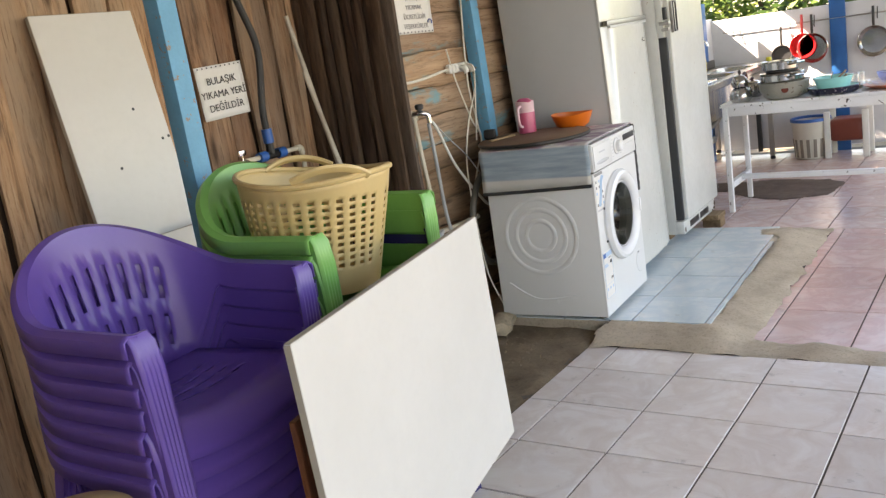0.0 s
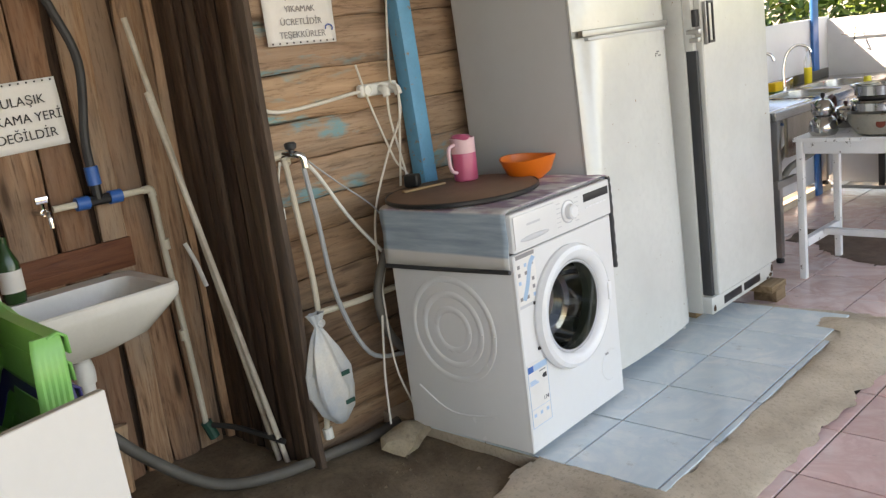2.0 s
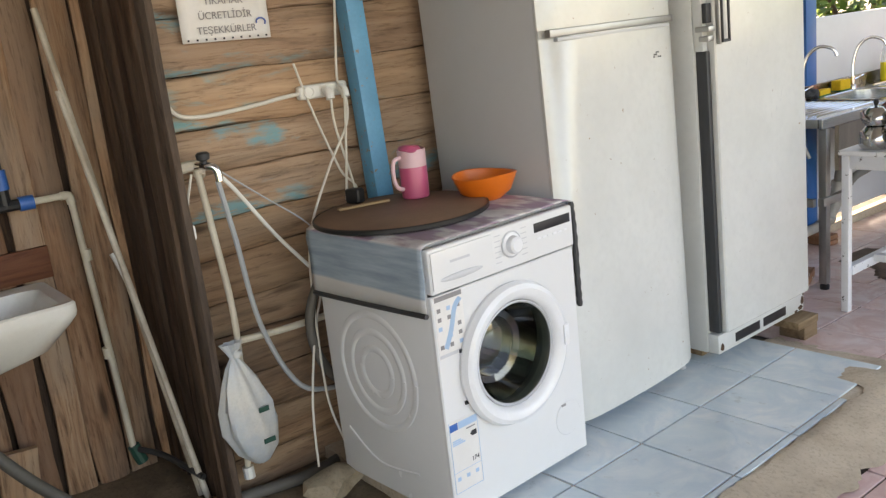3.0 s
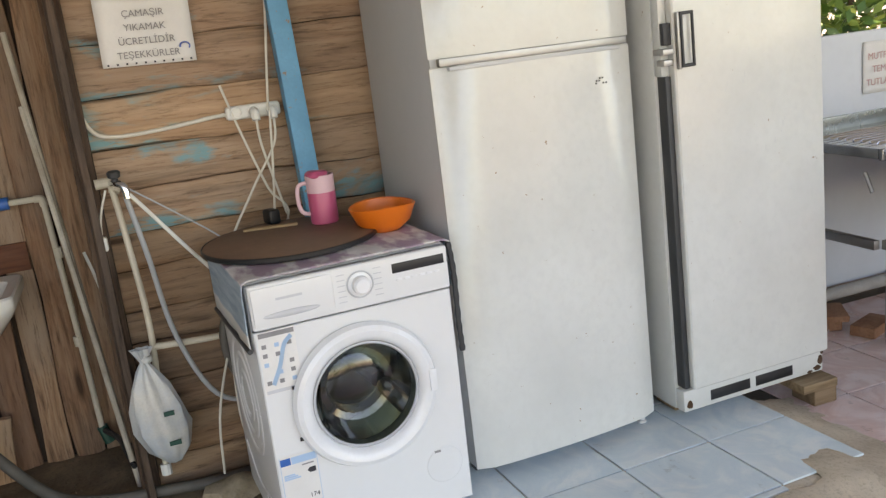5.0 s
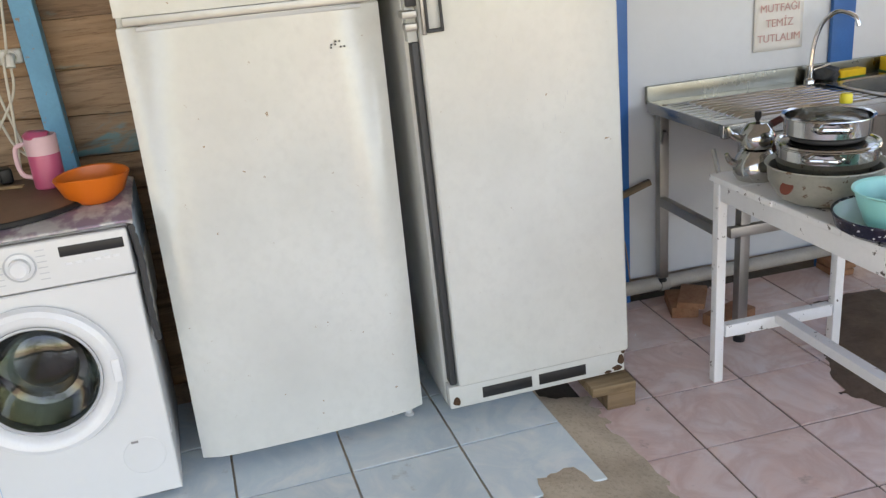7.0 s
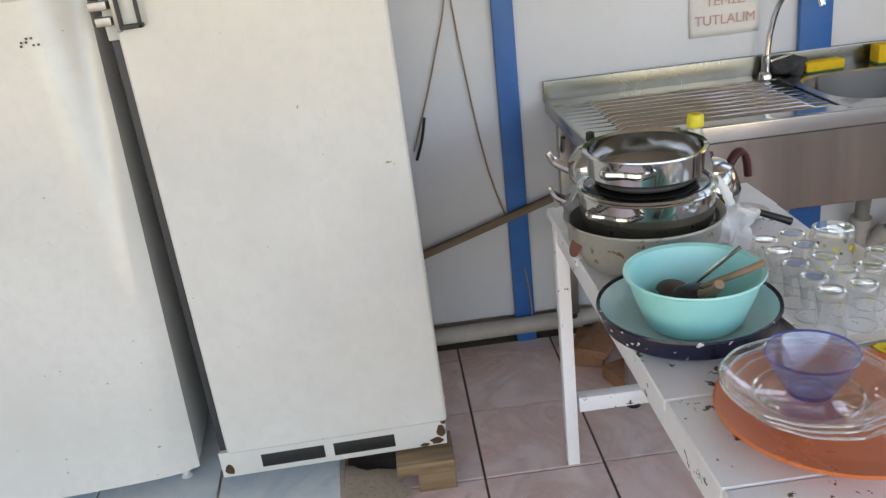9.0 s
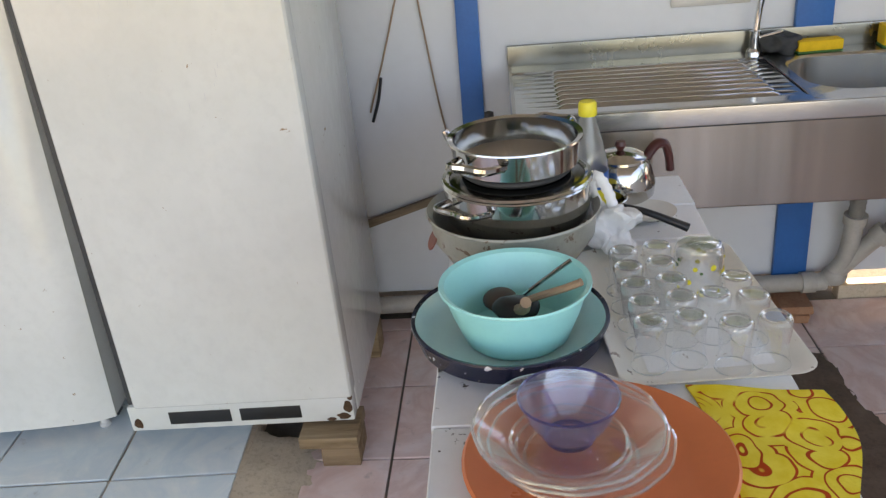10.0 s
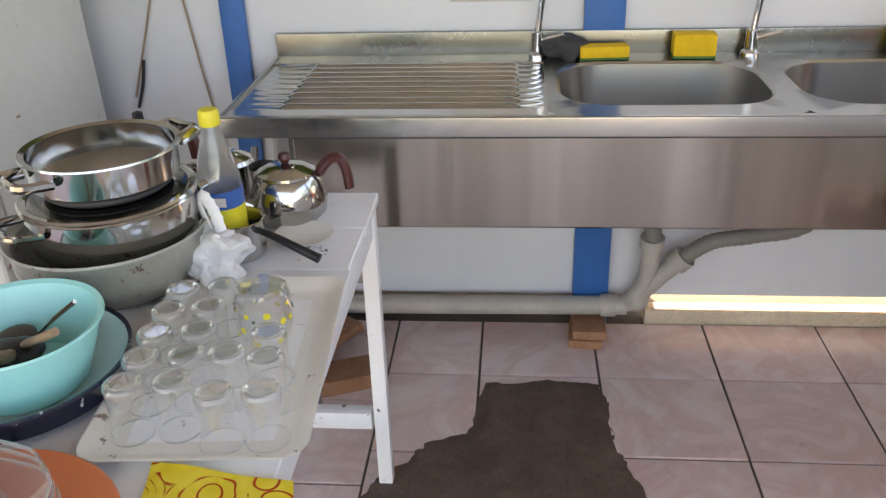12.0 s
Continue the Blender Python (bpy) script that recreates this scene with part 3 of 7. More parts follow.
# boards on the return of the log house
wall_return = new("wall_return", finish("wall_return", box((-2.95, 3.03, -0.06), (-2.3, 3.12, 2.18)), M["darkboard"]))
tagged(wall_return, "narrow dark brown boards cladding the end of the log wall", "wall", kind="structure")
x, k = -2.98, 0
while x < -2.22:
    w = rnd.uniform(0.06, 0.095)
    p = part("board", rough_plank(w - 0.004, 2.12, 0.03, 50 + k * 2.3), M["darkboard"], wall_return)
    p.matrix_local = pose(x + w / 2, 3.0 + rnd.uniform(-0.004, 0.004), -0.02, 0, 0, -90)
    x, k = x + w, k + 1
part("corner_post", box((-2.262, 2.985, -0.02), (-2.19, 3.05, 2.1), 0.008), M["darkboard"], wall_return)

# log wall
wall_logs = new("wall_logs", finish("wall_logs", box((-2.45, 3.05, -0.06), (-2.32, 4.7, 2.2)), M["darkboard"]))
tagged(wall_logs, "horizontal hewn log wall with flaking turquoise paint", "wall", kind="structure")


def joint(y, k):
    """How far a joint between two logs strays from level."""
    return 0.022 * noise.noise(Vector((y * 1.6, k * 5.1, 0))) + 0.006 * noise.noise(Vector((y * 7, k * 5.1, 4)))


def hewn_log(y0, y1, z0, z1, k):
    b = bmesh.new()
    n, rows = 64, []
    for i in range(n + 1):
        y = y0 + (y1 - y0) * i / n
        lo, hi = z0 + joint(y, k), z1 + joint(y, k + 1)
        gap = 0.001 + 0.004 * max(0.0, noise.noise(Vector((y * 3, k, 11))))
        h = hi - lo
        d = [0.011 * noise.noise(Vector((y * 4, k * 3.3, 3 + j))) + 0.004 * noise.noise(Vector((y * 15, k * 3.3, 8 + j))) for j in range(3)]
        pts = [(-0.1, gap), (-0.007, gap), (0.0 + d[0], gap + 0.007), (0.008 + d[0], h * 0.25), (0.011 + d[1], h * 0.52), (0.008 + d[2], h * 0.78), (0.0 + d[2], h - gap - 0.007), (-0.007, h - gap), (-0.1, h - gap)]
        rows.append([b.verts.new((px, y, lo + pz)) for px, pz in pts])
    m = len(rows[0])
    for a, c in zip(rows, rows[1:]):
        for i in range(m):
            b.faces.new((a[i], a[(i + 1) % m], c[(i + 1) % m], c[i]))
    b.faces.new(rows[0][::-1])
    b.faces.new(rows[-1])
    return b


JOINTS = (-0.02, 0.12, 0.27, 0.41, 0.55, 0.69, 0.83, 0.965, 1.1, 1.25, 1.42, 1.6, 1.77, 1.94, 2.1)
for k, (z0, z1) in enumerate(zip(JOINTS, JOINTS[1:])):
    p = part("log", hewn_log(3.05, 4.7, z0, z1, k), M["log"] if k > 6 else M["log_bare_shaded"], wall_logs)
    p.location = (-2.25, 0, 0)

pave = new("pavement", finish("pavement", box((-4.2, 6.9, -0.062), (-2.365, 9.0, -0.02), 0.004), M["pale"]))
tagged(pave, "pale sunlit paving outside the low wall", "pavement", kind="structure")
step = new("trim_sill", finish("trim_sill", box((-2.36, 7.02, -0.06), (-2.303, 8.14, 0.046), 0.006), M["cement"]))
tagged(step, "low cement sill under the white wall", "sill", kind="structure")

# low white walls of the kitchen corner
wall_sink = new("wall_sink_side", finish("wall_sink_side", box((-2.37, 4.705, 0.1), (-2.31, 8.2, 1.3), 0.004), M["white_wall"]))
tagged(wall_sink, "low white painted panel wall with a gap under it", "wall", kind="structure")
wall_far = new("wall_far_end", finish("wall_far_end", box((-2.6, 8.16, 0.05), (3.2, 8.22, 1.28), 0.004), M["white_wall"]))
tagged(wall_far, "low white painted wall at the end of the kitchen", "wall", kind="structure")
back = new("wall_back", finish("wall_back", box((-2.85, -3.3, -0.06), (3.2, -3.2, 2.6)), M["white_wall"]))
tagged(back, "plain white wall closing the shelter", "wall", kind="structure")
# Added block outside: keeps sun from leaking in under the wall.
kerb = new("trim_kerb", finish("trim_kerb", box((-2.6, 4.72, -0.05), (-2.385, 7.0, 0.15), 0.01), M["cement"]))
tagged(kerb, "low cement block added to stop sun under the white wall", "kerb", kind="structure")


def sloped_roof():
    """Corrugated sheet, low on the wall side; its eave is cut back over the far corner."""
    b = bmesh.new()
    n, rows = 150, []
    for k in range(n + 1):
        y = -3.4 + 11.9 * k / n
        dz = 0.018 * math.sin(k * 1.5)
        x0 = -2.95 if y < 4.75 else -2.55
        rows.append([b.verts.new((x0, y, 2.12 + dz + 0.137 * (x0 + 2.75))), b.verts.new((2.3, y, 2.12 + dz + 0.137 * 5.05))])
    for a, c in zip(rows, rows[1:]):
        b.faces.new((a[0], a[1], c[1], c[0]))
    ret = bmesh.ops.extrude_face_region(b, geom=b.faces[:])
    for v in [v for v in ret["geom"] if isinstance(v, bmesh.types.BMVert)]:
        v.co.z += 0.02
    return b


# Unseen roof, added for shade; its edges are set to shape the light.
roof = new("ceiling", finish("ceiling", sloped_roof(), M["roof"]))
tagged(roof, "unseen corrugated sheet roof, added to shade the open kitchen", "ceiling", kind="structure")


def post(name, x0, x1, y0, y1, z0, z1, mat, label, lean=0.0):
    b = box((x0, y0, z0), (x1, y1, z1), 0.006)
    if lean:
        for v in b.verts:
            v.co.y -= lean * (v.co.z - z0)
    return solid(name, b, mat, (0, 0, 0), label, "post", "blue posts", kind="structure")


post("post_1", -2.11, -2.04, 1.66, 1.735, 0.0, 2.15, M["sky_post"], "sky blue painted square wooden post beside the plank wall", 0.0)
post("post_2", -2.215, -2.145, 3.755, 3.825, 0.0, 2.15, M["sky_post"], "sky blue painted square post against the log wall", 0.04)
for k, (a, c) in enumerate(((5.79, 5.86), (6.79, 6.9), (7.84, 7.94))):
    post("post_%d" % (k + 3), -2.308, -2.285, a, c, 0.0, 1.45 if k == 2 else 2.12, M["blue_post"], "deep blue painted post on the white wall")
post("post_6", -1.28, -1.15, 8.135, 8.158, 0.0, 2.2, M["blue_post"], "deep blue painted post on the far wall")

# ---- things along the plank wall ----


def chair_shell():
    """One-piece plastic armchair facing +x: returns meshes for the band of back and arms, the seat and a leg."""
    # plan of the rim: straight arms and a round back
    n = 88
    rim = []
    for k in range(n + 1):
        s = -1 + 2 * k / n
        a = abs(s)
        if a > 0.55:
            t = (a - 0.55) / 0.45
            x, y = -0.06 + 0.32 * t, 0.265 - 0.01 * t
        else:
            ang = a / 0.55 * math.pi / 2
            x, y = -0.06 - 0.22 * math.cos(ang), 0.265 * math.sin(ang)
        up = 0.5 + 0.5 * math.cos(min(a / 0.62, 1) * math.pi)
        zt = 0.635 + 0.165 * up
        zl = 0.385 if a < 0.36 else min(zt - 0.075, 0.385 + (a - 0.36) / 0.14 * 0.175)
        rim.append((x, y if s > 0 else -y, zt, zl, a, up))
    b = bmesh.new()
    rows = []
    for x, y, zt, zl, a, up in rim:
        d = Vector((x + 0.06, y, 0)) if a <= 0.55 else Vector((0, y, 0))
        d = d.normalized() if d.length > 1e-6 else Vector((-1, 0, 0))
        col = [Vector((x, y, zt - 0.045)) + d * 0.035, Vector((x, y, zt - 0.01)) + d * 0.034, Vector((x, y, zt)) + d * 0.02, Vector((x, y, zt - 0.004))]
        for j in range(1, 9):
            t = j / 8
            col.append(Vector((x, y, zt - 0.004 + (zl - zt) * t)) - d * 0.07 * up * t)
        rows.append([b.verts.new(p) for p in col])
    for i in range(n):
        for j in range(11):
            a = rim[i][4]
            slot = a < 0.29 and i % 3 == 1 and j in (5, 6, 8, 9)
            if not slot:
                b.faces.new((rows[i][j], rows[i + 1][j], rows[i + 1][j + 1], rows[i][j + 1]))
    band = b
    b = bmesh.new()
    nx, ny = 48, 16
    gr = [[None] * (ny + 1) for _ in range(nx + 1)]
    for i in range(nx + 1):
        for j in range(ny + 1):
            u, v = i / nx, j / ny * 2 - 1
            x = -0.22 + 0.47 * u
            half = 0.2 + 0.035 * u
            z = 0.36 + 0.03 * v * v + 0.02 * u - 0.09 * max(0, (u - 0.86) / 0.14) ** 2
            gr[i][j] = b.verts.new((x, half * v, z))
    for i in range(nx):
        for j in range(ny):
            if not (14 <= i <= 34 and i % 5 == 0 and j in (3, 4, 6, 7, 9, 10, 12)):
                b.faces.new((gr[i][j], gr[i + 1][j], gr[i + 1][j + 1], gr[i][j + 1]))
    return band, b


def chair_leg(front, side):
    b = bmesh.new()
    if front:
        # a broad fluted front face with a side wing
        prof = [(0.634, 0.256, 0.28, 0.056), (0.612, 0.268, 0.279, 0.062), (0.55, 0.274, 0.276, 0.064), (0.4, 0.272, 0.268, 0.06), (0.2, 0.284, 0.27, 0.052), (0.0, 0.3, 0.275, 0.042)]
        rows = []
        for z, x, y, w in prof:
            ring = [(-0.06, 0.0), (-0.004, 0.0)] + [(0.0018 * (j % 2), -w * (0.06 + 0.88 * j / 10)) for j in range(11)] + [(-0.004, -w), (-0.009, -w + 0.003), (-0.009, -0.006), (-0.06, -0.005)]
            rows.append([b.verts.new((x + px, side * (y + py), z)) for px, py in ring])
        for a, c in zip(rows, rows[1:]):
            for i in range(len(a)):
                b.faces.new((a[i], a[(i + 1) % len(a)], c[(i + 1) % len(a)], c[i]))
        b.faces.new(rows[-1])
        b.faces.new(rows[0][::-1])
        return b
    prof = [(0.39, -0.2, 0.19, 0.05), (0.2, -0.25, 0.215, 0.04), (0.0, -0.29, 0.235, 0.032)]
    rows = []
    for z, x, y, w in prof:
        s = side
        rows.append([b.verts.new((x + dx * w, s * (y + dy * 0.028), z)) for dx, dy in ((-0.5, 0.5), (0.5, 0.5), (0.5, -0.9), (0.4, -0.9), (0.4, 0.1), (-0.5, 0.1))])
    for a, c in zip(rows, rows[1:]):
        for i in range(6):
            b.faces.new((a[i], a[(i + 1) % 6], c[(i + 1) % 6], c[i]))
    b.faces.new(rows[-1])
    b.faces.new(rows[0][::-1])
    return b


def plastic_chair(mat, label, group):
    c = thing("plastic_armchair", (0, 0, 0), label, "chair", group)
    band, seat = chair_shell()
    for nm, bm in (("backrest", band), ("seat", seat)):
        p = part(nm, bm, mat, c)
        md = p.modifiers.new("thick", "SOLIDIFY")
        md.thickness, md.offset = 0.005, 0
    for f in (True, False):
        for s in (1, -1):
            part("leg", chair_leg(f, s), mat, c)
    return c


purple = plastic_chair(M["purple"], "purple plastic armchair with slotted back in a stack", "stacked purple chairs")
purple.matrix_world = pose(-1.575, 1.07, -0.006)
for k in range(1, 7):
    copy_thing(purple, pose(-1.575 + 0.004 * k, 1.07 + rnd.uniform(-0.004, 0.004), -0.006 + 0.055 * k, 0, 0, rnd.uniform(-1, 1)))
green = plastic_chair(M["green"], "light green plastic armchair in a stack", "stacked green chairs")
green.matrix_world = pose(-1.582, 1.665, -0.006 + 0.055)
navy = plastic_chair(M["navy"], "dark blue plastic armchair in a stack", "stacked green chairs")
navy.matrix_world = pose(-1.585, 1.665, -0.006)
copy_thing(navy, pose(-1.57, 1.666, -0.006 + 0.055 * 5))
for k in (2, 3, 4, 6, 7):
    copy_thing(green, pose(-1.585 + 0.003 * k, 1.665 + rnd.uniform(-0.004, 0.004), -0.006 + 0.055 * k, 0, 0, rnd.uniform(-1, 1)))


# straw-coloured laundry basket on the green seat
def laundry_basket(at):
    th = thing("laundry_basket", at, "straw coloured plastic laundry basket with woven holes", "basket")
    seg, H = 136, 0.33
    b = bmesh.new()

    def rad(t):
        return 0.175 + 0.06 * t

    ring = []
    zs = [0.0, 0.03, 0.07] + [v for k in range(10) for v in (0.07 + 0.0205 * k + 0.0095, 0.07 + 0.0205 * (k + 1))] + [0.286, 0.31, H]
    for z in zs:
        r = rad(z / H)
        ring.append([b.verts.new((r * math.cos(2 * math.pi * k / seg), r * math.sin(2 * math.pi * k / seg), z + (0.012 * math.cos(4 * math.pi * k / seg) if z > 0.3 else 0))) for k in range(seg)])
    for j in range(len(zs) - 1):
        hole_row = 3 <= j < len(zs) - 4 and j % 2 == 1
        for k in range(seg):
            if hole_row and k % 4 < 2:
                if (k // 4) % 17 != 16:
                    continue
            b.faces.new((ring[j][k], ring[j][(k + 1) % seg], ring[j + 1][(k + 1) % seg], ring[j + 1][k]))
    b.faces.new(ring[0][::-1])
    p = part("basket_wall", b, M["basket"], th)
    md = p.modifiers.new("thick", "SOLIDIFY")
    md.thickness, md.offset = 0.006, 0
    part("rim", tube([(0.237 * math.cos(2 * math.pi * k / 24), 0.237 * math.sin(2 * math.pi * k / 24), H + 0.012 * math.cos(4 * math.pi * k / 24)) for k in range(25)], 0.009, 8, 3), M["basket"], th)
    for a in (-0.95, math.pi - 0.95):
        arc = [(0.238 * math.cos(a + s), 0.238 * math.sin(a + s), H + 0.002 + 0.03 * (1 - (s / 0.5) ** 2)) for s in (-0.5, -0.32, -0.12, 0.12, 0.32, 0.5)]
        part("handle", tube(arc, 0.009, 8, 5, flat=1.5), M["basket"], th)
    return th


bk = laundry_basket((-1.545, 1.65, 0.795))
bk.scale = (0.96, 0.96, 1.02)
bk.rotation_euler = (radians(-3), radians(4), radians(20))

# boards leaning by the chairs
TOPX = lambda yy: -0.96 - 0.216 * (yy - 0.903)


def leaning_panel(name, corners, thick, mat, label, category, edge=None):
    """A flat board given by its near bottom corner, far bottom corner and near top corner."""
    o, a, c = (Vector(p) for p in corners)
    ex, ez = a - o, c - o
    nrm = ex.cross(ez).normalized()
    m = Matrix((ex.normalized(), ez.normalized(), nrm)).transposed().to_4x4()
    m.translation = o
    ob = new(name)
    ob.matrix_world = m
    tagged(ob, label, category)
    part("panel", box((0, 0, 0), (ex.length, ez.length, thick), 0.0015, 1), mat, ob)
    if edge:
        for lo, hi in (((0.002, ez.length, 0.001), (ex.length - 0.002, ez.length + 0.0015, thick - 0.001)), ((-0.0015, 0.002, 0.001), (0, ez.length - 0.002, thick - 0.001))):
            part("edge_strip", box(lo, hi), edge, ob)
    return ob


leaning_panel("tabletop_board", ((-0.935, 0.905, 0.215), (-1.15, 1.945, 0.215), (-0.96, 0.9, 0.925)), 0.018, M["melamine"], "large white laminated board leaning on stacked chairs", "board", M["melamine_edge"])
bench = thing("low_bench", (-1.03, 1.42, -0.006), "low brown wooden bench carrying a white board", "bench", rz=11.4)
part("bench_top", box((-0.12, -0.42, 0.185), (0.045, 0.12, 0.214), 0.004), M["redwood"], bench)
for s in (-1, 1):
    part("leg", box((-0.1, s * 0.2 - 0.17, 0), (0.02, s * 0.2 - 0.13, 0.187), 0.004), M["galv"], bench)
leaning_panel("wooden_board", ((-1.005, 0.93, -0.004), (-1.15, 1.6, -0.004), (-1.02, 0.927, 0.74)), 0.015, M["redwood"], "brown wooden board standing behind a white board", "board")
shelf = leaning_panel("white_shelf_board", ((-2.42, 1.6, 0.0), (-2.42, 2.03, 0.0), (-2.685, 1.62, 1.755)), 0.02, M["melamine"], "tall white laminated shelf board leaning on the planks", "board", M["melamine_edge"])
for hx, hy in ((0.17, 1.19), (0.39, 1.27), (0.42, 1.275), (0.3, 1.4)):
    part("screw_hole", lathe([(0, 0.0006), (0.006, 0.0005), (0.0065, -0.001)], 12, at=(hx, hy, 0.02)), M["gasket"], shelf)
leaning_panel("short_white_board", ((-2.3, 1.72, 0.0), (-2.3, 2.16, 0.0), (-2.4, 1.72, 0.93)), 0.018, M["melamine"], "short white laminated board leaning on a taller one", "board", M["melamine_edge"])
st = thing("yellow_stool", (-1.16, 0.62, -0.006), "yellow round plastic stool by the chairs", "stool")
part("seat", lathe([(0, 0.43), (0.12, 0.432), (0.15, 0.425), (0.158, 0.405), (0.15, 0.4), (0, 0.41)]), M["yellow_p"], st)
for k in range(4):
    a = math.pi / 4 + k * math.pi / 2
    part("leg", tube([(0.11 * math.cos(a), 0.11 * math.sin(a), 0.41), (0.16 * math.cos(a), 0.16 * math.sin(a), 0)], (0.022, 0.016), 8, 1), M["yellow_p"], st)


# paper notices
def notice(at, w, h, lines, size, ink, label, tilt=0.0, gap=None, holes=True):
    th = thing("paper_notice", at, label, "notice", "paper notices")
    b = bmesh.new()
    n = 10
    rows = []
    for i in range(n + 1):
        for j in range(n + 1):
            yy, zz = w * (i / n - 0.5), h * (j / n - 0.5)
            b.verts.new((0.004 + 0.004 * noise.noise(Vector((yy * 12, zz * 12, at[1]))), yy, zz))
    b.verts.ensure_lookup_table()
    for i in range(n):
        for j in range(n):
            b.faces.new([b.verts[q] for q in (i * (n + 1) + j, (i + 1) * (n + 1) + j, (i + 1) * (n + 1) + j + 1, i * (n + 1) + j + 1)])
    sh = part("sheet", b, M["paper"], th)
    md = sh.modifiers.new("thick", "SOLIDIFY")
    md.thickness = 0.0008
    gap = gap or h / (len(lines) + 1)
    for k, t in enumerate(lines):
        words("lettering", t, size, ink, th, Matrix.Translation((0.0095, 0, h / 2 - gap * (k + 1) - 0.01)) @ WALL_FACE)
    if holes:
        zz = (h / 2 - 0.008) if holes == "top" else (-h / 2 + 0.008)
        for k in range(10):
            yy = -w / 2 + w * (k + 0.6) / 10.2
            part("hole_mark", box((0.0085, yy - 0.003, zz - 0.003), (0.0095, yy + 0.003, zz + 0.003)), M["ink"], th)
    th.rotation_euler = (radians(tilt), 0, 0)
    return th


notice((-2.712, 2.455, 1.395), 0.27, 0.23, ["BULAŞIK", "YIKAMA YERİ", "DEĞİLDİR"], 0.043, M["ink"], "white paper sign with black printed words on planks", 2.0, holes="top")
pn = notice((-2.226, 3.29, 1.625), 0.3, 0.22, ["ÇAMAŞIR", "YIKAMAK", "ÜCRETLİDİR", "TEŞEKKÜRLER"], 0.031, M["ink_soft"], "handwritten paper sign pinned to the log wall", -1.0, holes="bottom")
part("drawn_mark", tube([(0.01, 0.118 + 0.016 * math.cos(a), -0.06 + 0.013 * math.sin(a)) for a in (-0.6, 0.2, 1, 1.8, 2.6, 3.4)], 0.0028, 6, 3), M["ink_blue"], pn)
notice((-2.306, 6.545, 1.13), 0.23, 0.24, ["MUTFAĞI", "TEMİZ", "TUTLALIM"], 0.044, M["ink_red"], "paper sign with faded red words on the white wall", 0.0, holes=False)

# water point over the basin
wp = thing("water_pipe", (-2.69, 2.64, 0), "cream water pipe with blue couplings and a dark hose", "pipe")
part("pipe", tube([(0.02, -0.17, 1.075), (0.02, 0.17, 1.075)], 0.012, 10, 1), M["pvc"], wp)
part("elbow", tube([(0.02, 0.16, 1.075), (0.02, 0.186, 1.072), (0.02, 0.192, 1.045)], 0.015, 10), M["pvc"], wp)
part("pipe", tube([(0.02, 0.192, 1.06), (0.015, 0.2, 0.8), (0.02, 0.21, 0.5), (0.02, 0.22, 0.1)], 0.012, 10), M["pvc"], wp)
for z in (0.88, 0.52):
    part("collar", tube([(0.019, 0.203, z), (0.019, 0.204, z - 0.04)], 0.017, 10, 1), M["pvc"], wp)
part("valve", tube([(0.02, 0.22, 0.13), (0.03, 0.24, 0.06)], 0.022, 10, 1), M["fit_green"], wp)
for a, c in (((0.02, -0.09, 1.075), (0.02, -0.045, 1.075)), ((0.02, 0.03, 1.075), (0.02, 0.075, 1.075)), ((0.02, -0.01, 1.13), (0.02, -0.012, 1.195))):
    part("coupling", tube([a, c], 0.024, 12, 1), M["fit_blue"], wp, "blue screw coupling")
part("tee", tube([(0.02, -0.05, 1.075), (0.02, 0.035, 1.075)], 0.019, 10, 1, tube([(0.02, -0.01, 1.07), (0.02, -0.01, 1.14)], 0.019, 10, 1)), M["black"], wp)
part("hose", tube([(0.02, -0.012, 1.19), (0.022, -0.01, 1.3), (0.03, 0.02, 1.55), (0.03, -0.04, 1.75), (0.02, -0.12, 2.0), (0.02, -0.14, 2.12)], 0.016, 10), M["hose_dark"], wp, "thick dark rubber hose")


def spigot(at, label, flip=1):
    t = thing("water_tap", at, label, "tap", "wall taps")
    part("body", tube([(-0.02, 0, 0), (0.05, 0, 0)], 0.013, 12, 1), M["chrome"], t)
    part("spout", tube([(0.04, 0, 0), (0.075, 0, 0), (0.09, 0, -0.015), (0.093, 0, -0.05)], 0.01, 10), M["chrome"], t)
    part("handle", box((0.035, -0.022, 0.03), (0.055, 0.022, 0.055), 0.006, 2, tube([(0.045, 0, 0), (0.045, 0, 0.035)], 0.007, 8, 1)), M["chrome"], t)
    return t


spigot((-2.69, 2.43, 1.075), "small chrome tap on the cream water pipe")

# basin
bs = thing("wash_basin", (-2.722, 2.39, -0.035), "worn white ceramic basin on the plank wall", "basin")


def basin_mesh():
    def loop(sx, sy, cx, z, r):
        return [(cx + p[0] * sx, p[1] * sy, z) for p in rounded(1, 1, r)]
    w, d = 0.6, 0.4
    loops = [loop(0.2, 0.22, 0.16, 0.63, 0.3), loop(0.31, 0.46, 0.185, 0.675, 0.25), loop(0.375, 0.585, 0.2, 0.755, 0.14), loop(0.398, 0.616, 0.205, 0.785, 0.09), loop(0.402, 0.622, 0.205, 0.8, 0.08), loop(0.402, 0.622, 0.205, 0.826, 0.08), loop(0.39, 0.61, 0.205, 0.833, 0.08),
             loop(0.3, 0.54, 0.225, 0.828, 0.12), loop(0.285, 0.515, 0.225, 0.8, 0.14), loop(0.23, 0.4, 0.22, 0.725, 0.24), loop(0.1, 0.16, 0.2, 0.695, 0.4)]
    return bowl_rings(loops)


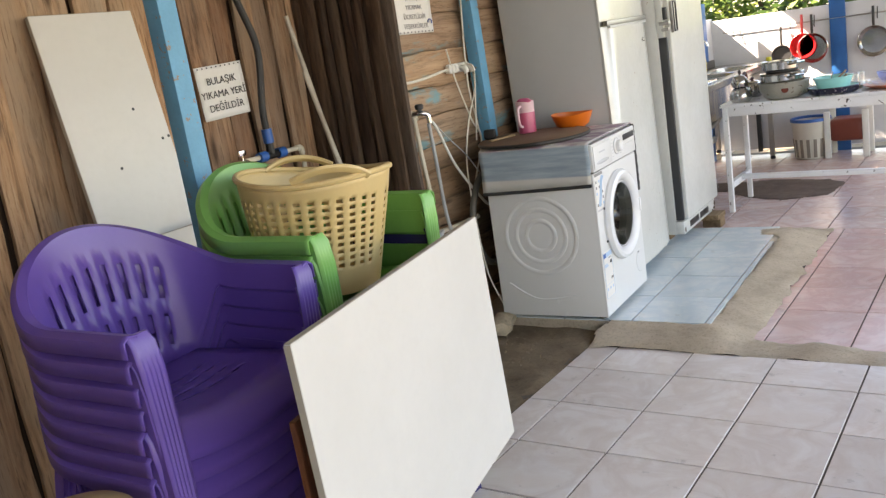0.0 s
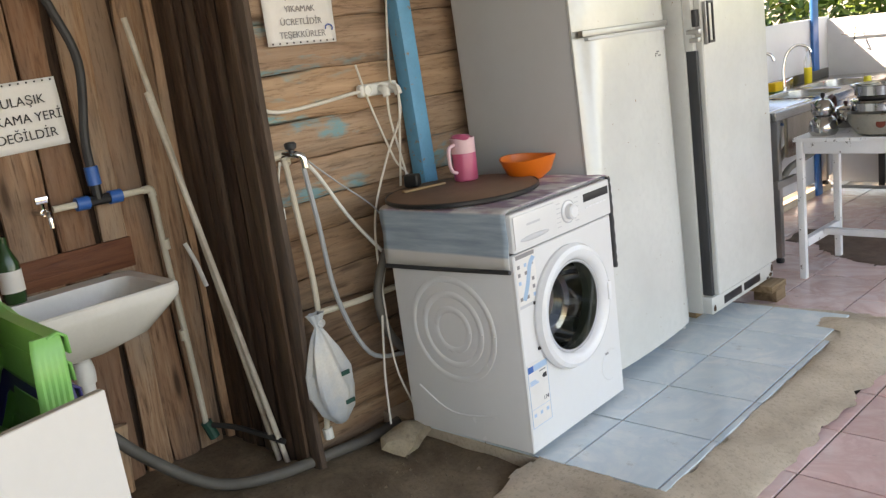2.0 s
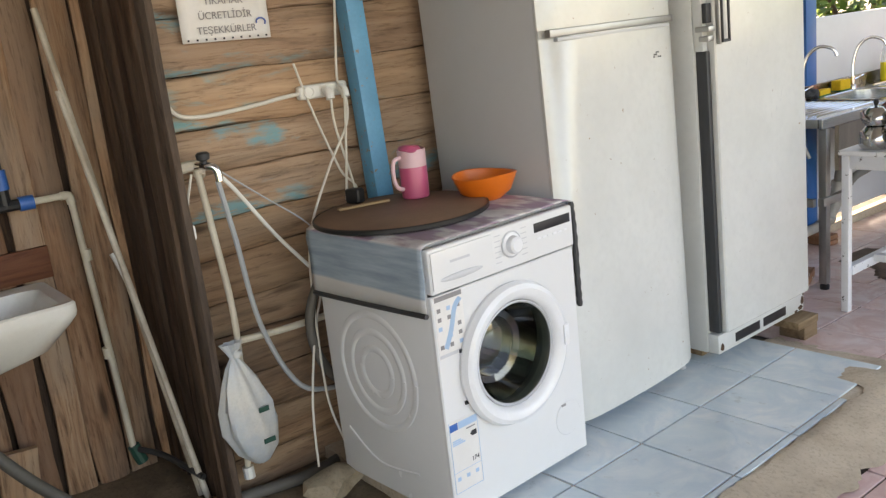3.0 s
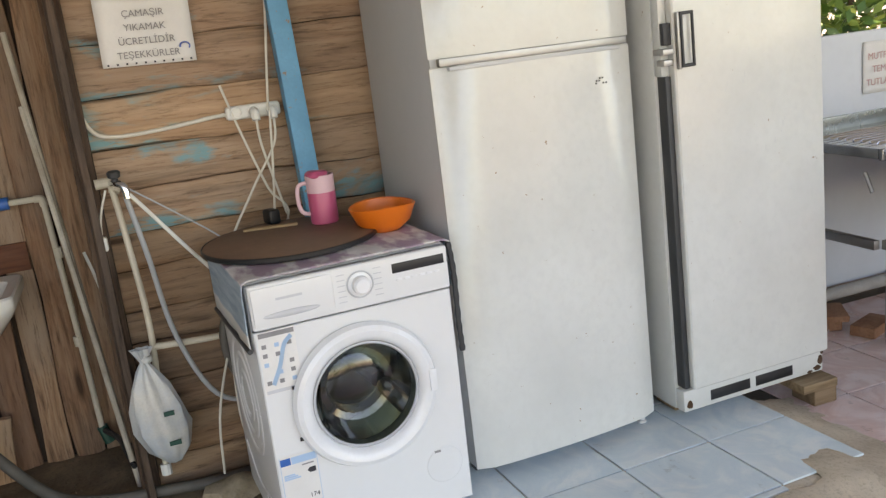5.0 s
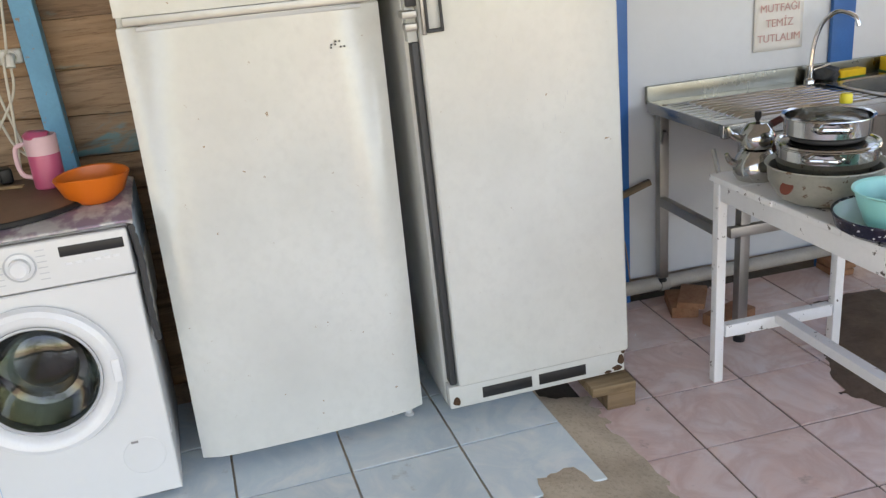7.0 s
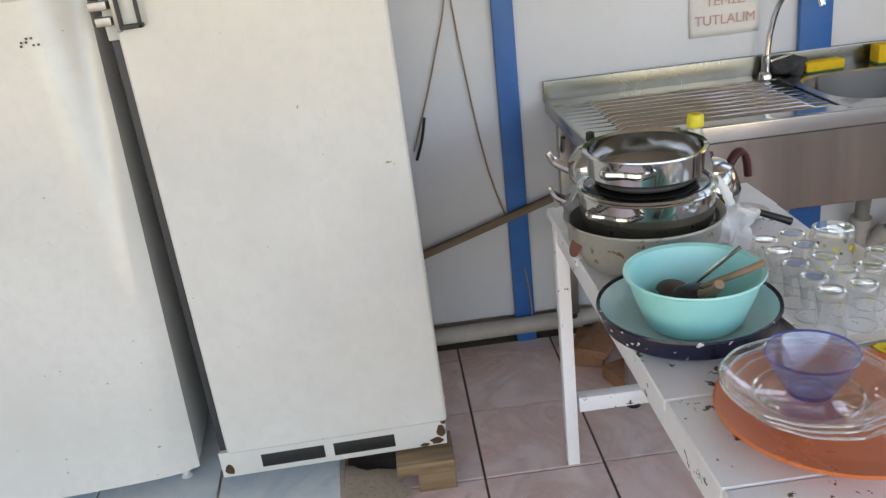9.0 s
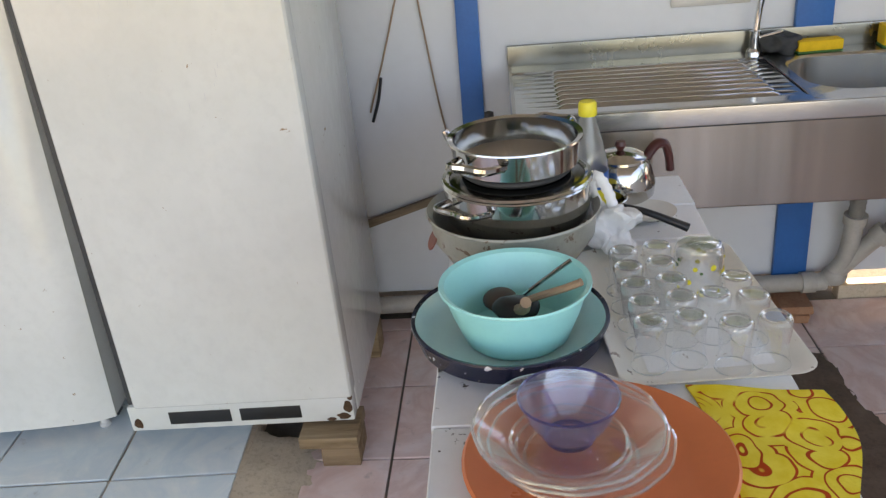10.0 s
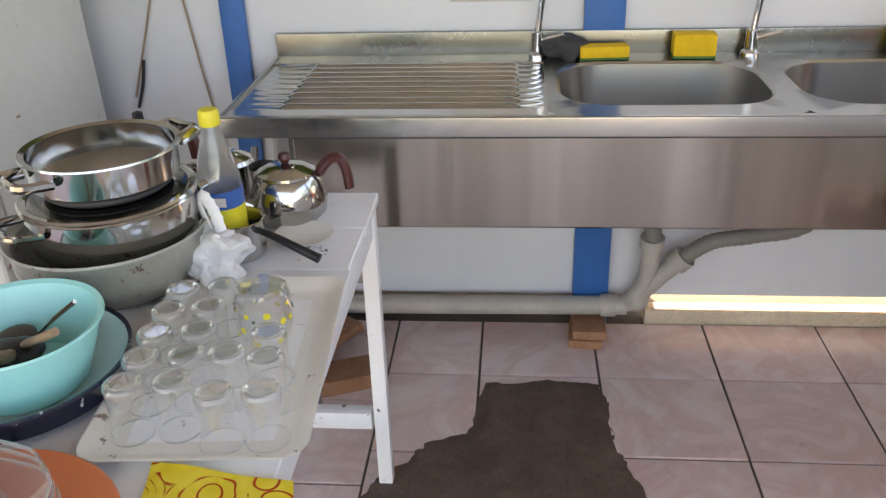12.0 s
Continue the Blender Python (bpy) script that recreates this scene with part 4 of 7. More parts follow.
part("bowl", basin_mesh(), M["ceramic"], bs)
part("overflow_hole", lathe([(0, 0.0), (0.011, 0.0), (0.011, 0.003), (0, 0.003)], 16), M["black"], bs).matrix_local = pose(0.079, 0.03, 0.785, 0, 68, 0)
part("trap", tube([(0.16, 0.02, 0.64), (0.16, 0.02, 0.45), (0.17, 0.0, 0.4), (0.17, -0.05, 0.39), (0.16, -0.08, 0.42)], 0.026, 12), M["white_plastic"], bs, "white plastic trap")
part("nut", lathe([(0.034, 0.52), (0.036, 0.545), (0.036, 0.565), (0.034, 0.58), (0.03, 0.6)], 20, at=(0.16, 0.02, 0)), M["white_plastic"], bs)
part("splash_board", box((-0.01, -0.34, 0.84), (0.012, 0.345, 0.95), 0.004), M["redwood"], bs, "red-brown wooden board behind the basin")
sb = thing("soap_bottle", (-2.677, 2.289, 0.798), "dark green soap bottle on the basin edge", "bottle")
part("body", lathe([(0, 0), (0.03, 0), (0.034, 0.02), (0.033, 0.12), (0.018, 0.16), (0.012, 0.18), (0, 0.18)], 24), M["soap_green"], sb)
part("label", lathe([(0.0345, 0.035), (0.0345, 0.1)], 24), M["paper"], sb)
part("cap", lathe([(0, 0.18), (0.013, 0.18), (0.013, 0.2), (0, 0.2)], 16), M["soap_green"], sb)
sb.scale = (1.1, 1.1, 1.12)
dh = thing("drain_hose", (0, 0, 0), "grey rubber drain hose lying on the cement", "hose")
part("hose", tube([(-2.565, 2.33, 0.4), (-2.53, 2.37, 0.375), (-2.45, 2.5, 0.2), (-2.33, 2.67, 0.05), (-2.22, 2.85, 0.026), (-2.17, 3.1, 0.024), (-2.14, 3.3, 0.024), (-2.2, 3.6, 0.024), (-2.22, 3.9, 0.024)], 0.021, 14, 8), M["hose_grey"], dh)
part("cuff", tube([(-2.575, 2.315, 0.405), (-2.555, 2.342, 0.393), (-2.535, 2.365, 0.378)], 0.026, 14, 3), M["hose_light"], dh, "pale grey end cuff")
for k, (a, c) in enumerate((((-2.36, 2.97, 0.0), (-2.61, 2.83, 1.68)), ((-2.31, 2.975, 0.0), (-2.57, 2.84, 1.42)))):
    solid("thin_pole", tube([a, c], 0.011, 8, 1), M["pole"], (0, 0, 0), "thin old white painted pole leaning on dark boards", "pole", "leaning poles")
solid("plastic_strap", tube([(-2.69, 2.93, 0.84), (-2.67, 2.95, 0.76), (-2.66, 2.97, 0.66)], 0.009, 8, 5, flat=0.4), M["white_plastic"], (0, 0, 0), "pale plastic strap hanging on the boards", "strap")
solid("thin_hose", tube([(-2.64, 2.87, 0.12), (-2.55, 2.92, 0.11), (-2.4, 2.95, 0.1), (-2.3, 2.97, 0.09)], 0.011, 8), M["hose_dark"], (0, 0, 0), "thin dark hose by the dark boards", "hose")
for k, (yy, ww) in enumerate(((2.31, 0.12), (2.46, 0.13))):
    solid("wood_offcut", rough_plank(ww, 0.24 + 0.03 * k, 0.03, 90 + k), M["plank"], (-2.66 + 0.02 * k, yy, -0.006), "short weathered plank offcut leaning at the wall foot", "offcut", "plank offcuts", rx=8 - 14 * k)

# ---- at the log wall ----
sk = thing("power_strip", (-2.235, 3.595, 1.32), "white three-way socket strip screwed to the logs", "socket")
part("body", box((0, -0.095, -0.024), (0.035, 0.095, 0.024), 0.014, 3), M["white_plastic"], sk)
for k in (-1, 0, 1):
    r = part("socket_ring", lathe([(0.02, 0.0), (0.022, 0.002), (0.02, 0.004), (0.016, 0.002), (0.015, -0.004), (0, -0.004)], 20), M["white_plastic"], sk)
    r.matrix_local = pose(0.036, k * 0.06, 0, 0, 90, 0)
    if k == -1:
        for d in (-0.007, 0.007):
            part("pin_hole", box((0.0325, k * 0.06 + d - 0.0025, -0.0025), (0.0335, k * 0.06 + d + 0.0025, 0.0025)), M["black"], sk)
for k in (0, 1):
    part("plug", tube([(0.035, k * 0.06, 0), (0.06, k * 0.06, -0.005), (0.07, k * 0.06, -0.03)], 0.015, 10), M["white_plastic"], sk)
solid("supply_cable", tube([(-2.2, 3.01, 2.05), (-2.2, 3.01, 1.7), (-2.215, 3.03, 1.45), (-2.22, 3.06, 1.33), (-2.22, 3.13, 1.295), (-2.22, 3.3, 1.3), (-2.22, 3.45, 1.315), (-2.21, 3.52, 1.32)], 0.007, 8), M["cable_white"], (0, 0, 0), "white supply cable clipped along the logs", "cable")
for pts, lab in (
    ([(-2.205, 3.495, 1.42), (-2.2, 3.54, 1.25), (-2.18, 3.6, 1.05), (-2.17, 3.65, 0.93), (-2.13, 3.43, 0.65), (-2.05, 3.3, 0.35), (-2.03, 3.27, 0.1)], "white cable hanging in front of the logs"),
    ([(-2.165, 3.595, 1.29), (-2.17, 3.6, 1.2), (-2.17, 3.63, 1.05), (-2.17, 3.65, 0.95)], "white cable hanging from the socket strip"),
    ([(-2.165, 3.655, 1.29), (-2.16, 3.64, 1.2), (-2.16, 3.54, 1.05), (-2.13, 3.42, 0.85), (-2.1, 3.38, 0.6), (-2.06, 3.36, 0.3), (-2.0, 3.38, 0.1), (-2.0, 3.33, 0.02), (-2.03, 3.28, 0.03)], "white cable running down to the floor"),
    ([(-2.2, 3.72, 2.05), (-2.2, 3.69, 1.68), (-2.2, 3.665, 1.48), (-2.195, 3.648, 1.345), (-2.15, 3.64, 1.3), (-2.16, 3.625, 1.12), (-2.17, 3.605, 0.94)], "thin white cable hanging from above")):
    solid("hanging_cable", tube(pts, 0.0043, 8), M["cable_white"], (0, 0, 0), lab, "cable", "hanging cables")

tp = thing("pipe_with_tap", (-2.19, 3.1, 0), "cream pipe with chrome tap on the log wall", "pipe")
part("pipe", tube([(0.02, -0.01, 1.14), (0.02, 0.005, 0.95), (0.03, 0.02, 0.6), (0.02, -0.02, 0.12)], 0.011, 10), M["pvc"], tp)
part("end_cap", tube([(0.02, -0.02, 0.13), (0.025, -0.02, 0.09)], 0.019, 10, 1), M["white_plastic"], tp)
part("branch", tube([(0.03, 0.02, 0.57), (0.03, 0.2, 0.56), (0.03, 0.4, 0.56)], 0.012, 10), M["pvc"], tp)
part("elbow", tube([(0.0, -0.06, 1.15), (0.0, 0.0, 1.15), (0.02, -0.005, 1.12)], 0.018, 10), M["pvc"], tp)
part("tap", tube([(0.0, -0.01, 1.15), (0.05, 0.01, 1.15), (0.07, 0.03, 1.14), (0.075, 0.035, 1.1)], 0.013, 12), M["chrome"], tp, "chrome tap")
part("tap_handle", lathe([(0, 0), (0.012, 0), (0.01, 0.008), (0.02, 0.014), (0.022, 0.03), (0.015, 0.036), (0, 0.037)], 14, at=(0.048, 0.005, 1.158)), M["gasket"], tp, "dark round knob")
part("hose", tube([(0.075, 0.035, 1.12), (0.08, 0.08, 1.06), (0.06, 0.22, 0.86), (0.08, 0.4, 0.64), (0.06, 0.5, 0.6)], 0.0068, 8), M["white_plastic"], tp, "white inlet hose")
part("hose", tube([(0.07, 0.03, 1.1), (0.06, 0.06, 0.9), (0.05, 0.1, 0.6), (0.06, 0.2, 0.36), (0.06, 0.36, 0.3)], 0.009, 8), M["hose_light"], tp, "pale grey hose")
part("cord", tube([(0.07, 0.03, 1.14), (0.05, 0.18, 1.02), (0.06, 0.32, 0.9), (0.1, 0.36, 0.8)], 0.003, 6), M["hose_light"], tp)
part("cord", tube([(0.02, -0.03, 1.13), (0.03, -0.06, 1.05), (0.03, -0.07, 0.98)], 0.004, 6), M["cable_white"], tp)
part("loose_plug", box((0.015, -0.09, 0.93), (0.045, -0.055, 0.98), 0.01), M["white_plastic"], tp)
solid("coiled_hose", tube([(-2.1, 3.55, 0.8), (-2.1, 3.44, 0.74), (-2.1, 3.36, 0.6), (-2.1, 3.37, 0.45), (-2.1, 3.45, 0.33), (-2.1, 3.6, 0.3)], 0.017, 12), M["hose_grey"], (0, 0, 0), "ribbed grey washer hose looped beside the wall", "hose")


def plastic_bag(at):
    th = thing("plastic_bag", at, "white plastic bag hanging from the pipe", "bag")
    prof = [(0.0, 0.0), (0.025, 0.01), (0.07, 0.06), (0.092, 0.14), (0.085, 0.22), (0.06, 0.3), (0.03, 0.36), (0.012, 0.39), (0.02, 0.41), (0.035, 0.44), (0.0, 0.42)]
    b = lathe(prof, 40)
    for v in b.verts:
        a = math.atan2(v.co.y, v.co.x)
        k = 1 + 0.16 * math.sin(7 * a + v.co.z * 6) * (0.3 + 2 * v.co.z) + 0.16 * noise.noise(v.co * 16)
        v.co.x *= 0.6 * k
        v.co.y = v.co.y * k + 0.12 * (0.22 - v.co.z) * (1 if v.co.z < 0.3 else 0.5)
    part("sack", b, M["bag"], th)
    for z, w in ((0.2, 0.035), (0.09, 0.04)):
        part("print_bar", box((0.052, 0.02, z), (0.0565, 0.02 + w, z + 0.016)), M["fit_green"], th)
    part("knot", ball(0.02, (0, 0, 0.4), (1, 1, 0.8), 0.3, 2), M["bag"], th)
    return th


plastic_bag((-2.12, 3.09, 0.145))
solid("rock", ball(0.092, (0, 0, 0.05), (0.75, 1.15, 0.58), 0.6, 2, seed=3), M["rock"], (-1.99, 3.3, -0.004), "angular tan rock lying on the cement floor", "rock")


def plastic_stool(at):
    th = thing("plastic_stool", at, "straw yellow plastic stool with a rounded top", "stool")
    part("seat", lathe([(0.118, -0.03), (0.13, -0.025), (0.132, -0.012), (0.12, -0.002), (0.08, 0.004), (0, 0.006)], 40), M["basket"], th)
    for sx in (-1, 1):
        for sy in (-1, 1):
            part("leg", tube([(sx * 0.075, sy * 0.075, -0.014), (sx * 0.1, sy * 0.1, -0.3), (sx * 0.12, sy * 0.12, -at[2])], (0.02, 0.014), 8, 3), M["basket"], th)
    return th


plastic_stool((-1.4, 0.63, 0.612))


# grit and crumbs of mortar on the yard cement
grit_rnd = random.Random(31)
gv, gf = [], []
for k in range(260):
    gx, gy = grit_rnd.uniform(-2.6, -1.55), grit_rnd.choice((grit_rnd.uniform(2.2, 3.6), grit_rnd.uniform(2.7, 3.35)))
    if gx > -2.1 and gy > 3.36:
        continue
    gs = grit_rnd.uniform(0.002, 0.006) * (1.8 if k % 17 == 0 else 1.0)
    i = len(gv)
    gv += [(gx + gs * a * grit_rnd.uniform(0.6, 1.2), gy + gs * c * grit_rnd.uniform(0.6, 1.2), 0.006 + gs * h) for a, c, h in ((1, 0, 0), (-0.5, 0.85, 0), (-0.5, -0.85, 0), (0.1, 0.1, 1.0), (0, 0, -0.8))]
    gf += [(i, i + 1, i + 3), (i + 1, i + 2, i + 3), (i + 2, i, i + 3), (i + 1, i, i + 4), (i + 2, i + 1, i + 4), (i, i + 2, i + 4)]
grit_me = bpy.data.meshes.new("grit")
grit_me.from_pydata(gv, [], gf)
grit_me.materials.append(M["yard"])
tagged(new("grit", grit_me), "crumbs of mortar and grit on the cement floor", "grit", kind="stuff")


# ---- washing machine ----
def washing_machine(at, rz):
    w = thing("washing_machine", at, "white front-loading washing machine with round glass door", "washing machine", rz=rz)
    W, D, H = 0.6, 0.56, 0.845
    body = box((-D, -W / 2, 0.012), (-0.012, W / 2, H), 0.008)
    bmesh.ops.delete(body, geom=[f for f in body.faces if f.normal.x > 0.9], context="FACES")
    part("body", body, M["washer"], w)
    CY, CZ, RO = -0.005, 0.45, 0.172
    ring = [(math.cos(2 * math.pi * k / 64), math.sin(2 * math.pi * k / 64)) for k in range(64)]
    y0, y1, z0, z1 = -W / 2 + 0.002 - CY, W / 2 - 0.002 - CY, 0.012 - CZ, 0.705 - CZ

    def edge(c, q, inset):
        k = min((y1 if c > 0 else -y0) / max(abs(c), 1e-6), (z1 if q > 0 else -z0) / max(abs(q), 1e-6))
        px, pz = c * k, q * k
        return (max(y0 + inset, min(y1 - inset, px)) + CY, max(z0 + inset, min(z1 - inset, pz)) + CZ)
    corners = [(y0, z0), (y1, z0), (y1, z1), (y0, z1)]
    ring += [(cy / math.hypot(cy, cz), cz / math.hypot(cy, cz)) for cy, cz in corners]
    ring.sort(key=lambda p: math.atan2(p[1], p[0]))
    loops = [[(-0.014, *edge(c, q, 0.0)) for c, q in ring], [(-0.004, *edge(c, q, 0.0)) for c, q in ring], [(0.0, *edge(c, q, 0.004)) for c, q in ring], [(0.0, CY + RO * c, CZ + RO * q) for c, q in ring], [(-0.03, CY + RO * c, CZ + RO * q) for c, q in ring]]
    front = bmesh.new()
    rows = [[front.verts.new(p) for p in loop] for loop in loops]
    for a, c in zip(rows, rows[1:]):
        for k in range(len(ring)):
            front.faces.new((a[k], a[(k + 1) % len(ring)], c[(k + 1) % len(ring)], c[k]))
    part("front_panel", front, M["washer"], w)
    drum = part("drum", lathe([(0.17, -0.06), (0.23, -0.075), (0.235, -0.09), (0.235, -0.36), (0.22, -0.38), (0.06, -0.37), (0, -0.36)], 48), M["polished"], w, "steel drum inside")
    drum.matrix_local = pose(0.0, CY, CZ, 0, 90, 0)
    for k in range(3):
        a = radians(50 + 120 * k)
        part("paddle", tube([(0.222 * math.cos(a), 0.222 * math.sin(a), -0.1), (0.215 * math.cos(a), 0.215 * math.sin(a), -0.22), (0.222 * math.cos(a), 0.222 * math.sin(a), -0.35)], 0.03, 10, 4), M["ring_grey"], drum)
    part("gasket", lathe([(0.172, -0.005), (0.168, -0.03), (0.172, -0.062), (0.19, -0.07)], 48), M["hose_light"], w, "grey rubber door seal").matrix_local = pose(0.0, CY, CZ, 0, 90, 0)
    part("plinth_foot", box((-0.06, -0.27, 0), (-0.02, -0.23, 0.014)), M["black"], w)
    part("plinth_foot", box((-0.06, 0.23, 0), (-0.02, 0.27, 0.014)), M["black"], w)
    b = box((-0.02, -W / 2 + 0.002, 0.711), (0.008, W / 2 - 0.002, H - 0.004), 0.009, 3)
    part("control_panel", b, M["washer"], w)
    # detergent drawer, knob, display
    dr = part("detergent_drawer", box((0.006, -0.292, 0.722), (0.0125, -0.06, H - 0.014), 0.004), M["washer"], w)
    part("drawer_grip", ball(0.5, (0.011, -0.185, 0.748), (0.012, 0.17, 0.02), 0, 3), M["ring_grey"], dr, "grey recessed drawer grip")
    part("logo_bar", box((0.012, -0.225, 0.79), (0.0129, -0.15, 0.797)), M["ring_grey"], dr)
    part("knob_bezel", lathe([(0.04, 0.0), (0.041, 0.003), (0.038, 0.0045), (0.036, 0.002)], 40), M["ring_grey"], w).matrix_local = pose(0.008, 0.02, 0.782, 0, 90, 0)
    kn = part("knob", lathe([(0, 0.03), (0.02, 0.03), (0.026, 0.025), (0.027, 0.006), (0.036, 0.004), (0.037, 0.0), (0, 0.0)], 32), M["ring"], w, "white round programme knob")
    kn.matrix_local = pose(0.008, 0.02, 0.782, 0, 90, 0)
    for s in (-1, 1):
        for k in range(6):
            part("scale_mark", box((0.0078, 0.02 + s * 0.055 - 0.012, 0.738 + k * 0.016), (0.0086, 0.02 + s * 0.055 + 0.012, 0.7405 + k * 0.016)), M["ring_grey"], w)
    part("display", box((0.005, 0.12, 0.79), (0.0092, 0.285, 0.82), 0.003), M["black"], w, "black display window")
    for k in range(6):
        part("button", box((0.006, 0.13 + k * 0.024, 0.767), (0.0095, 0.148 + k * 0.024, 0.774), 0.001), M["ring"], w)
    # door
    door = part("door", lathe([(0.219, 0.0), (0.222, 0.012), (0.214, 0.03), (0.2, 0.037), (0.182, 0.034), (0.168, 0.022), (0.163, 0.012), (0.162, -0.01)], 64), M["ring"], w, "white plastic door ring")
    door.matrix_local = pose(0.0, -0.005, 0.45, 0, 90, 0)
    part("inner_ring", lathe([(0.1625, 0.014), (0.158, 0.017), (0.154, 0.012), (0.152, -0.02)], 64), M["ring_grey"], door)
    part("door_glass", lathe([(0.153, 0.012), (0.15, 0.006), (0.143, -0.02), (0.13, -0.06), (0.115, -0.085), (0.095, -0.092), (0.08, -0.086), (0.05, -0.08), (0, -0.078)], 64), M["dark_glass"], door, "bowl-shaped dark door glass")
    part("door_grip", box((-0.035, 0.19, 0.03), (0.035, 0.214, 0.041), 0.006), M["ring"], door)
    part("hinge", box((0.0, -0.218, 0.36), (0.006, -0.2, 0.37)), M["black"], w)
    part("hinge", box((0.0, -0.218, 0.52), (0.006, -0.2, 0.53)), M["black"], w)
    # filter flap and stickers
    part("filter_flap", lathe([(0.058, 0.0), (0.06, 0.0015), (0.058, 0.003), (0, 0.003)], 40), M["washer"], w).matrix_local = pose(-0.001, 0.215, 0.15, 0, 90, 0)
    part("filter_slot", box((0.0, 0.185, 0.195), (0.0035, 0.205, 0.202)), M["ink_soft"], w)
    s1 = part("sticker", box((-0.002, -0.29, 0.52), (0.001, -0.185, 0.705)), M["paper"], w, "feature sticker with small icons")
    part("sticker_band", box((0.0, -0.288, 0.688), (0.0016, -0.187, 0.702)), M["ink_soft"], s1)
    part("sticker_swoosh", tube([(0.0012, -0.27, 0.55), (0.0012, -0.245, 0.6), (0.0012, -0.225, 0.66), (0.0012, -0.2, 0.685)], 0.012, 6, 5, flat=0.04), M["bag_blue"], s1)
    part("sticker_band", box((0.0, -0.288, 0.522), (0.0016, -0.187, 0.532)), M["ring_grey"], s1)
    for i in range(5):
        for j in range(3):
            if (i * 3 + j) % 4 != 3:
                part("icon", box((0.0, -0.283 + j * 0.036, 0.548 + i * 0.027), (0.0017, -0.27 + j * 0.036, 0.56 + i * 0.027)), (M["ink_soft"], M["ink_soft"], M["bag_blue"])[(i + j) % 3], s1)
    s2 = part("sticker", box((-0.002, -0.288, 0.1), (0.001, -0.178, 0.325)), M["paper"], w, "energy label with a blue heading")
    part("sticker_band", box((0.0, -0.286, 0.296), (0.0016, -0.256, 0.318)), M["fit_blue"], s2, "dark blue corner")
    part("sticker_band", box((0.0, -0.254, 0.296), (0.0016, -0.181, 0.318)), M["bag_blue"], s2, "light blue heading")
    for z0, z1, y0, y1 in ((0.1, 0.325, -0.288, -0.2865), (0.1, 0.325, -0.1795, -0.178), (0.1, 0.1015, -0.286, -0.18), (0.165, 0.166, -0.286, -0.18)):
        part("sticker_line", box((0.0, y0, z0), (0.0017, y1, z1)), M["bag_blue"], s2)
    part("sticker_line", box((0.0, -0.225, 0.285), (0.0016, -0.19, 0.289)), M["ink_soft"], s2)
    for k, wd in enumerate((0.032, 0.04, 0.048)):
        part("rating_bar", box((0.0, -0.281, 0.262 - 0.006 * k), (0.0016, -0.281 + wd, 0.2665 - 0.006 * k)), M["bag_blue"], s2)
    part("sticker_arrow", prism([(-0.212, 0.265), (-0.204, 0.257), (-0.186, 0.257), (-0.186, 0.273), (-0.204, 0.273)], 0.0, 0.0016), M["ink"], s2).matrix_local = Matrix(((0, 0, 1, 0), (1, 0, 0, 0), (0, 1, 0, 0), (0, 0, 0, 1)))
    words("lettering", "174", 0.02, M["ink"], s2, Matrix.Translation((0.0014, -0.2, 0.185)) @ WALL_FACE)
    for i in range(3):
        part("icon", box((0.0, -0.277 + i * 0.036, 0.137), (0.0016, -0.264 + i * 0.036, 0.149)), M["bag_blue"], s2)
    # pressed rings on the side
    for s, r in ((-1, 0.075), (-1, 0.13), (-1, 0.185)):
        b = tube([(-0.3 + r * math.cos(2 * math.pi * k / 20), -W / 2 + 0.0, 0.42 + r * math.sin(2 * math.pi * k / 20)) for k in range(21)], 0.012, 8, 3, flat=1.0)
        for v in b.verts:
            v.co.y = -W / 2 + (v.co.y + W / 2) * 0.35
        part("pressed_ring", b, M["washer"], w)
    part("pressed_rib", tube([(-0.5, -W / 2, 0.18), (-0.35, -W / 2, 0.1), (-0.15, -W / 2, 0.12)], 0.004, 8, 5), M["washer"], w)
    return w


WM = (-1.455, 3.688, 0.064)
washing_machine(WM, 3.3)


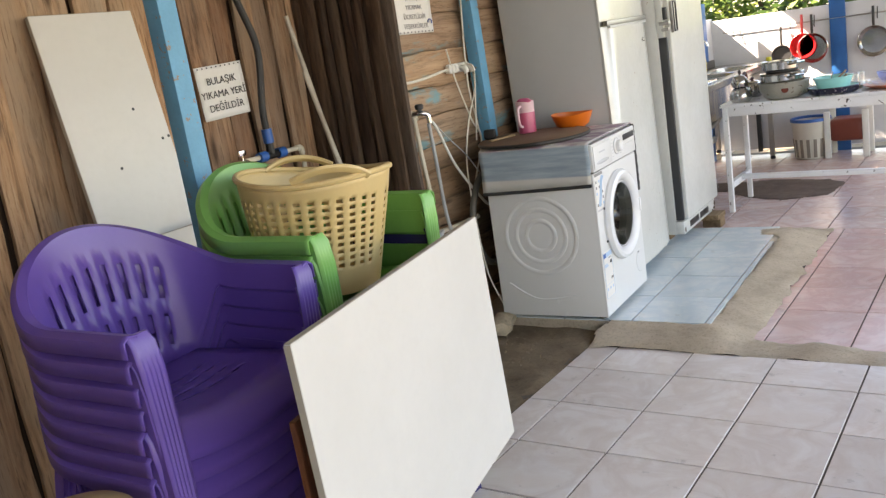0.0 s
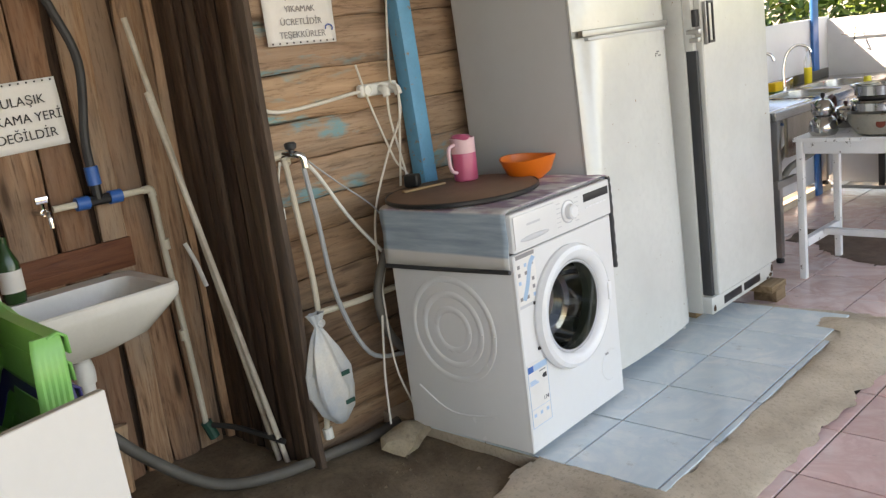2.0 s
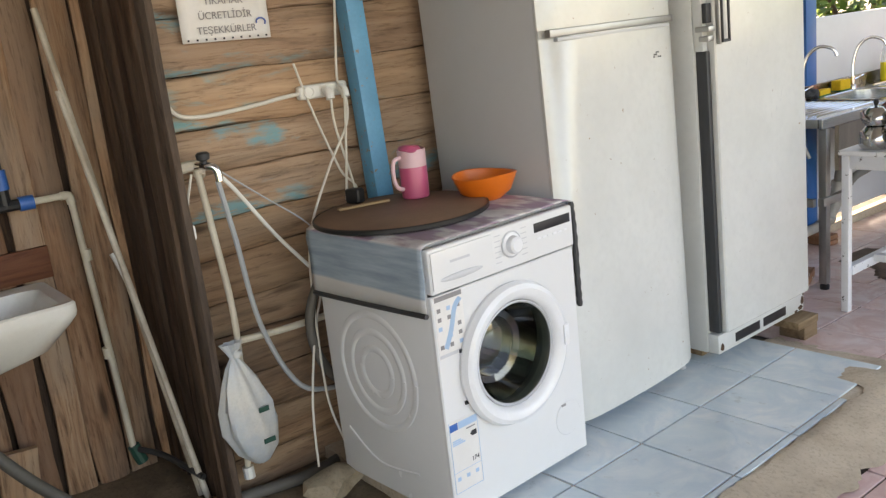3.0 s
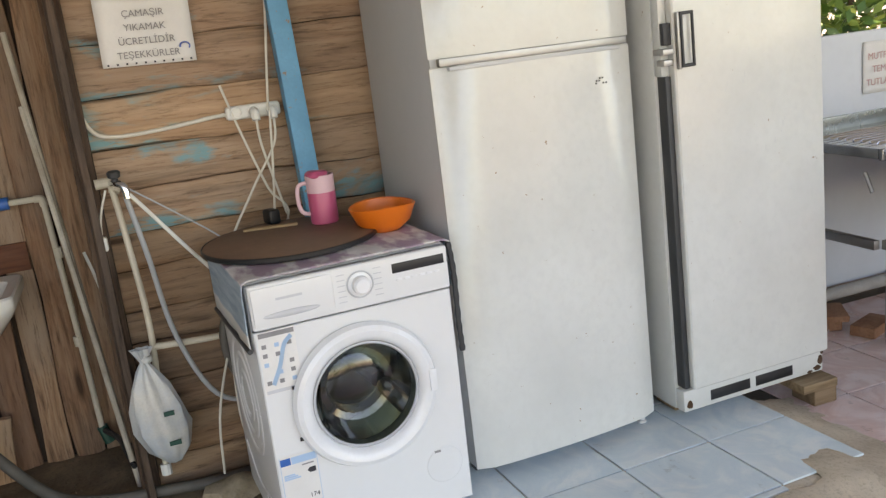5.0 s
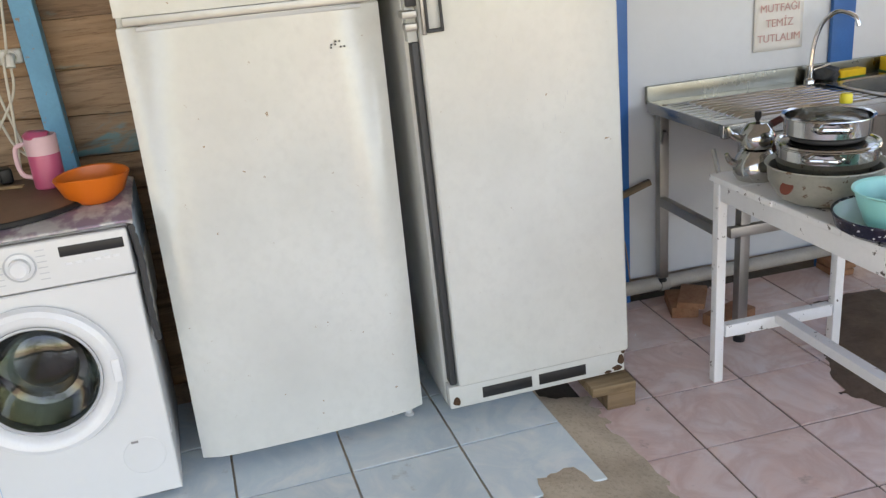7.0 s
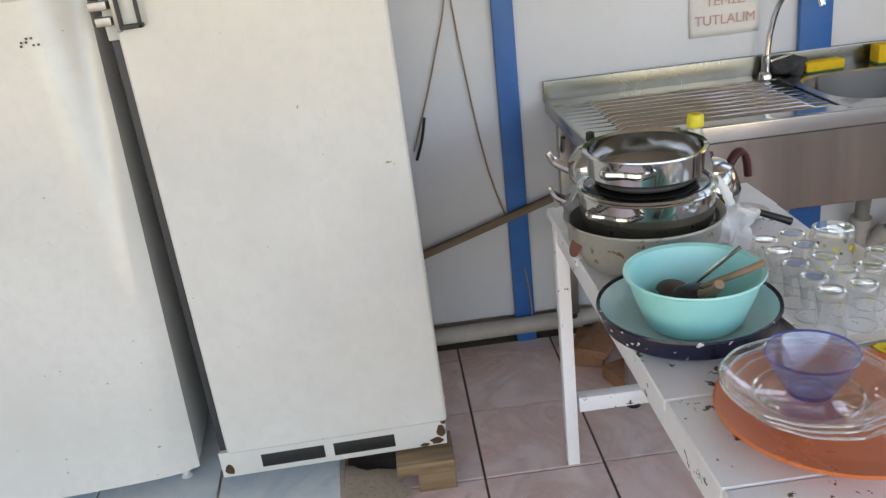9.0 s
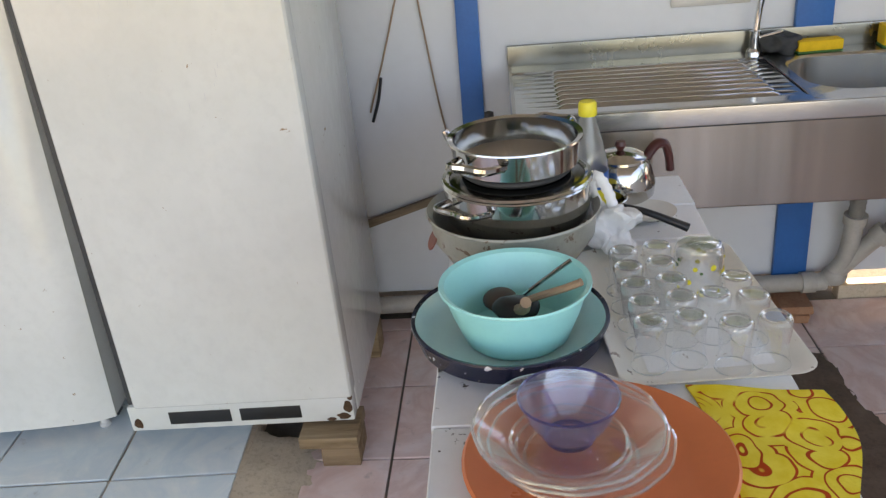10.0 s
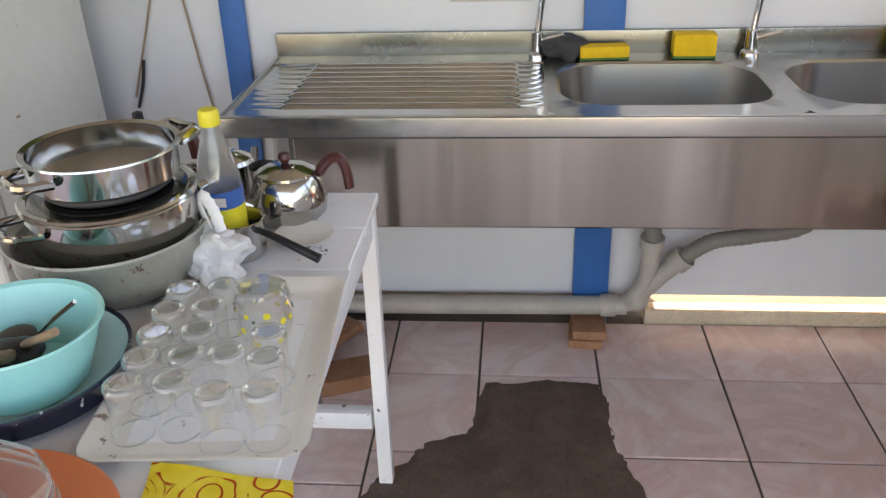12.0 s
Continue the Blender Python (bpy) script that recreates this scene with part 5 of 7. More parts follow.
def cover():
    """A cloth laid over the top, hanging down at both sides."""
    th = thing("machine_cover_cloth", WM, "blue and grey printed cloth over a washing machine", "cloth", rz=3.3)
    b = bmesh.new()
    cols = []
    prof = [(-0.3065, 0.648), (-0.3085, 0.7), (-0.308, 0.76), (-0.308, 0.82), (-0.304, 0.846), (-0.29, 0.8525), (-0.15, 0.8525), (0.0, 0.8525), (0.15, 0.8525), (0.29, 0.8525), (0.303, 0.847), (0.306, 0.82), (0.3085, 0.72), (0.309, 0.62), (0.309, 0.5)]
    n = 24
    for i in range(n + 1):
        x = -0.57 + 0.565 * i / n
        cols.append([b.verts.new((x + (0.004 * math.sin(z * 30 + yy * 8) if z < 0.84 else 0), yy + (0.005 * noise.noise(Vector((x * 12, z * 8, 2))) - 0.003 if yy < -0.3 else (0.008 * noise.noise(Vector((x * 12, z * 8, 6))) + 0.006 if yy > 0.3 else 0)), z + 0.0025 * noise.noise(Vector((x * 9, yy * 9, 1))) + (0.02 * (i / n - 0.5) if z < 0.66 and yy < 0 else 0))) for yy, z in prof])
    for a, c in zip(cols, cols[1:]):
        for j in range(len(prof) - 1):
            b.faces.new((a[j], a[j + 1], c[j + 1], c[j]))
    p = part("cover", b, M["cloth_blue"], th)
    md = p.modifiers.new("thick", "SOLIDIFY")
    md.thickness, md.offset = 0.003, 1
    part("hem", tube([(-0.57, -0.314, 0.638), (-0.3, -0.315, 0.645), (-0.006, -0.314, 0.655)], 0.008, 8, 6), M["gasket"], th, "dark hem")
    part("fringe", tube([(-0.004, 0.309, 0.845), (-0.006, 0.318, 0.75), (-0.004, 0.316, 0.6), (-0.006, 0.32, 0.5)], 0.008, 8, 6, ribs=0.3), M["gasket"], th, "dark knotted edge")


cover()
TOPZ = WM[2] + 0.858
rb = thing("round_board", (-1.83, 3.595, TOPZ), "round brown hardboard disc with black rubber edge", "board")
part("disc", lathe([(0, 0), (0.268, 0), (0.276, 0.006), (0.276, 0.016), (0.27, 0.02), (0, 0.02)], 64), M["hardboard"], rb)
part("edging", lathe([(0.277, 0.002), (0.281, 0.005), (0.281, 0.016), (0.277, 0.019)], 64), M["black"], rb, "black rubber edging")
solid("wooden_stick", box((-0.012, -0.09, 0), (0.012, 0.09, 0.008), 0.002), M["offcut"], (-1.99, 3.56, TOPZ + 0.021), "flat pale wooden stick on the brown disc", "stick", rz=-12)
jg = thing("plastic_jug", (-1.935, 3.735, TOPZ + 0.0205), "pink and frosted plastic jug with a handle", "jug")
part("lower_body", lathe([(0, 0), (0.043, 0), (0.046, 0.004), (0.047, 0.1), (0.046, 0.105), (0, 0.104)], 32), M["pink_p"], jg)
part("upper_body", lathe([(0.047, 0.105), (0.0475, 0.16), (0.045, 0.162), (0.044, 0.108)], 32), M["frost"], jg)
part("lid", ball(0.03, (0.005, -0.01, 0.163), (1.3, 1.2, 0.5), 0.3, 3), M["pink_p"], jg)
part("handle", tube([(0, -0.046, 0.14), (0, -0.075, 0.13), (0, -0.08, 0.08), (0, -0.07, 0.045), (0, -0.046, 0.035)], 0.007, 8, 6), M["frost"], jg)
ob = thing("plastic_bowl", (-1.75, 3.885, TOPZ), "orange plastic bowl on the cloth cover", "bowl")
b = lathe([(0, 0), (0.05, 0), (0.085, 0.03), (0.102, 0.075), (0.108, 0.09), (0.106, 0.093), (0.1, 0.09), (0.095, 0.07), (0.08, 0.034), (0.045, 0.006), (0, 0.006)], 48)
for v in b.verts:
    v.co.z += 0.004 * math.cos(2 * math.atan2(v.co.y, v.co.x)) * max(0, v.co.z / 0.09) ** 2 - 0.1 * v.co.z
part("bowl", b, M["orange_p"], ob)
solid("black_plug", box((-0.03, -0.02, 0), (0.03, 0.02, 0.05), 0.012, 3), M["black"], (-2.07, 3.58, TOPZ + 0.021), "black plug lying on the brown disc", "plug", rz=20)


# ---- fridges ----
def fridge_old(at, rz, ry):
    f = thing("refrigerator", at, "tall white two-door refrigerator with rounded doors", "refrigerator", "refrigerators", rz=rz, ry=ry)
    W, D, H = 0.725, 0.6, 1.78
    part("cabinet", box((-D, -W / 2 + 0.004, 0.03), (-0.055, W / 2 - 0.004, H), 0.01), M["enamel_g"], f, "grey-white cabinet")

    def door(z0, z1):
        n = 14
        out = [(-0.05, -W / 2)] + [(-0.005 - 0.018 * (2 * k / n - 1) ** 2 - 0.02 * abs(2 * k / n - 1) ** 12, -W / 2 + W * k / n) for k in range(n + 1)] + [(-0.05, W / 2)]
        return prism(out, z0, z1, 0.004)
    part("door", door(0.036, 1.352), M["enamel_w"], f, "curved lower door")
    up = part("door", door(1.378, H - 0.005), M["enamel_w"], f, "curved freezer door")
    part("grip_strip", box((-0.03, -W / 2 + 0.05, 1.338), (-0.0045, W / 2 - 0.06, 1.35), 0.003), M["enamel_g"], f)
    part("trim", box((-0.03, -W / 2 + 0.02, 1.353), (-0.008, W / 2 - 0.03, 1.377), 0.003), M["galv"], f, "worn metal strip between the doors")
    part("seal", box((-0.056, -W / 2 + 0.006, 0.06), (-0.046, W / 2 - 0.006, H - 0.01)), M["enamel_w"], f)
    # Plinth coloured dark to stand for the shaded gap under the door.
    part("plinth", box((-0.14, -W / 2 + 0.02, 0.0), (-0.1, W / 2 - 0.02, 0.05), 0.004), M["gasket"], f, "recessed plinth, dark to stand for the shaded gap")
    part("foot", lathe([(0, 0), (0.016, 0), (0.018, 0.006), (0.012, 0.012), (0.012, 0.036), (0, 0.036)], 16, at=(-0.06, W / 2 - 0.045, 0.0)), M["enamel_g"], f)
    part("foot", box((-D + 0.03, -W / 2 + 0.04, 0.0), (-D + 0.07, W / 2 - 0.04, 0.032)), M["black"], f)
    for k in range(7):
        part("scratch", box((-0.009, 0.2 + 0.013 * k % 0.05, 1.235 + 0.008 * (k % 3)), (-0.0072, 0.205 + 0.013 * k % 0.05, 1.24 + 0.008 * (k % 3))), M["gasket"], f)
    return f


fridge_old((-1.565, 4.414, 0.06), 4.0, -1.4)


def fridge_tall(at, rz):
    f = thing("refrigerator", at, "tall off-white single-door refrigerator with latch handle", "refrigerator", "refrigerators", rz=rz, rx=1.2)
    W, D, H = 0.635, 0.62, 1.75
    part("cabinet", box((-D, -W / 2, 0.0), (-0.06, W / 2, H), 0.012), M["enamel_w"], f)
    part("base_rail", box((-0.062, -W / 2 + 0.004, 0.004), (-0.012, W / 2 - 0.004, 0.085), 0.006), M["enamel_w"], f)
    for a, c in ((-0.2, -0.025), (0.0, 0.17)):
        part("vent_slot", box((-0.02, a, 0.022), (-0.0105, c, 0.062), 0.002), M["black"], f, "dark vent slot")
    part("foot_hinge", ball(0.018, (-0.03, W / 2 - 0.02, 0.03), (1, 1, 0.8), 0.4, 2), M["galv"], f)
    dr = part("door", box((-0.052, -W / 2 + 0.035, 0.09), (0.012, W / 2 + 0.004, H - 0.01), 0.014, 3), M["enamel_w"], f, "scuffed off-white door")
    part("side_seal", box((-0.06, -W / 2 + 0.012, 0.092), (-0.012, -W / 2 + 0.034, 1.2), 0.004), M["gasket"], dr, "dark rubber seal strip")
    part("side_face", box((-0.06, -W / 2 + 0.004, 1.2), (-0.02, -W / 2 + 0.034, H - 0.02), 0.004), M["enamel_w"], dr)
    for k, (yy, zz, ry, rz) in enumerate(((0.3, 0.05, 0.012, 0.02), (0.285, 0.02, 0.02, 0.01), (0.308, 0.082, 0.008, 0.012), (-0.29, 0.03, 0.012, 0.016), (0.25, 0.012, 0.014, 0.006))):
        bm = bmesh.new()
        ring = [bm.verts.new((0.0, ry * math.cos(a) * (1 + 0.5 * noise.noise(Vector((a, k, 2)))), rz * math.sin(a) * (1 + 0.5 * noise.noise(Vector((a, k, 7)))))) for a in [2 * math.pi * q / 18 for q in range(18)]]
        bm.faces.new(ring)
        part("rust_patch", bm, M["rust"], f).location = (-0.0112, yy, zz)
    h = part("handle", box((0.012, -W / 2 + 0.04, 1.22), (0.03, -W / 2 + 0.052, 1.4), 0.004), M["galv"], dr, "metal latch handle")
    b = box((0.02, -W / 2 + 0.05, 1.225), (0.036, -W / 2 + 0.058, 1.4), 0.003)
    for lo, hi in (((0.01, -W / 2 + 0.05, 1.39), (0.036, -W / 2 + 0.1, 1.4)), ((0.01, -W / 2 + 0.05, 1.225), (0.036, -W / 2 + 0.1, 1.235)), ((0.026, -W / 2 + 0.092, 1.225), (0.036, -W / 2 + 0.1, 1.4))):
        box(lo, hi, 0.002, 1, b)
    part("handle_frame", b, M["gasket"], h)
    part("handle_plate", box((0.014, -W / 2 + 0.056, 1.235), (0.02, -W / 2 + 0.092, 1.39), 0.002), M["enamel_w"], h)
    part("latch", box((-0.04, -W / 2 - 0.012, 1.27), (0.02, -W / 2 + 0.03, 1.29), 0.004, 2, box((-0.03, -W / 2 - 0.006, 1.235), (0.012, -W / 2 + 0.03, 1.255), 0.004)), M["galv"], f, "worn metal latch")
    part("latch_gap", box((-0.02, -W / 2 + 0.006, 1.3), (0.0, -W / 2 + 0.036, 1.37), 0.003), M["gasket"], f)
    for k in range(14):
        zz = rnd.choice(((0.9, 0.0), (1.1, -0.1), (0.14, 0.25), (0.95, 0.1)))
        part("scratch", box((0.0115, zz[1] + k * 0.008, zz[0] + 0.02 * (k % 4)), (0.0124, zz[1] + k * 0.008 + 0.0015, zz[0] + 0.02 * (k % 4) + rnd.uniform(0.006, 0.02))), M["enamel_g"], dr)
    return f


fridge_tall((-1.545, 5.165, 0.098), 0.0)
for k, (a, c, z0, z1) in enumerate((((-1.62, 5.385), (-1.5, 5.49), 0.0, 0.062), ((-1.64, 5.33), (-1.495, 5.49), 0.063, 0.097), ((-1.78, 4.88), (-1.66, 4.97), 0.056, 0.096), ((-2.14, 5.3), (-2.04, 5.48), 0.0, 0.097), ((-2.14, 4.86), (-2.04, 4.96), 0.056, 0.096))):
    solid("wood_block", box((a[0], a[1], z0), (c[0], c[1], z1), 0.004), M["offcut"], (0, 0, 0), "rough wooden block under a refrigerator corner", "wood block", "fridge blocks")


# ---- steel sink ----
def sink_unit():
    th = thing("steel_sink_unit", (0, 0, 0), "long stainless steel sink with drainer and bowls", "sink")
    X0, X1, Y0, Y1, Z = -2.3, -1.725, 5.94, 8.1, 0.87
    part("backsplash", box((X0 - 0.002, Y0, Z - 0.01), (X0 + 0.016, Y1, Z + 0.062), 0.004), M["dull_reflection_steel"], th, "dark olive steel upstand, dull reflection put into its colour")
    part("front_rim", box((X1 - 0.02, Y0, Z - 0.045), (X1 + 0.002, Y1, Z + 0.004), 0.006, 3), M["steel"], th)
    b = bmesh.new()
    rows = []
    for i in range(97):
        y = Y0 + 0.17 + (Y1 - Y0 - 0.17) * i / 96
        bow = 0.0035 * noise.noise(Vector((y * 2.3, 0.4, 3))) + 0.0012 * noise.noise(Vector((y * 7, 0.4, 9)))
        rows.append([b.verts.new(p) for p in ((X1 - 0.03, y, Z - 0.046), (X1 - 0.008 + 0.2 * bow, y, Z - 0.046), (X1 - 0.008 + bow, y, 0.72), (X1 - 0.008 + 0.6 * bow, y, 0.606), (X1 - 0.011, y, 0.602), (X1 - 0.03, y, 0.602))])
    for a, c in zip(rows, rows[1:]):
        for j in range(6):
            b.faces.new((a[j], a[(j + 1) % 6], c[(j + 1) % 6], c[j]))
    b.faces.new(rows[0])
    b.faces.new(rows[-1][::-1])
    part("apron", b, M["apron_steel"], th, "brushed steel apron with reflected bands in its colour")
    part("seam", box((X1 - 0.012, Y0 + 0.17, Z - 0.0475), (X1 - 0.004, Y1, Z - 0.0462)), M["gasket"], th, "dark seam under the rim")
    part("side_rim", box((X0 + 0.017, Y0, Z - 0.04), (X1 - 0.021, Y0 + 0.012, Z + 0.003), 0.003), M["steel"], th)
    # drainer with ridges
    b = bmesh.new()
    ya, yb, n = Y0 + 0.012, 6.68, 110
    prof = []
    for k in range(n + 1):
        x = X0 + 0.017 + (X1 - 0.021 - X0 - 0.017) * k / n
        inside = -2.2 < x < -1.795
        prof.append((x, 0.0085 * math.copysign(abs(math.sin((x + 2.2) / 0.045 * 2 * math.pi)) ** 0.6, math.sin((x + 2.2) / 0.045 * 2 * math.pi)) if inside else 0.002, inside))
    cols = []
    for y, on in ((ya, 0), (6.06, 0), (6.08, 1), (6.6, 1), (6.62, 0), (yb, 0)):
        cols.append([b.verts.new((x, y, Z + (h * on if i else 0.0) - (0.004 if i else 0.0))) for x, h, i in prof])
    for a, c in zip(cols, cols[1:]):
        for j in range(n):
            b.faces.new((a[j], a[j + 1], c[j + 1], c[j]))
    part("drainer", b, M["drainer_steel"], th, "ridged draining board")

    # bowls with their surrounding deck
    def deck(y0, y1):
        cx, cy = -2.005, (y0 + y1) / 2
        w, h = 0.365, (y1 - y0) - 0.07
        seg = rounded(w, h, 0.12, 8)
        n = len(seg)
        outer = []
        hx0, hx1 = X0 + 0.017 - cx, X1 - 0.021 - cx
        hy = (y1 - y0) / 2
        for px, py in seg:
            k = min((hx1 if px > 0 else -hx0) / max(abs(px), 1e-6), hy / max(abs(py), 1e-6))
            outer.append((px * k, py * k))
        # snap the corners
        loops = [[(cx + p[0], cy + p[1], Z) for p in outer], [(cx + p[0] * 1.04, cy + p[1] * 1.03, Z) for p in seg], [(cx + p[0], cy + p[1], Z - 0.006) for p in seg],
                 [(cx + p[0] * 0.97, cy + p[1] * 0.97, Z - 0.1) for p in seg], [(cx + p[0] * 0.93, cy + p[1] * 0.93, Z - 0.16) for p in seg], [(cx + p[0] * 0.8, cy + p[1] * 0.85, Z - 0.18) for p in seg], [(cx + p[0] * 0.1, cy + p[1] * 0.1, Z - 0.184) for p in seg]]
        return bowl_rings(loops)
    for a, c in ((6.68, 7.24), (7.24, 7.84)):
        bw = part("bowl", deck(a, c), M["steel"], th, "rounded steel bowl")
        part("drain", lathe([(0.035, 0.0), (0.033, 0.003), (0.02, 0.0), (0, -0.002)], 24, at=(-2.005, (a + c) / 2, Z - 0.183)), M["galv"], bw)
    part("deck_end", box((X0 + 0.017, 7.84, Z - 0.004), (X1 - 0.021, Y1, Z)), M["steel"], th)
    for x, y in ((X1 - 0.06, Y0 + 0.13), (X0 + 0.05, Y0 + 0.05), (X1 - 0.04, 7.9), (X0 + 0.05, 7.9)):
        leg = part("leg", box((x - 0.02, y - 0.02, 0.03 if x > -2.1 else 0.112), (x + 0.02, y + 0.02, Z - 0.046), 0.003), M["galv"], th, "square grey steel leg")
        part("foot", lathe([(0.022, 0.0), (0.024, 0.02), (0.014, 0.032), (0, 0.032)], 16, at=(x, y, 0 if x > -2.1 else 0.081)), M["black"], leg)
    part("side_rail", box((X0 + 0.07, Y0 + 0.025, 0.44), (X1 - 0.06, Y0 + 0.055, 0.48), 0.003), M["galv"], th)
    part("front_rail", box((X1 - 0.055, Y0 + 0.06, 0.44), (X1 - 0.025, Y0 + 0.33, 0.48), 0.003), M["galv"], th)
    for s in (0, 1):
        part("brace", tube([(X0 + 0.09 + 0.36 * s, Y0 + 0.04, 0.78 - 0.02), (X0 + 0.05 + 0.44 * s, Y0 + 0.04, 0.68)], 0.009, 6, 1), M["galv"], th)
    return th


sink_unit()
for k, yy in enumerate((6.665, 7.225)):
    t = thing("mixer_tap", (-2.245, yy, 0.868), "chrome swan-neck tap on the steel sink", "tap", "sink taps")
    part("base", lathe([(0, 0), (0.024, 0), (0.024, 0.012), (0.017, 0.02), (0.015, 0.07), (0, 0.075)], 24), M["chrome"], t)
    part("spout", tube([(0, 0, 0.06), (0.0, 0.01, 0.15), (0.02, 0.03, 0.24), (0.07, 0.06, 0.285), (0.13, 0.09, 0.27), (0.15, 0.1, 0.23)], 0.0095, 12, 8), M["chrome"], t)
    part("lever", tube([(0, 0, 0.045), (0.02, 0.04, 0.06), (0.03, 0.07, 0.07)], 0.006, 8, 4), M["chrome"], t)
for at, sz, rz in (((-2.225, 6.84, 0.872), (0.05, 0.13, 0.035), 4), ((-2.235, 7.075, 0.872), (0.06, 0.11, 0.062), -2)):
    sp = thing("sponge", at, "yellow kitchen sponge on the sink edge", "sponge", "sponges", rz=rz)
    part("foam", box((-sz[0] / 2, -sz[1] / 2, 0.0045), (sz[0] / 2, sz[1] / 2, sz[2]), 0.006), M["sponge"], sp)
    part("pad", box((-sz[0] / 2, -sz[1] / 2, 0), (sz[0] / 2, sz[1] / 2, 0.0043), 0.001), M["scour"], sp, "green scouring pad")
solid("steel_wool", ball(0.045, (0, 0, 0.03), (1, 1.2, 0.75), 0.5, 4, seed=8), M["wire"], (-2.235, 6.735, 0.868), "dark steel wool scourer by the tap", "scourer")
db = thing("detergent_bottle", (-2.24, 7.62, 0.868), "clear bottle of yellow dish detergent", "bottle")
part("body", lathe([(0, 0), (0.03, 0), (0.033, 0.01), (0.033, 0.11), (0, 0.11)], 24, sx=0.8), M["detergent"], db)
part("shoulder", lathe([(0.033, 0.11), (0.03, 0.16), (0.014, 0.2), (0.012, 0.225), (0, 0.226)], 24, sx=0.8), M["bottle"], db)
part("cap", lathe([(0, 0), (0.013, 0), (0.012, 0.025), (0.005, 0.04), (0, 0.04)], 16, at=(0, 0, 0.226)), M["white_plastic"], db)

# waste pipes
wpz = thing("waste_pipe", (0, 0, 0), "grey plastic waste pipe along the wall foot", "pipe")
part("main", tube([(-2.26, 5.45, 0.075), (-2.26, 6.2, 0.0826), (-2.26, 6.955, 0.0902)], 0.03, 14, 4), M["grey_pvc"], wpz)
part("riser", tube([(-2.258, 6.955, 0.095), (-2.245, 6.998, 0.165), (-2.235, 7.010, 0.24), (-2.22, 7.010, 0.34)], 0.029, 14, 6), M["grey_pvc"], wpz)
part("riser_hose", tube([(-2.22, 7.010, 0.33), (-2.2, 7.005, 0.42), (-2.12, 6.975, 0.52), (-2.02, 6.905, 0.67)], 0.023, 12, 10, ribs=0.1), M["hose_ribbed"], wpz, "dark ribbed waste hose")
part("branch", tube([(-2.25, 6.985, 0.13), (-2.235, 7.045, 0.21), (-2.22, 7.105, 0.28)], 0.028, 14, 6), M["grey_pvc"], wpz)
part("branch_hose", tube([(-2.22, 7.095, 0.27), (-2.2, 7.175, 0.34), (-2.16, 7.275, 0.38), (-2.08, 7.395, 0.46), (-2.02, 7.485, 0.67)], 0.022, 12, 12, ribs=0.1), M["hose_ribbed"], wpz, "dark ribbed waste hose")
for a, c in (((-2.26, 6.875, 0.089), (-2.26, 6.920, 0.09)), ((-2.223, 7.010, 0.315), (-2.219, 7.010, 0.345)), ((-2.226, 7.085, 0.255), (-2.218, 7.110, 0.285)), ((-2.26, 5.98, 0.08), (-2.26, 6.02, 0.08))):
    part("collar", tube([a, c], 0.036, 16, 1), M["grey_pvc"], wpz)
part("elbow", ball(0.037, (-2.253, 6.980, 0.115), (1, 1.1, 1), 0, 3), M["grey_pvc"], wpz)
for at, rz in (((-2.14, 6.02, 0), 70), ((-2.1, 6.05, 0.051), 55), ((-1.95, 6.13, 0), 20)):
    br = box((-0.055, -0.1, 0), (0.055, 0.1, 0.05 if at[2] == 0 else 0.03), 0.008)
    for v in br.verts:
        v.co += 0.006 * Vector((noise.noise(v.co * 20), noise.noise(v.co * 20 + Vector((4, 4, 4))), 0))
    solid("loose_brick", br, M["brick"], at, "worn reddish brick on the tiles under the sink", "brick", "loose bricks", rz=rz)
for at, rz in (((-2.213, 6.83, 0), 84), ((-2.218, 6.837, 0.029), 88)):
    br = box((-0.052, -0.068, 0), (0.052, 0.068, 0.029), 0.006)
    for v in br.verts:
        v.co += 0.007 * Vector((noise.noise(v.co * 25 + Vector((rz, 0, 0))), noise.noise(v.co * 25 + Vector((4, rz, 4))), 0))
    solid("loose_brick", br, M["brick"], at, "worn broken reddish brick under the waste pipe", "brick", "loose bricks", rz=rz)
solid("wall_bar", box((-0.012, -0.29, -0.012), (0.012, 0.29, 0.012), 0.003), M["stick"], (-2.27, 5.67, 0.45), "grey-brown bar between wall and sink leg", "bar", rx=18)
for pts in ([(-2.3, 5.72, 1.9), (-2.3, 5.66, 1.3), (-2.3, 5.6, 1.05), (-2.3, 5.5, 0.75)], [(-2.3, 5.6, 1.9), (-2.3, 5.66, 1.3), (-2.3, 5.69, 1.0), (-2.298, 5.74, 0.65), (-2.29, 5.83, 0.32), (-2.26, 5.85, 0.06)]):
    solid("wall_wire", tube(pts, 0.003, 6, 6), M["cable_brown"], (0, 0, 0), "thin brown wire hanging on the white wall", "wire", "wall wires")
solid("wire_clamp", tube([(-2.296, 5.545, 0.86), (-2.296, 5.53, 0.79), (-2.296, 5.505, 0.72)], 0.005, 8, 4), M["black"], (0, 0, 0), "black clip on a hanging wire", "clip")


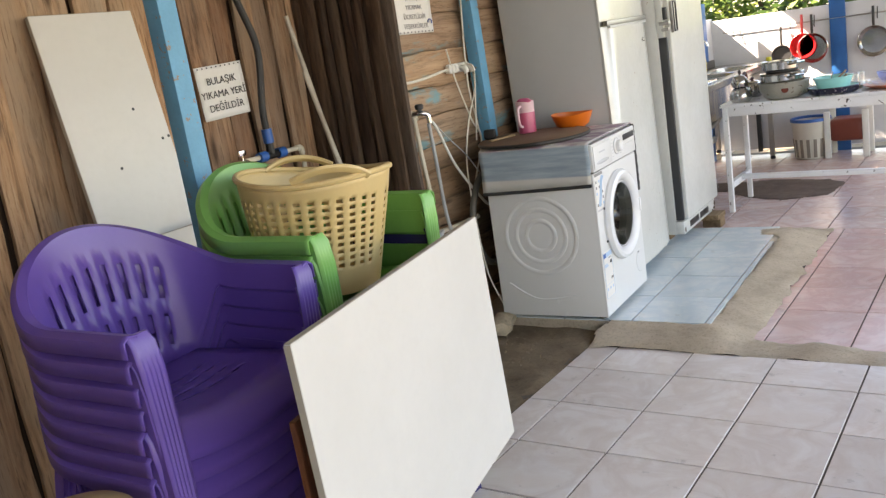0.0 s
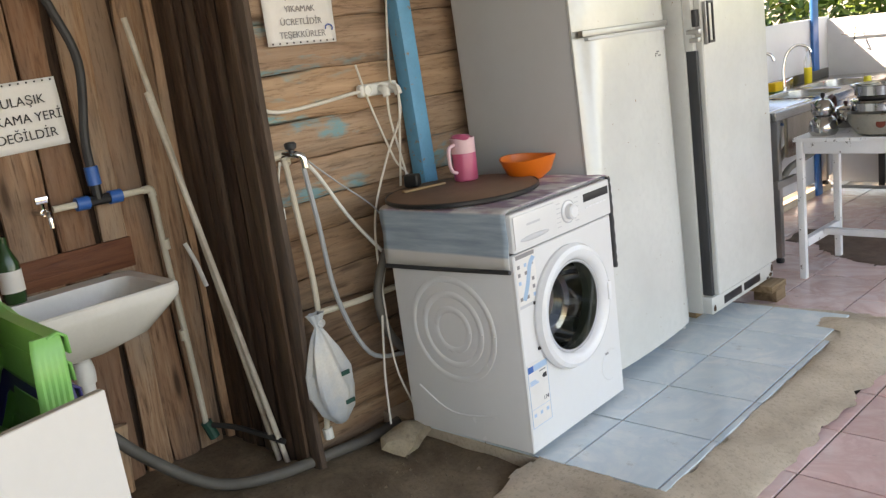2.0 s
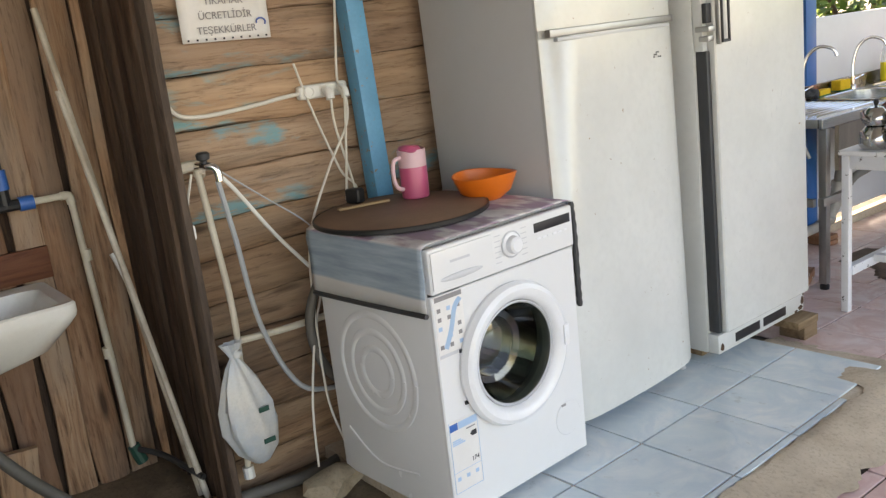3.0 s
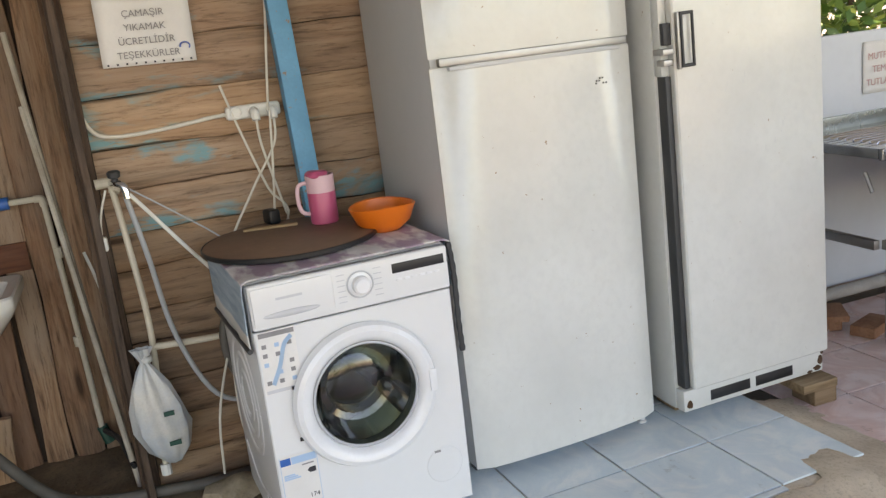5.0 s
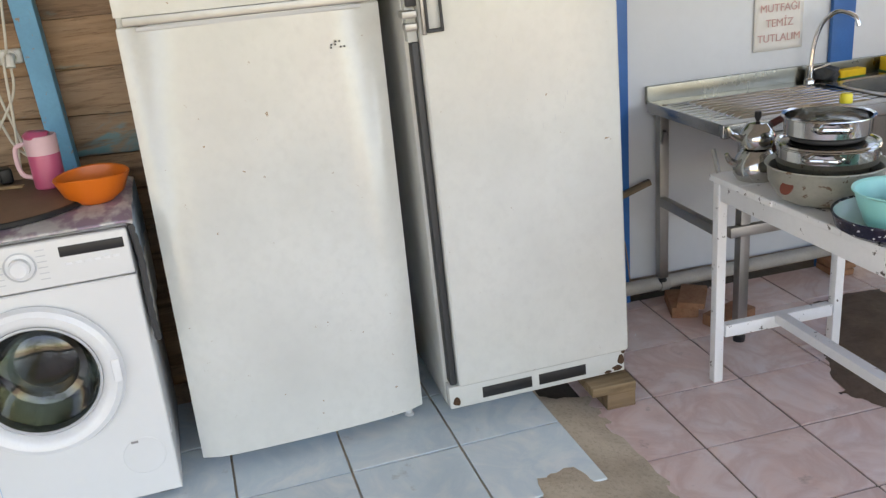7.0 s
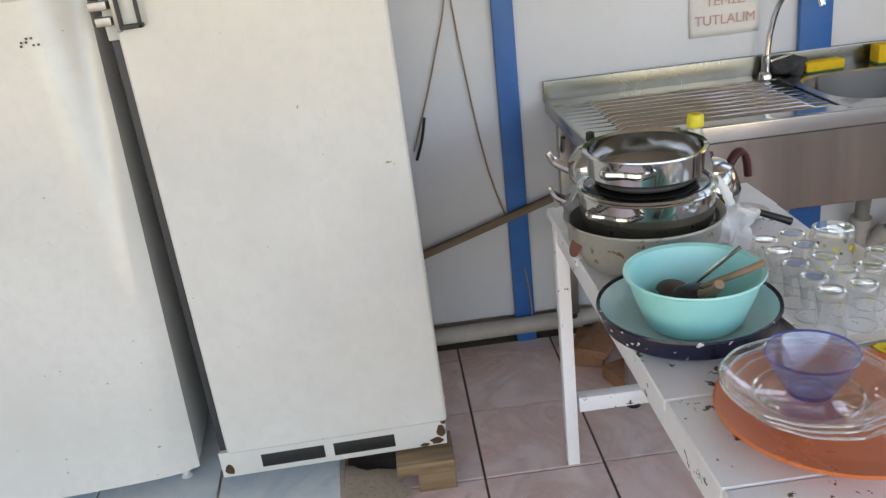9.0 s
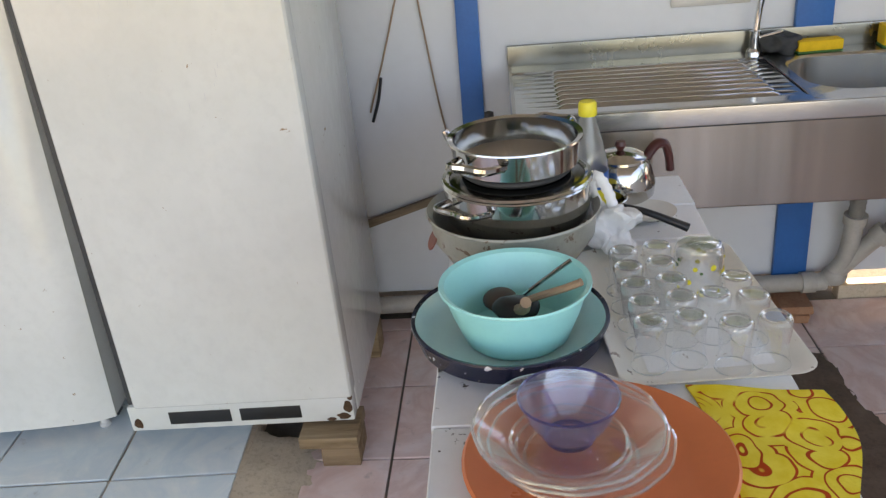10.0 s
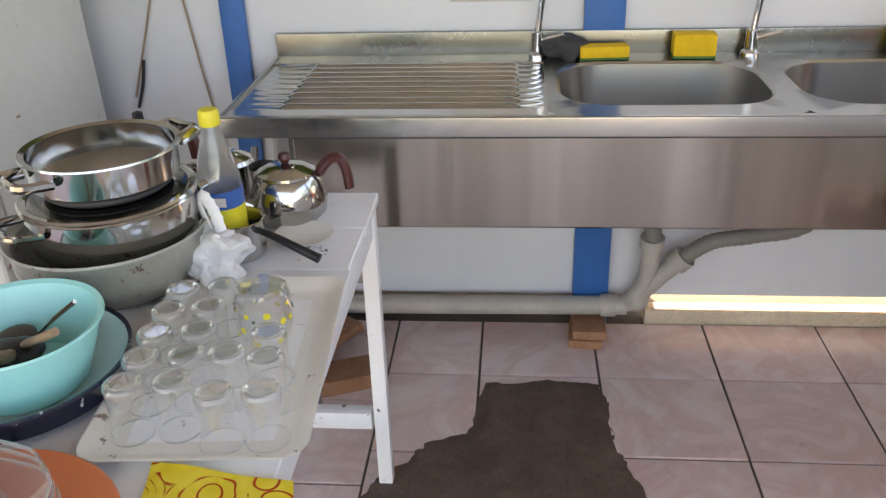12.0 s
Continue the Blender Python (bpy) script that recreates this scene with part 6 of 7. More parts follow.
# ---- white table ----
TX0, TX1, TY0, TY1, TZ = -1.575, -0.18, 5.8, 6.325, 0.76
tb = thing("work_table", (0, 0, 0), "white painted wooden table with chipped paint", "table")
x, k = TX0, 0
for w in (0.175, 0.17, 0.3, 0.29, 0.22, 0.232):
    j = rnd.uniform(-0.006, 0.006)
    bd = box((x + 0.001, TY0 + j, TZ - 0.022), (x + w - 0.001, TY1 + j, TZ - rnd.uniform(0, 0.0015)), 0.0025, 1)
    for v in bd.verts:
        v.co.y += 0.003 * noise.noise(v.co * 30)
    part("top_board", bd, M["table_paint"], tb)
    x, k = x + w, k + 1
for y0, y1 in ((TY0 + 0.012, TY0 + 0.034), (TY1 - 0.034, TY1 - 0.012)):
    part("apron", box((TX0 + 0.05, y0, TZ - 0.085), (TX1 - 0.05, y1, TZ - 0.023), 0.003), M["table_paint"], tb)
for lx in (TX0 + 0.03, TX1 - 0.05):
    for ly in (TY0 + 0.025, TY1 - 0.025):
        part("leg", box((lx - 0.017, ly - 0.017, 0.0), (lx + 0.017, ly + 0.017, TZ - 0.023), 0.003), M["table_paint"], tb)
for lx in (TX0 + 0.03, TX1 - 0.05):
    part("cross_rail", box((lx - 0.018, TY0 + 0.048, 0.17), (lx + 0.018, TY1 - 0.048, 0.215), 0.003), M["table_paint"], tb)
part("stretcher", box((TX0 + 0.05, 6.04, 0.19), (TX1 - 0.07, 6.08, 0.225), 0.003), M["table_paint"], tb)
part("support_rail", box((TX0 + 0.01, TY0 + 0.05, TZ - 0.06), (TX0 + 0.05, TY1 - 0.05, TZ - 0.023), 0.003), M["table_paint"], tb)


def shell(profile, t):
    """Close an outer profile into a thin wall of thickness t."""
    inner = [(max(r - t, 0.0), z + (t if i == 0 else 0)) for i, (r, z) in enumerate(profile)]
    return profile + inner[::-1]


def loop_handle(th, r, z, ang, w=0.05, out=0.045, mat=None, rad=0.006):
    c, s = math.cos(ang), math.sin(ang)
    pts = [(r * c - w * s * e, r * s + w * c * e, z) if abs(e) == 1 else ((r + out) * c - w * s * e, (r + out) * s + w * c * e, z + 0.006) for e in (-1, -0.75, 0, 0.75, 1)]
    return part("handle", tube(pts, rad, 8, 6, flat=1.4), mat or M["polished"], th)


PX, PY = -1.185, 5.94
wb = thing("enamel_basin", (PX + 0.01, PY - 0.01, TZ + 0.001), "worn cream enamel washing-up basin with brown stains", "basin")
part("bowl", lathe([(0, 0), (0.1, 0), (0.125, 0.012), (0.155, 0.06), (0.158, 0.098), (0.166, 0.108), (0.164, 0.112), (0.153, 0.1), (0.15, 0.062), (0.12, 0.018), (0, 0.008)], 56), M["aluminium"], wb)
part("stain", lathe([(0, 0.002), (0.02, 0.002), (0.022, 0)], 20), M["brown_p"], wb, "brown rust spot").matrix_local = pose(0.04, -0.153, 0.065, 62, 0, 15)
pt = thing("lidded_pot", (PX, PY, TZ + 0.065), "wide stainless pot with a lid inside a basin", "pot")
part("body", lathe([(0, 0), (0.1, 0), (0.122, 0.01), (0.134, 0.028), (0.138, 0.05), (0.138, 0.094), (0.142, 0.097), (0.14, 0.1), (0.134, 0.097), (0, 0.09)], 56), M["polished"], pt)
part("lid_rim", lathe([(0.141, 0.1), (0.143, 0.103), (0.14, 0.107), (0.133, 0.108), (0.128, 0.105), (0.128, 0.101)], 56), M["polished"], pt)
part("lid", lathe([(0.1285, 0.103), (0.12, 0.106), (0.09, 0.109), (0.05, 0.11), (0, 0.11)], 56), M["dark_lid"], pt, "dark domed lid")
loop_handle(pt, 0.132, 0.08, radians(-42))
loop_handle(pt, 0.132, 0.08, radians(138))
pn = thing("steel_saucepan", (PX - 0.005, PY + 0.0, TZ + 0.1755), "open stainless steel casserole stacked on a pot lid", "pot")
part("base", lathe([(0, 0), (0.098, 0), (0.105, 0.006), (0.105, 0.012)], 56), M["gasket"], pn, "dark heat-stained base")
part("body", lathe([(0.105, 0.0125), (0.117, 0.02), (0.119, 0.064), (0.127, 0.068), (0.126, 0.071), (0.116, 0.068), (0.114, 0.024), (0.1, 0.018), (0, 0.018)], 56), M["polished"], pn)
loop_handle(pn, 0.117, 0.05, radians(-32), 0.045, 0.045, rad=0.008)
loop_handle(pn, 0.117, 0.05, radians(148), 0.045, 0.045, rad=0.008)

tt = thing("double_teapot", (-1.45, 5.89, TZ + 0.001), "stacked steel double teapot with dark handles", "teapot")
part("lower_pot", lathe([(0, 0), (0.058, 0), (0.07, 0.018), (0.072, 0.045), (0.062, 0.075), (0.05, 0.09), (0.045, 0.096), (0, 0.096)], 36), M["polished"], tt)
part("upper_pot", lathe([(0.036, 0.0965), (0.05, 0.104), (0.058, 0.122), (0.056, 0.145), (0.045, 0.163), (0.04, 0.168), (0.03, 0.18), (0, 0.186)], 36), M["polished"], tt)
part("knob", lathe([(0, 0.186), (0.006, 0.186), (0.011, 0.198), (0.01, 0.214), (0, 0.218)], 16), M["black"], tt)
for z, a in ((0.055, 82), (0.14, 82)):
    c, s = math.cos(radians(a)), math.sin(radians(a))
    part("handle", tube([(0.045 * c, 0.045 * s, z + 0.03), (0.085 * c, 0.085 * s, z + 0.045), (0.105 * c, 0.105 * s, z + 0.03), (0.112 * c, 0.112 * s, z - 0.01)], 0.012, 8, 5), M["bakelite"], tt)
    part("spout", tube([(-0.05 * c, -0.05 * s, z - 0.01), (-0.085 * c, -0.085 * s, z + 0.01), (-0.1 * c, -0.1 * s, z + 0.035)], (0.014, 0.007), 10, 5), M["polished"], tt)

tk = thing("steel_teapot", (-1.44, 6.168, TZ + 0.001), "shiny steel teapot with dark red handle and knob", "teapot")
part("body", lathe([(0, 0), (0.055, 0), (0.072, 0.018), (0.076, 0.045), (0.064, 0.085), (0.056, 0.095), (0, 0.096)], 40), M["polished"], tk)
part("lid", lathe([(0.058, 0.0955), (0.057, 0.101), (0.035, 0.112), (0, 0.116)], 40), M["polished"], tk)
part("knob", lathe([(0, 0.116), (0.007, 0.116), (0.013, 0.127), (0.01, 0.136), (0, 0.138)], 18), M["bakelite"], tk)
part("spout", tube([(0.03, -0.055, 0.035), (0.05, -0.085, 0.055), (0.06, -0.11, 0.09)], (0.018, 0.009), 12, 5), M["polished"], tk)
part("handle", tube([(-0.02, 0.058, 0.088), (-0.03, 0.08, 0.112), (-0.036, 0.1, 0.112), (-0.038, 0.11, 0.085), (-0.038, 0.114, 0.05)], 0.012, 10, 5, flat=0.8), M["bakelite"], tk, "dark red bakelite handle")
cp = thing("coffee_pot", (-1.49, 6.04, TZ + 0.001), "small steel coffee pot with black handle behind the bottle", "pot")
part("body", lathe([(0, 0), (0.043, 0), (0.048, 0.008), (0.046, 0.09), (0.05, 0.1), (0.046, 0.108), (0.02, 0.12), (0, 0.122)], 36), M["polished"], cp)
part("knob", lathe([(0, 0.122), (0.006, 0.122), (0.01, 0.13), (0, 0.134)], 16), M["polished"], cp)
part("handle", tube([(0.0, 0.045, 0.085), (0.0, 0.07, 0.095), (0.0, 0.1, 0.09)], 0.009, 8, 5), M["black"], cp, "black plastic handle")

bo = thing("vinegar_bottle", (-1.3, 6.085, TZ + 0.001), "clear plastic bottle with yellow cap and printed label", "bottle")
part("body", lathe([(0, 0.002), (0.036, 0), (0.04, 0.008), (0.04, 0.13), (0.038, 0.15), (0.034, 0.165), (0.03, 0.185), (0.018, 0.225), (0.0145, 0.24), (0, 0.242)], 36), M["bottle"], bo)
part("label", lathe([(0.0406, 0.045), (0.0406, 0.095)], 36), M["yellow_dot"], bo, "yellow label")
part("label_band", lathe([(0.0407, 0.0955), (0.0407, 0.128)], 36), M["fit_blue"], bo, "dark blue label band")
part("label_mark", box((0.0395, -0.012, 0.103), (0.0418, 0.022, 0.119)), M["paper"], bo)
part("label_spot", box((0.0395, 0.0, 0.055), (0.0418, 0.018, 0.068), 0.001), M["red_p"], bo)
for k in range(3):
    part("label_line", box((0.037, -0.02, 0.064 + 0.009 * k), (0.0402, -0.004, 0.0665 + 0.009 * k)), M["ink_red"], bo)
part("cap", lathe([(0, 0), (0.0175, 0), (0.0185, 0.003), (0.0178, 0.024), (0.015, 0.028), (0, 0.028)], 24, at=(0, 0, 0.24)), M["yellow_dot"], bo, "yellow screw cap")

sm = thing("small_saucepan", (-1.285, 6.112, TZ + 0.001), "small aluminium milk pan with black handle", "pan")
part("body", lathe([(0, 0), (0.043, 0), (0.048, 0.006), (0.048, 0.068), (0.051, 0.071), (0.048, 0.072), (0.044, 0.068), (0.043, 0.008), (0, 0.006)], 36), M["polished"], sm)
part("handle", tube([(0.018, 0.044, 0.055), (0.036, 0.08, 0.05), (0.055, 0.13, 0.034), (0.062, 0.16, 0.022)], (0.006, 0.009), 10, 5), M["black"], sm, "black plastic handle")
cb = thing("crumpled_bag", (-1.175, 6.112, TZ + 0.001), "crumpled thin white plastic bag with loop handles on the table", "bag")
fb = ball(0.05, (0, 0, 0.05), (0.85, 0.95, 1.0), 0.7, 5, seed=5)
for v in fb.verts:
    v.co += 0.014 * noise.noise_vector(v.co * 30) + 0.006 * noise.noise_vector(v.co * 80)
    v.co.z = max(v.co.z, 0.001)
part("sack", fb, M["bag_film"], cb)
for pts in ([(-0.01, -0.03, 0.07), (-0.02, -0.055, 0.105), (-0.015, -0.075, 0.1), (-0.005, -0.07, 0.075), (0.0, -0.04, 0.055)], [(-0.02, -0.01, 0.08), (-0.03, -0.03, 0.13), (-0.025, -0.02, 0.15), (-0.015, 0.0, 0.12), (-0.005, 0.01, 0.08)]):
    part("loop_handle", tube(pts, 0.009, 8, 6, flat=0.35, ribs=0.25), M["bag_film"], cb)
solid("saucer", lathe([(0, 0), (0.03, 0), (0.055, 0.012), (0.057, 0.015), (0.053, 0.015), (0.03, 0.005), (0, 0.004)], 36), M["ceramic"], (-1.34, 6.215, TZ + 0.001), "small white saucer on the table", "saucer")

# bowl of utensils on an enamel tray
et = thing("enamel_tray", (-0.867, 5.915, TZ + 0.001), "round mint enamel tray with speckled navy rim", "tray")
part("inside", lathe([(0, 0.006), (0.118, 0.007), (0.14, 0.02), (0.153, 0.046)], 56), M["enamel_mint"], et)
part("outside", lathe([(0, 0), (0.13, 0), (0.148, 0.012), (0.156, 0.038), (0.16, 0.046), (0.159, 0.05), (0.1535, 0.0485)], 56), M["enamel_navy"], et)
tq = thing("turquoise_bowl", (-0.868, 5.926, TZ + 0.009), "turquoise plastic bowl holding kitchen utensils", "bowl")
part("bowl", lathe([(0, 0), (0.078, 0), (0.086, 0.008), (0.104, 0.055), (0.115, 0.091), (0.122, 0.096), (0.121, 0.1), (0.113, 0.096), (0.1, 0.055), (0.082, 0.012), (0, 0.006)], 56), M["turq"], tq)
for pts, r, mat, lab in (
    ([(-0.03, -0.02, 0.03), (0.02, 0.03, 0.075), (0.05, 0.075, 0.105), (0.06, 0.1, 0.12)], 0.006, "spoon_handle", "wooden spoon with dark bowl"),
    ([(-0.04, -0.01, 0.03), (-0.02, 0.04, 0.08), (-0.015, 0.09, 0.12)], 0.0035, "polished", "steel fork in the turquoise bowl")):
    u = thing("kitchen_spoon" if mat != "polished" else "fork", (-0.868, 5.926, TZ + 0.012), lab, "utensil", "utensils in the bowl")
    part("handle", tube(pts, r, 8, 5), M[mat], u)
    if mat != "polished":
        part("bowl", ball(0.036, (-0.035, -0.025, 0.045), (1, 0.8, 0.35), 0, 3), M["spoon_wood"], u)
    else:
        for d in (-0.008, -0.003, 0.003, 0.008):
            part("tine", tube([(-0.04 + d, -0.01, 0.03), (-0.05 + d, -0.04, 0.02)], 0.0014, 6, 1), M["polished"], u)
u = thing("black_ladle", (-0.868, 5.926, TZ + 0.012), "dark ladle head in the turquoise bowl", "utensil", "utensils in the bowl")
part("head", ball(0.034, (0.005, 0.0, 0.05), (0.9, 1.1, 0.5), 0.2, 3), M["black"], u)
part("handle", tube([(0.01, 0.0, 0.05), (0.055, 0.012, 0.075), (0.08, 0.015, 0.1)], 0.009, 8, 4), M["spoon_handle"], u)

# plates
def plate(name, at, r, h, mat, label, cat, flat=0.6, seg=56, bump=0.0):
    """A plate; scalloped ones are a single wall of glass."""
    b = lathe([(0, 0), (r * flat, 0), (r * (flat + 0.1), h * 0.25), (r, h), (r * 1.012, h + 0.0015), (r * 0.99, h + 0.0045), (r * (flat + 0.06), h * 0.25 + 0.004), (r * flat * 0.95, 0.005), (0, 0.005)][: 6 if bump else 9], seg)
    if bump:
        for v in b.verts:
            a, rr = math.atan2(v.co.y, v.co.x), math.hypot(v.co.x, v.co.y)
            if rr > r * 0.8:
                k = 1 + bump * math.cos(12 * a)
                v.co.x, v.co.y = v.co.x * k, v.co.y * k
    ob = solid(name, b, mat, at, label, cat)
    if bump:
        rim = []
        for k in range(97):
            a = 2 * math.pi * k / 96
            q = r * 1.006 * (1 + bump * math.cos(12 * a))
            rim.append((q * math.cos(a), q * math.sin(a), h + 0.002))
        part("rim", tube(rim, 0.0022, 6, 0), M["glass_rim"], ob, "thick clear rim")
        part("foot_ring", lathe([(r * flat, 0.0), (r * flat + 0.002, 0.001), (r * flat, 0.003), (r * flat - 0.003, 0.001)], 64), M["glass_rim"], ob)
    return ob


plate("serving_plate", (-0.535, 6.02, TZ + 0.001), 0.172, 0.022, M["orange_plate"], "large terracotta orange plate", "plate", 0.66)
plate("glass_plate", (-0.555, 6.0, TZ + 0.012), 0.118, 0.022, M["glass_plate"], "clear scalloped glass plate", "plate", 0.62, 120, 0.007)
plate("glass_plate", (-0.56, 5.99, TZ + 0.022), 0.12, 0.022, M["glass_plate"], "clear scalloped glass plate", "plate", 0.62, 120, 0.007)
plate("glass_plate", (-0.562, 5.985, TZ + 0.032), 0.122, 0.022, M["glass_plate"], "clear scalloped glass plate", "plate", 0.62, 120, 0.007)
gb = solid("glass_bowl", lathe([(0, 0.003), (0.03, 0.003), (0.036, 0.008), (0.053, 0.034), (0.0645, 0.064), (0.063, 0.064), (0.0515, 0.035), (0.034, 0.01), (0, 0.006)], 64), M["glass_blue"], (-0.558, 5.986, TZ + 0.038), "small blue tinted glass bowl on glass plates", "bowl")
part("rim", lathe([(0.0628, 0.063), (0.0652, 0.063), (0.0656, 0.065), (0.064, 0.0665), (0.0625, 0.065), (0.0628, 0.063)], 64), M["glass_rim_blue"], gb, "deep blue rim")
part("foot_ring", lathe([(0.028, 0.0), (0.032, 0.0), (0.033, 0.004), (0.03, 0.006), (0.027, 0.004), (0.028, 0.0)], 48), M["glass_rim_blue"], gb)

# tray of glasses
tr = thing("serving_tray", (-0.93, 6.2, TZ + 0.001), "cream melamine tray with worn brown pattern", "tray", rz=4)
R = lambda w, h, z, r: [(p[0], p[1], z) for p in rounded(w, h, r, 5)]
part("tray", bowl_rings([R(0.4, 0.23, 0.001, 0.03), R(0.42, 0.25, 0.006, 0.03), R(0.455, 0.285, 0.017, 0.035), R(0.46, 0.29, 0.02, 0.035), R(0.452, 0.282, 0.02, 0.035), R(0.415, 0.245, 0.008, 0.03), R(0.39, 0.22, 0.005, 0.03)]), M["tray"], tr)
part("inset", bowl_rings([R(0.355, 0.19, 0.0052, 0.004), R(0.353, 0.188, 0.0058, 0.004)]), M["tray_inset"], tr, "white printed centre of the tray")


def tumbler(at, label="clear glass tumbler turned upside down on a tray", r=0.0248, h=0.082):
    """A waisted glass standing on its mouth: one wall, with a ringed foot on top."""
    outer = [(1.12, 0.0), (1.15, 0.012), (1.13, 0.03), (1.0, 0.2), (0.93, 0.38), (0.95, 0.6), (1.02, 0.8), (1.03, 0.9), (0.98, 0.955), (0.88, 0.99), (0.78, 1.0), (0.7, 0.99), (0.62, 0.97), (0.0, 0.965)]
    b = lathe([(r * a, h * c) for a, c in outer], 40)
    g = solid("drinking_glass", b, M["glass"], at, label, "glass", "glasses on the tray", rz=rnd.uniform(0, 60))
    part("mouth_edge", lathe([(r * 1.07, 0.0), (r * 1.15, 0.0), (r * 1.155, 0.0012), (r * 1.11, 0.0024), (r * 1.07, 0.0012), (r * 1.07, 0.0)], 40), M["glass_rim"], g)
    part("foot", lathe([(r * 0.66, h * 0.975), (r * 0.78, h * 1.002), (r * 0.9, h * 0.985), (r * 0.84, h * 0.97), (r * 0.7, h * 0.962), (r * 0.66, h * 0.975)], 40), M["glass_rim"], g, "thick glass foot ring")
    return g


first = tumbler((-0.765, 6.122, TZ + 0.0065))
for gx, gy in ((-0.775, 6.182), (-0.752, 6.243), (-0.76, 6.3), (-0.825, 6.122), (-0.835, 6.18), (-0.84, 6.232), (-0.83, 6.287), (-0.885, 6.118), (-0.895, 6.176), (-0.89, 6.276), (-0.945, 6.115), (-0.957, 6.17), (-1.005, 6.115), (-1.018, 6.174)):
    copy_thing(first, pose(gx, gy, TZ + 0.0065, 0, 0, rnd.uniform(0, 90)))
mg = thing("printed_glass", (-0.99, 6.24, TZ + 0.0065), "wide glass with yellow and green printed flowers", "glass")
part("glass", lathe([(0.037, 0), (0.038, 0.002), (0.041, 0.03), (0.041, 0.08), (0.037, 0.093), (0.03, 0.095), (0, 0.09), (0, 0.08), (0.03, 0.083), (0.038, 0.078), (0.038, 0.03), (0.035, 0.0), (0.037, 0)], 40), M["glass"], mg)
for k in range(26):
    a, z = rnd.uniform(0, 6.28), rnd.uniform(0.015, 0.082)
    p = part("flower_print", lathe([(0, 0.0012), (rnd.uniform(0.003, 0.006), 0.001), (0.0005, -0.001)], 8), M["yellow_dot"] if k % 3 else M["green_dot"], mg)
    p.matrix_local = pose(0.0415 * math.cos(a), 0.0415 * math.sin(a), z, 0, 90, math.degrees(a))

# yellow cloth
def kitchen_cloth():
    b = bmesh.new()
    n = 24
    vs = []
    for i in range(n + 1):
        for j in range(n + 1):
            u, v = i / n, j / n
            x = -0.715 + 0.3 * u + 0.03 * v
            y = 6.165 + 0.185 * v + 0.02 * math.sin(u * 5) - 0.03 * u
            vs.append(b.verts.new((x, y, TZ + 0.0045 + 0.004 * (noise.noise(Vector((x * 16, y * 16, 2))) + 0.3) * min(1, 4 * v))))
    for i in range(n):
        for j in range(n):
            b.faces.new([vs[q] for q in (i * (n + 1) + j, (i + 1) * (n + 1) + j, (i + 1) * (n + 1) + j + 1, i * (n + 1) + j + 1)])
    ret = bmesh.ops.extrude_face_region(b, geom=b.faces[:])
    for v in [v for v in ret["geom"] if isinstance(v, bmesh.types.BMVert)]:
        v.co.z -= 0.003
    return b


solid("kitchen_cloth", kitchen_cloth(), M["cloth_yellow"], (0, 0, 0), "yellow cloth with brown swirl print on the table", "cloth")

# ---- far end ----
bu = thing("striped_bucket", (-1.42, 7.86, 0.0), "cream bucket with dark stripes and blue rim", "bucket")
part("body", lathe([(0, 0), (0.12, 0), (0.135, 0.01), (0.16, 0.33), (0.155, 0.33), (0.13, 0.014), (0, 0.01)], 40), M["bucket"], bu)
for k in range(16):
    a = 2 * math.pi * k / 16
    p = part("stripe", box((0.0, -0.014, 0.02), (0.004, 0.014, 0.18), 0.001), M["bucket_stripe"], bu)
    p.matrix_local = pose(0.1355 * math.cos(a), 0.1355 * math.sin(a), 0, 0, 4.2, math.degrees(a))
part("rim", lathe([(0.158, 0.325), (0.168, 0.33), (0.168, 0.35), (0.16, 0.355), (0.15, 0.35)], 40), M["fit_blue"], bu, "blue rim")
ch = thing("brown_chair", (-1.12, 7.9, 0.0), "brown plastic chair with white legs", "chair")
part("seat", box((-0.14, -0.14, 0.14), (0.14, 0.14, 0.33), 0.05, 4), M["brown_p"], ch)
for sx in (-1, 1):
    for sy in (-1, 1):
        part("leg", box((sx * 0.15 - 0.025, sy * 0.13 - 0.02, 0), (sx * 0.15 + 0.025, sy * 0.13 + 0.02, 0.4), 0.008), M["white_plastic"], ch)
pans = thing("pan_rail", (-1.5, 8.12, 1.16), "dark rail with hooks on the far wall", "rail")
part("rail", tube([(-0.7, 0.02, 0.0), (1.2, 0.02, 0.0)], 0.006, 8, 1), M["galv"], pans)
for hx in (-0.6, -0.1, 0.1, 0.6, 0.9):
    part("hook", tube([(hx, 0.015, 0.05), (hx, 0.0, 0.0), (hx, -0.012, -0.03), (hx, 0.0, -0.045)], 0.005, 6, 4), M["gasket"], pans)


def hung_pan(x, z, r, mat, label, hl=0.16):
    p = thing("frying_pan", (x, 8.105, z), label, "pan", "pans hanging on the wall")
    b = lathe([(0, 0.0), (r * 0.8, 0.0), (r, 0.04), (r * 0.97, 0.042), (r * 0.78, 0.005), (0, 0.005)], 40)
    part("body", b, mat, p).matrix_local = pose(0, 0.03, 0, 90, 0, 0)
    part("handle", tube([(0, 0.01, r * 0.9), (0, -0.005, r + 0.03), (0, 0.005, r + hl)], 0.011, 8, 3), M["black"] if mat != M["red_p"] else M["red_p"], p)
    return p


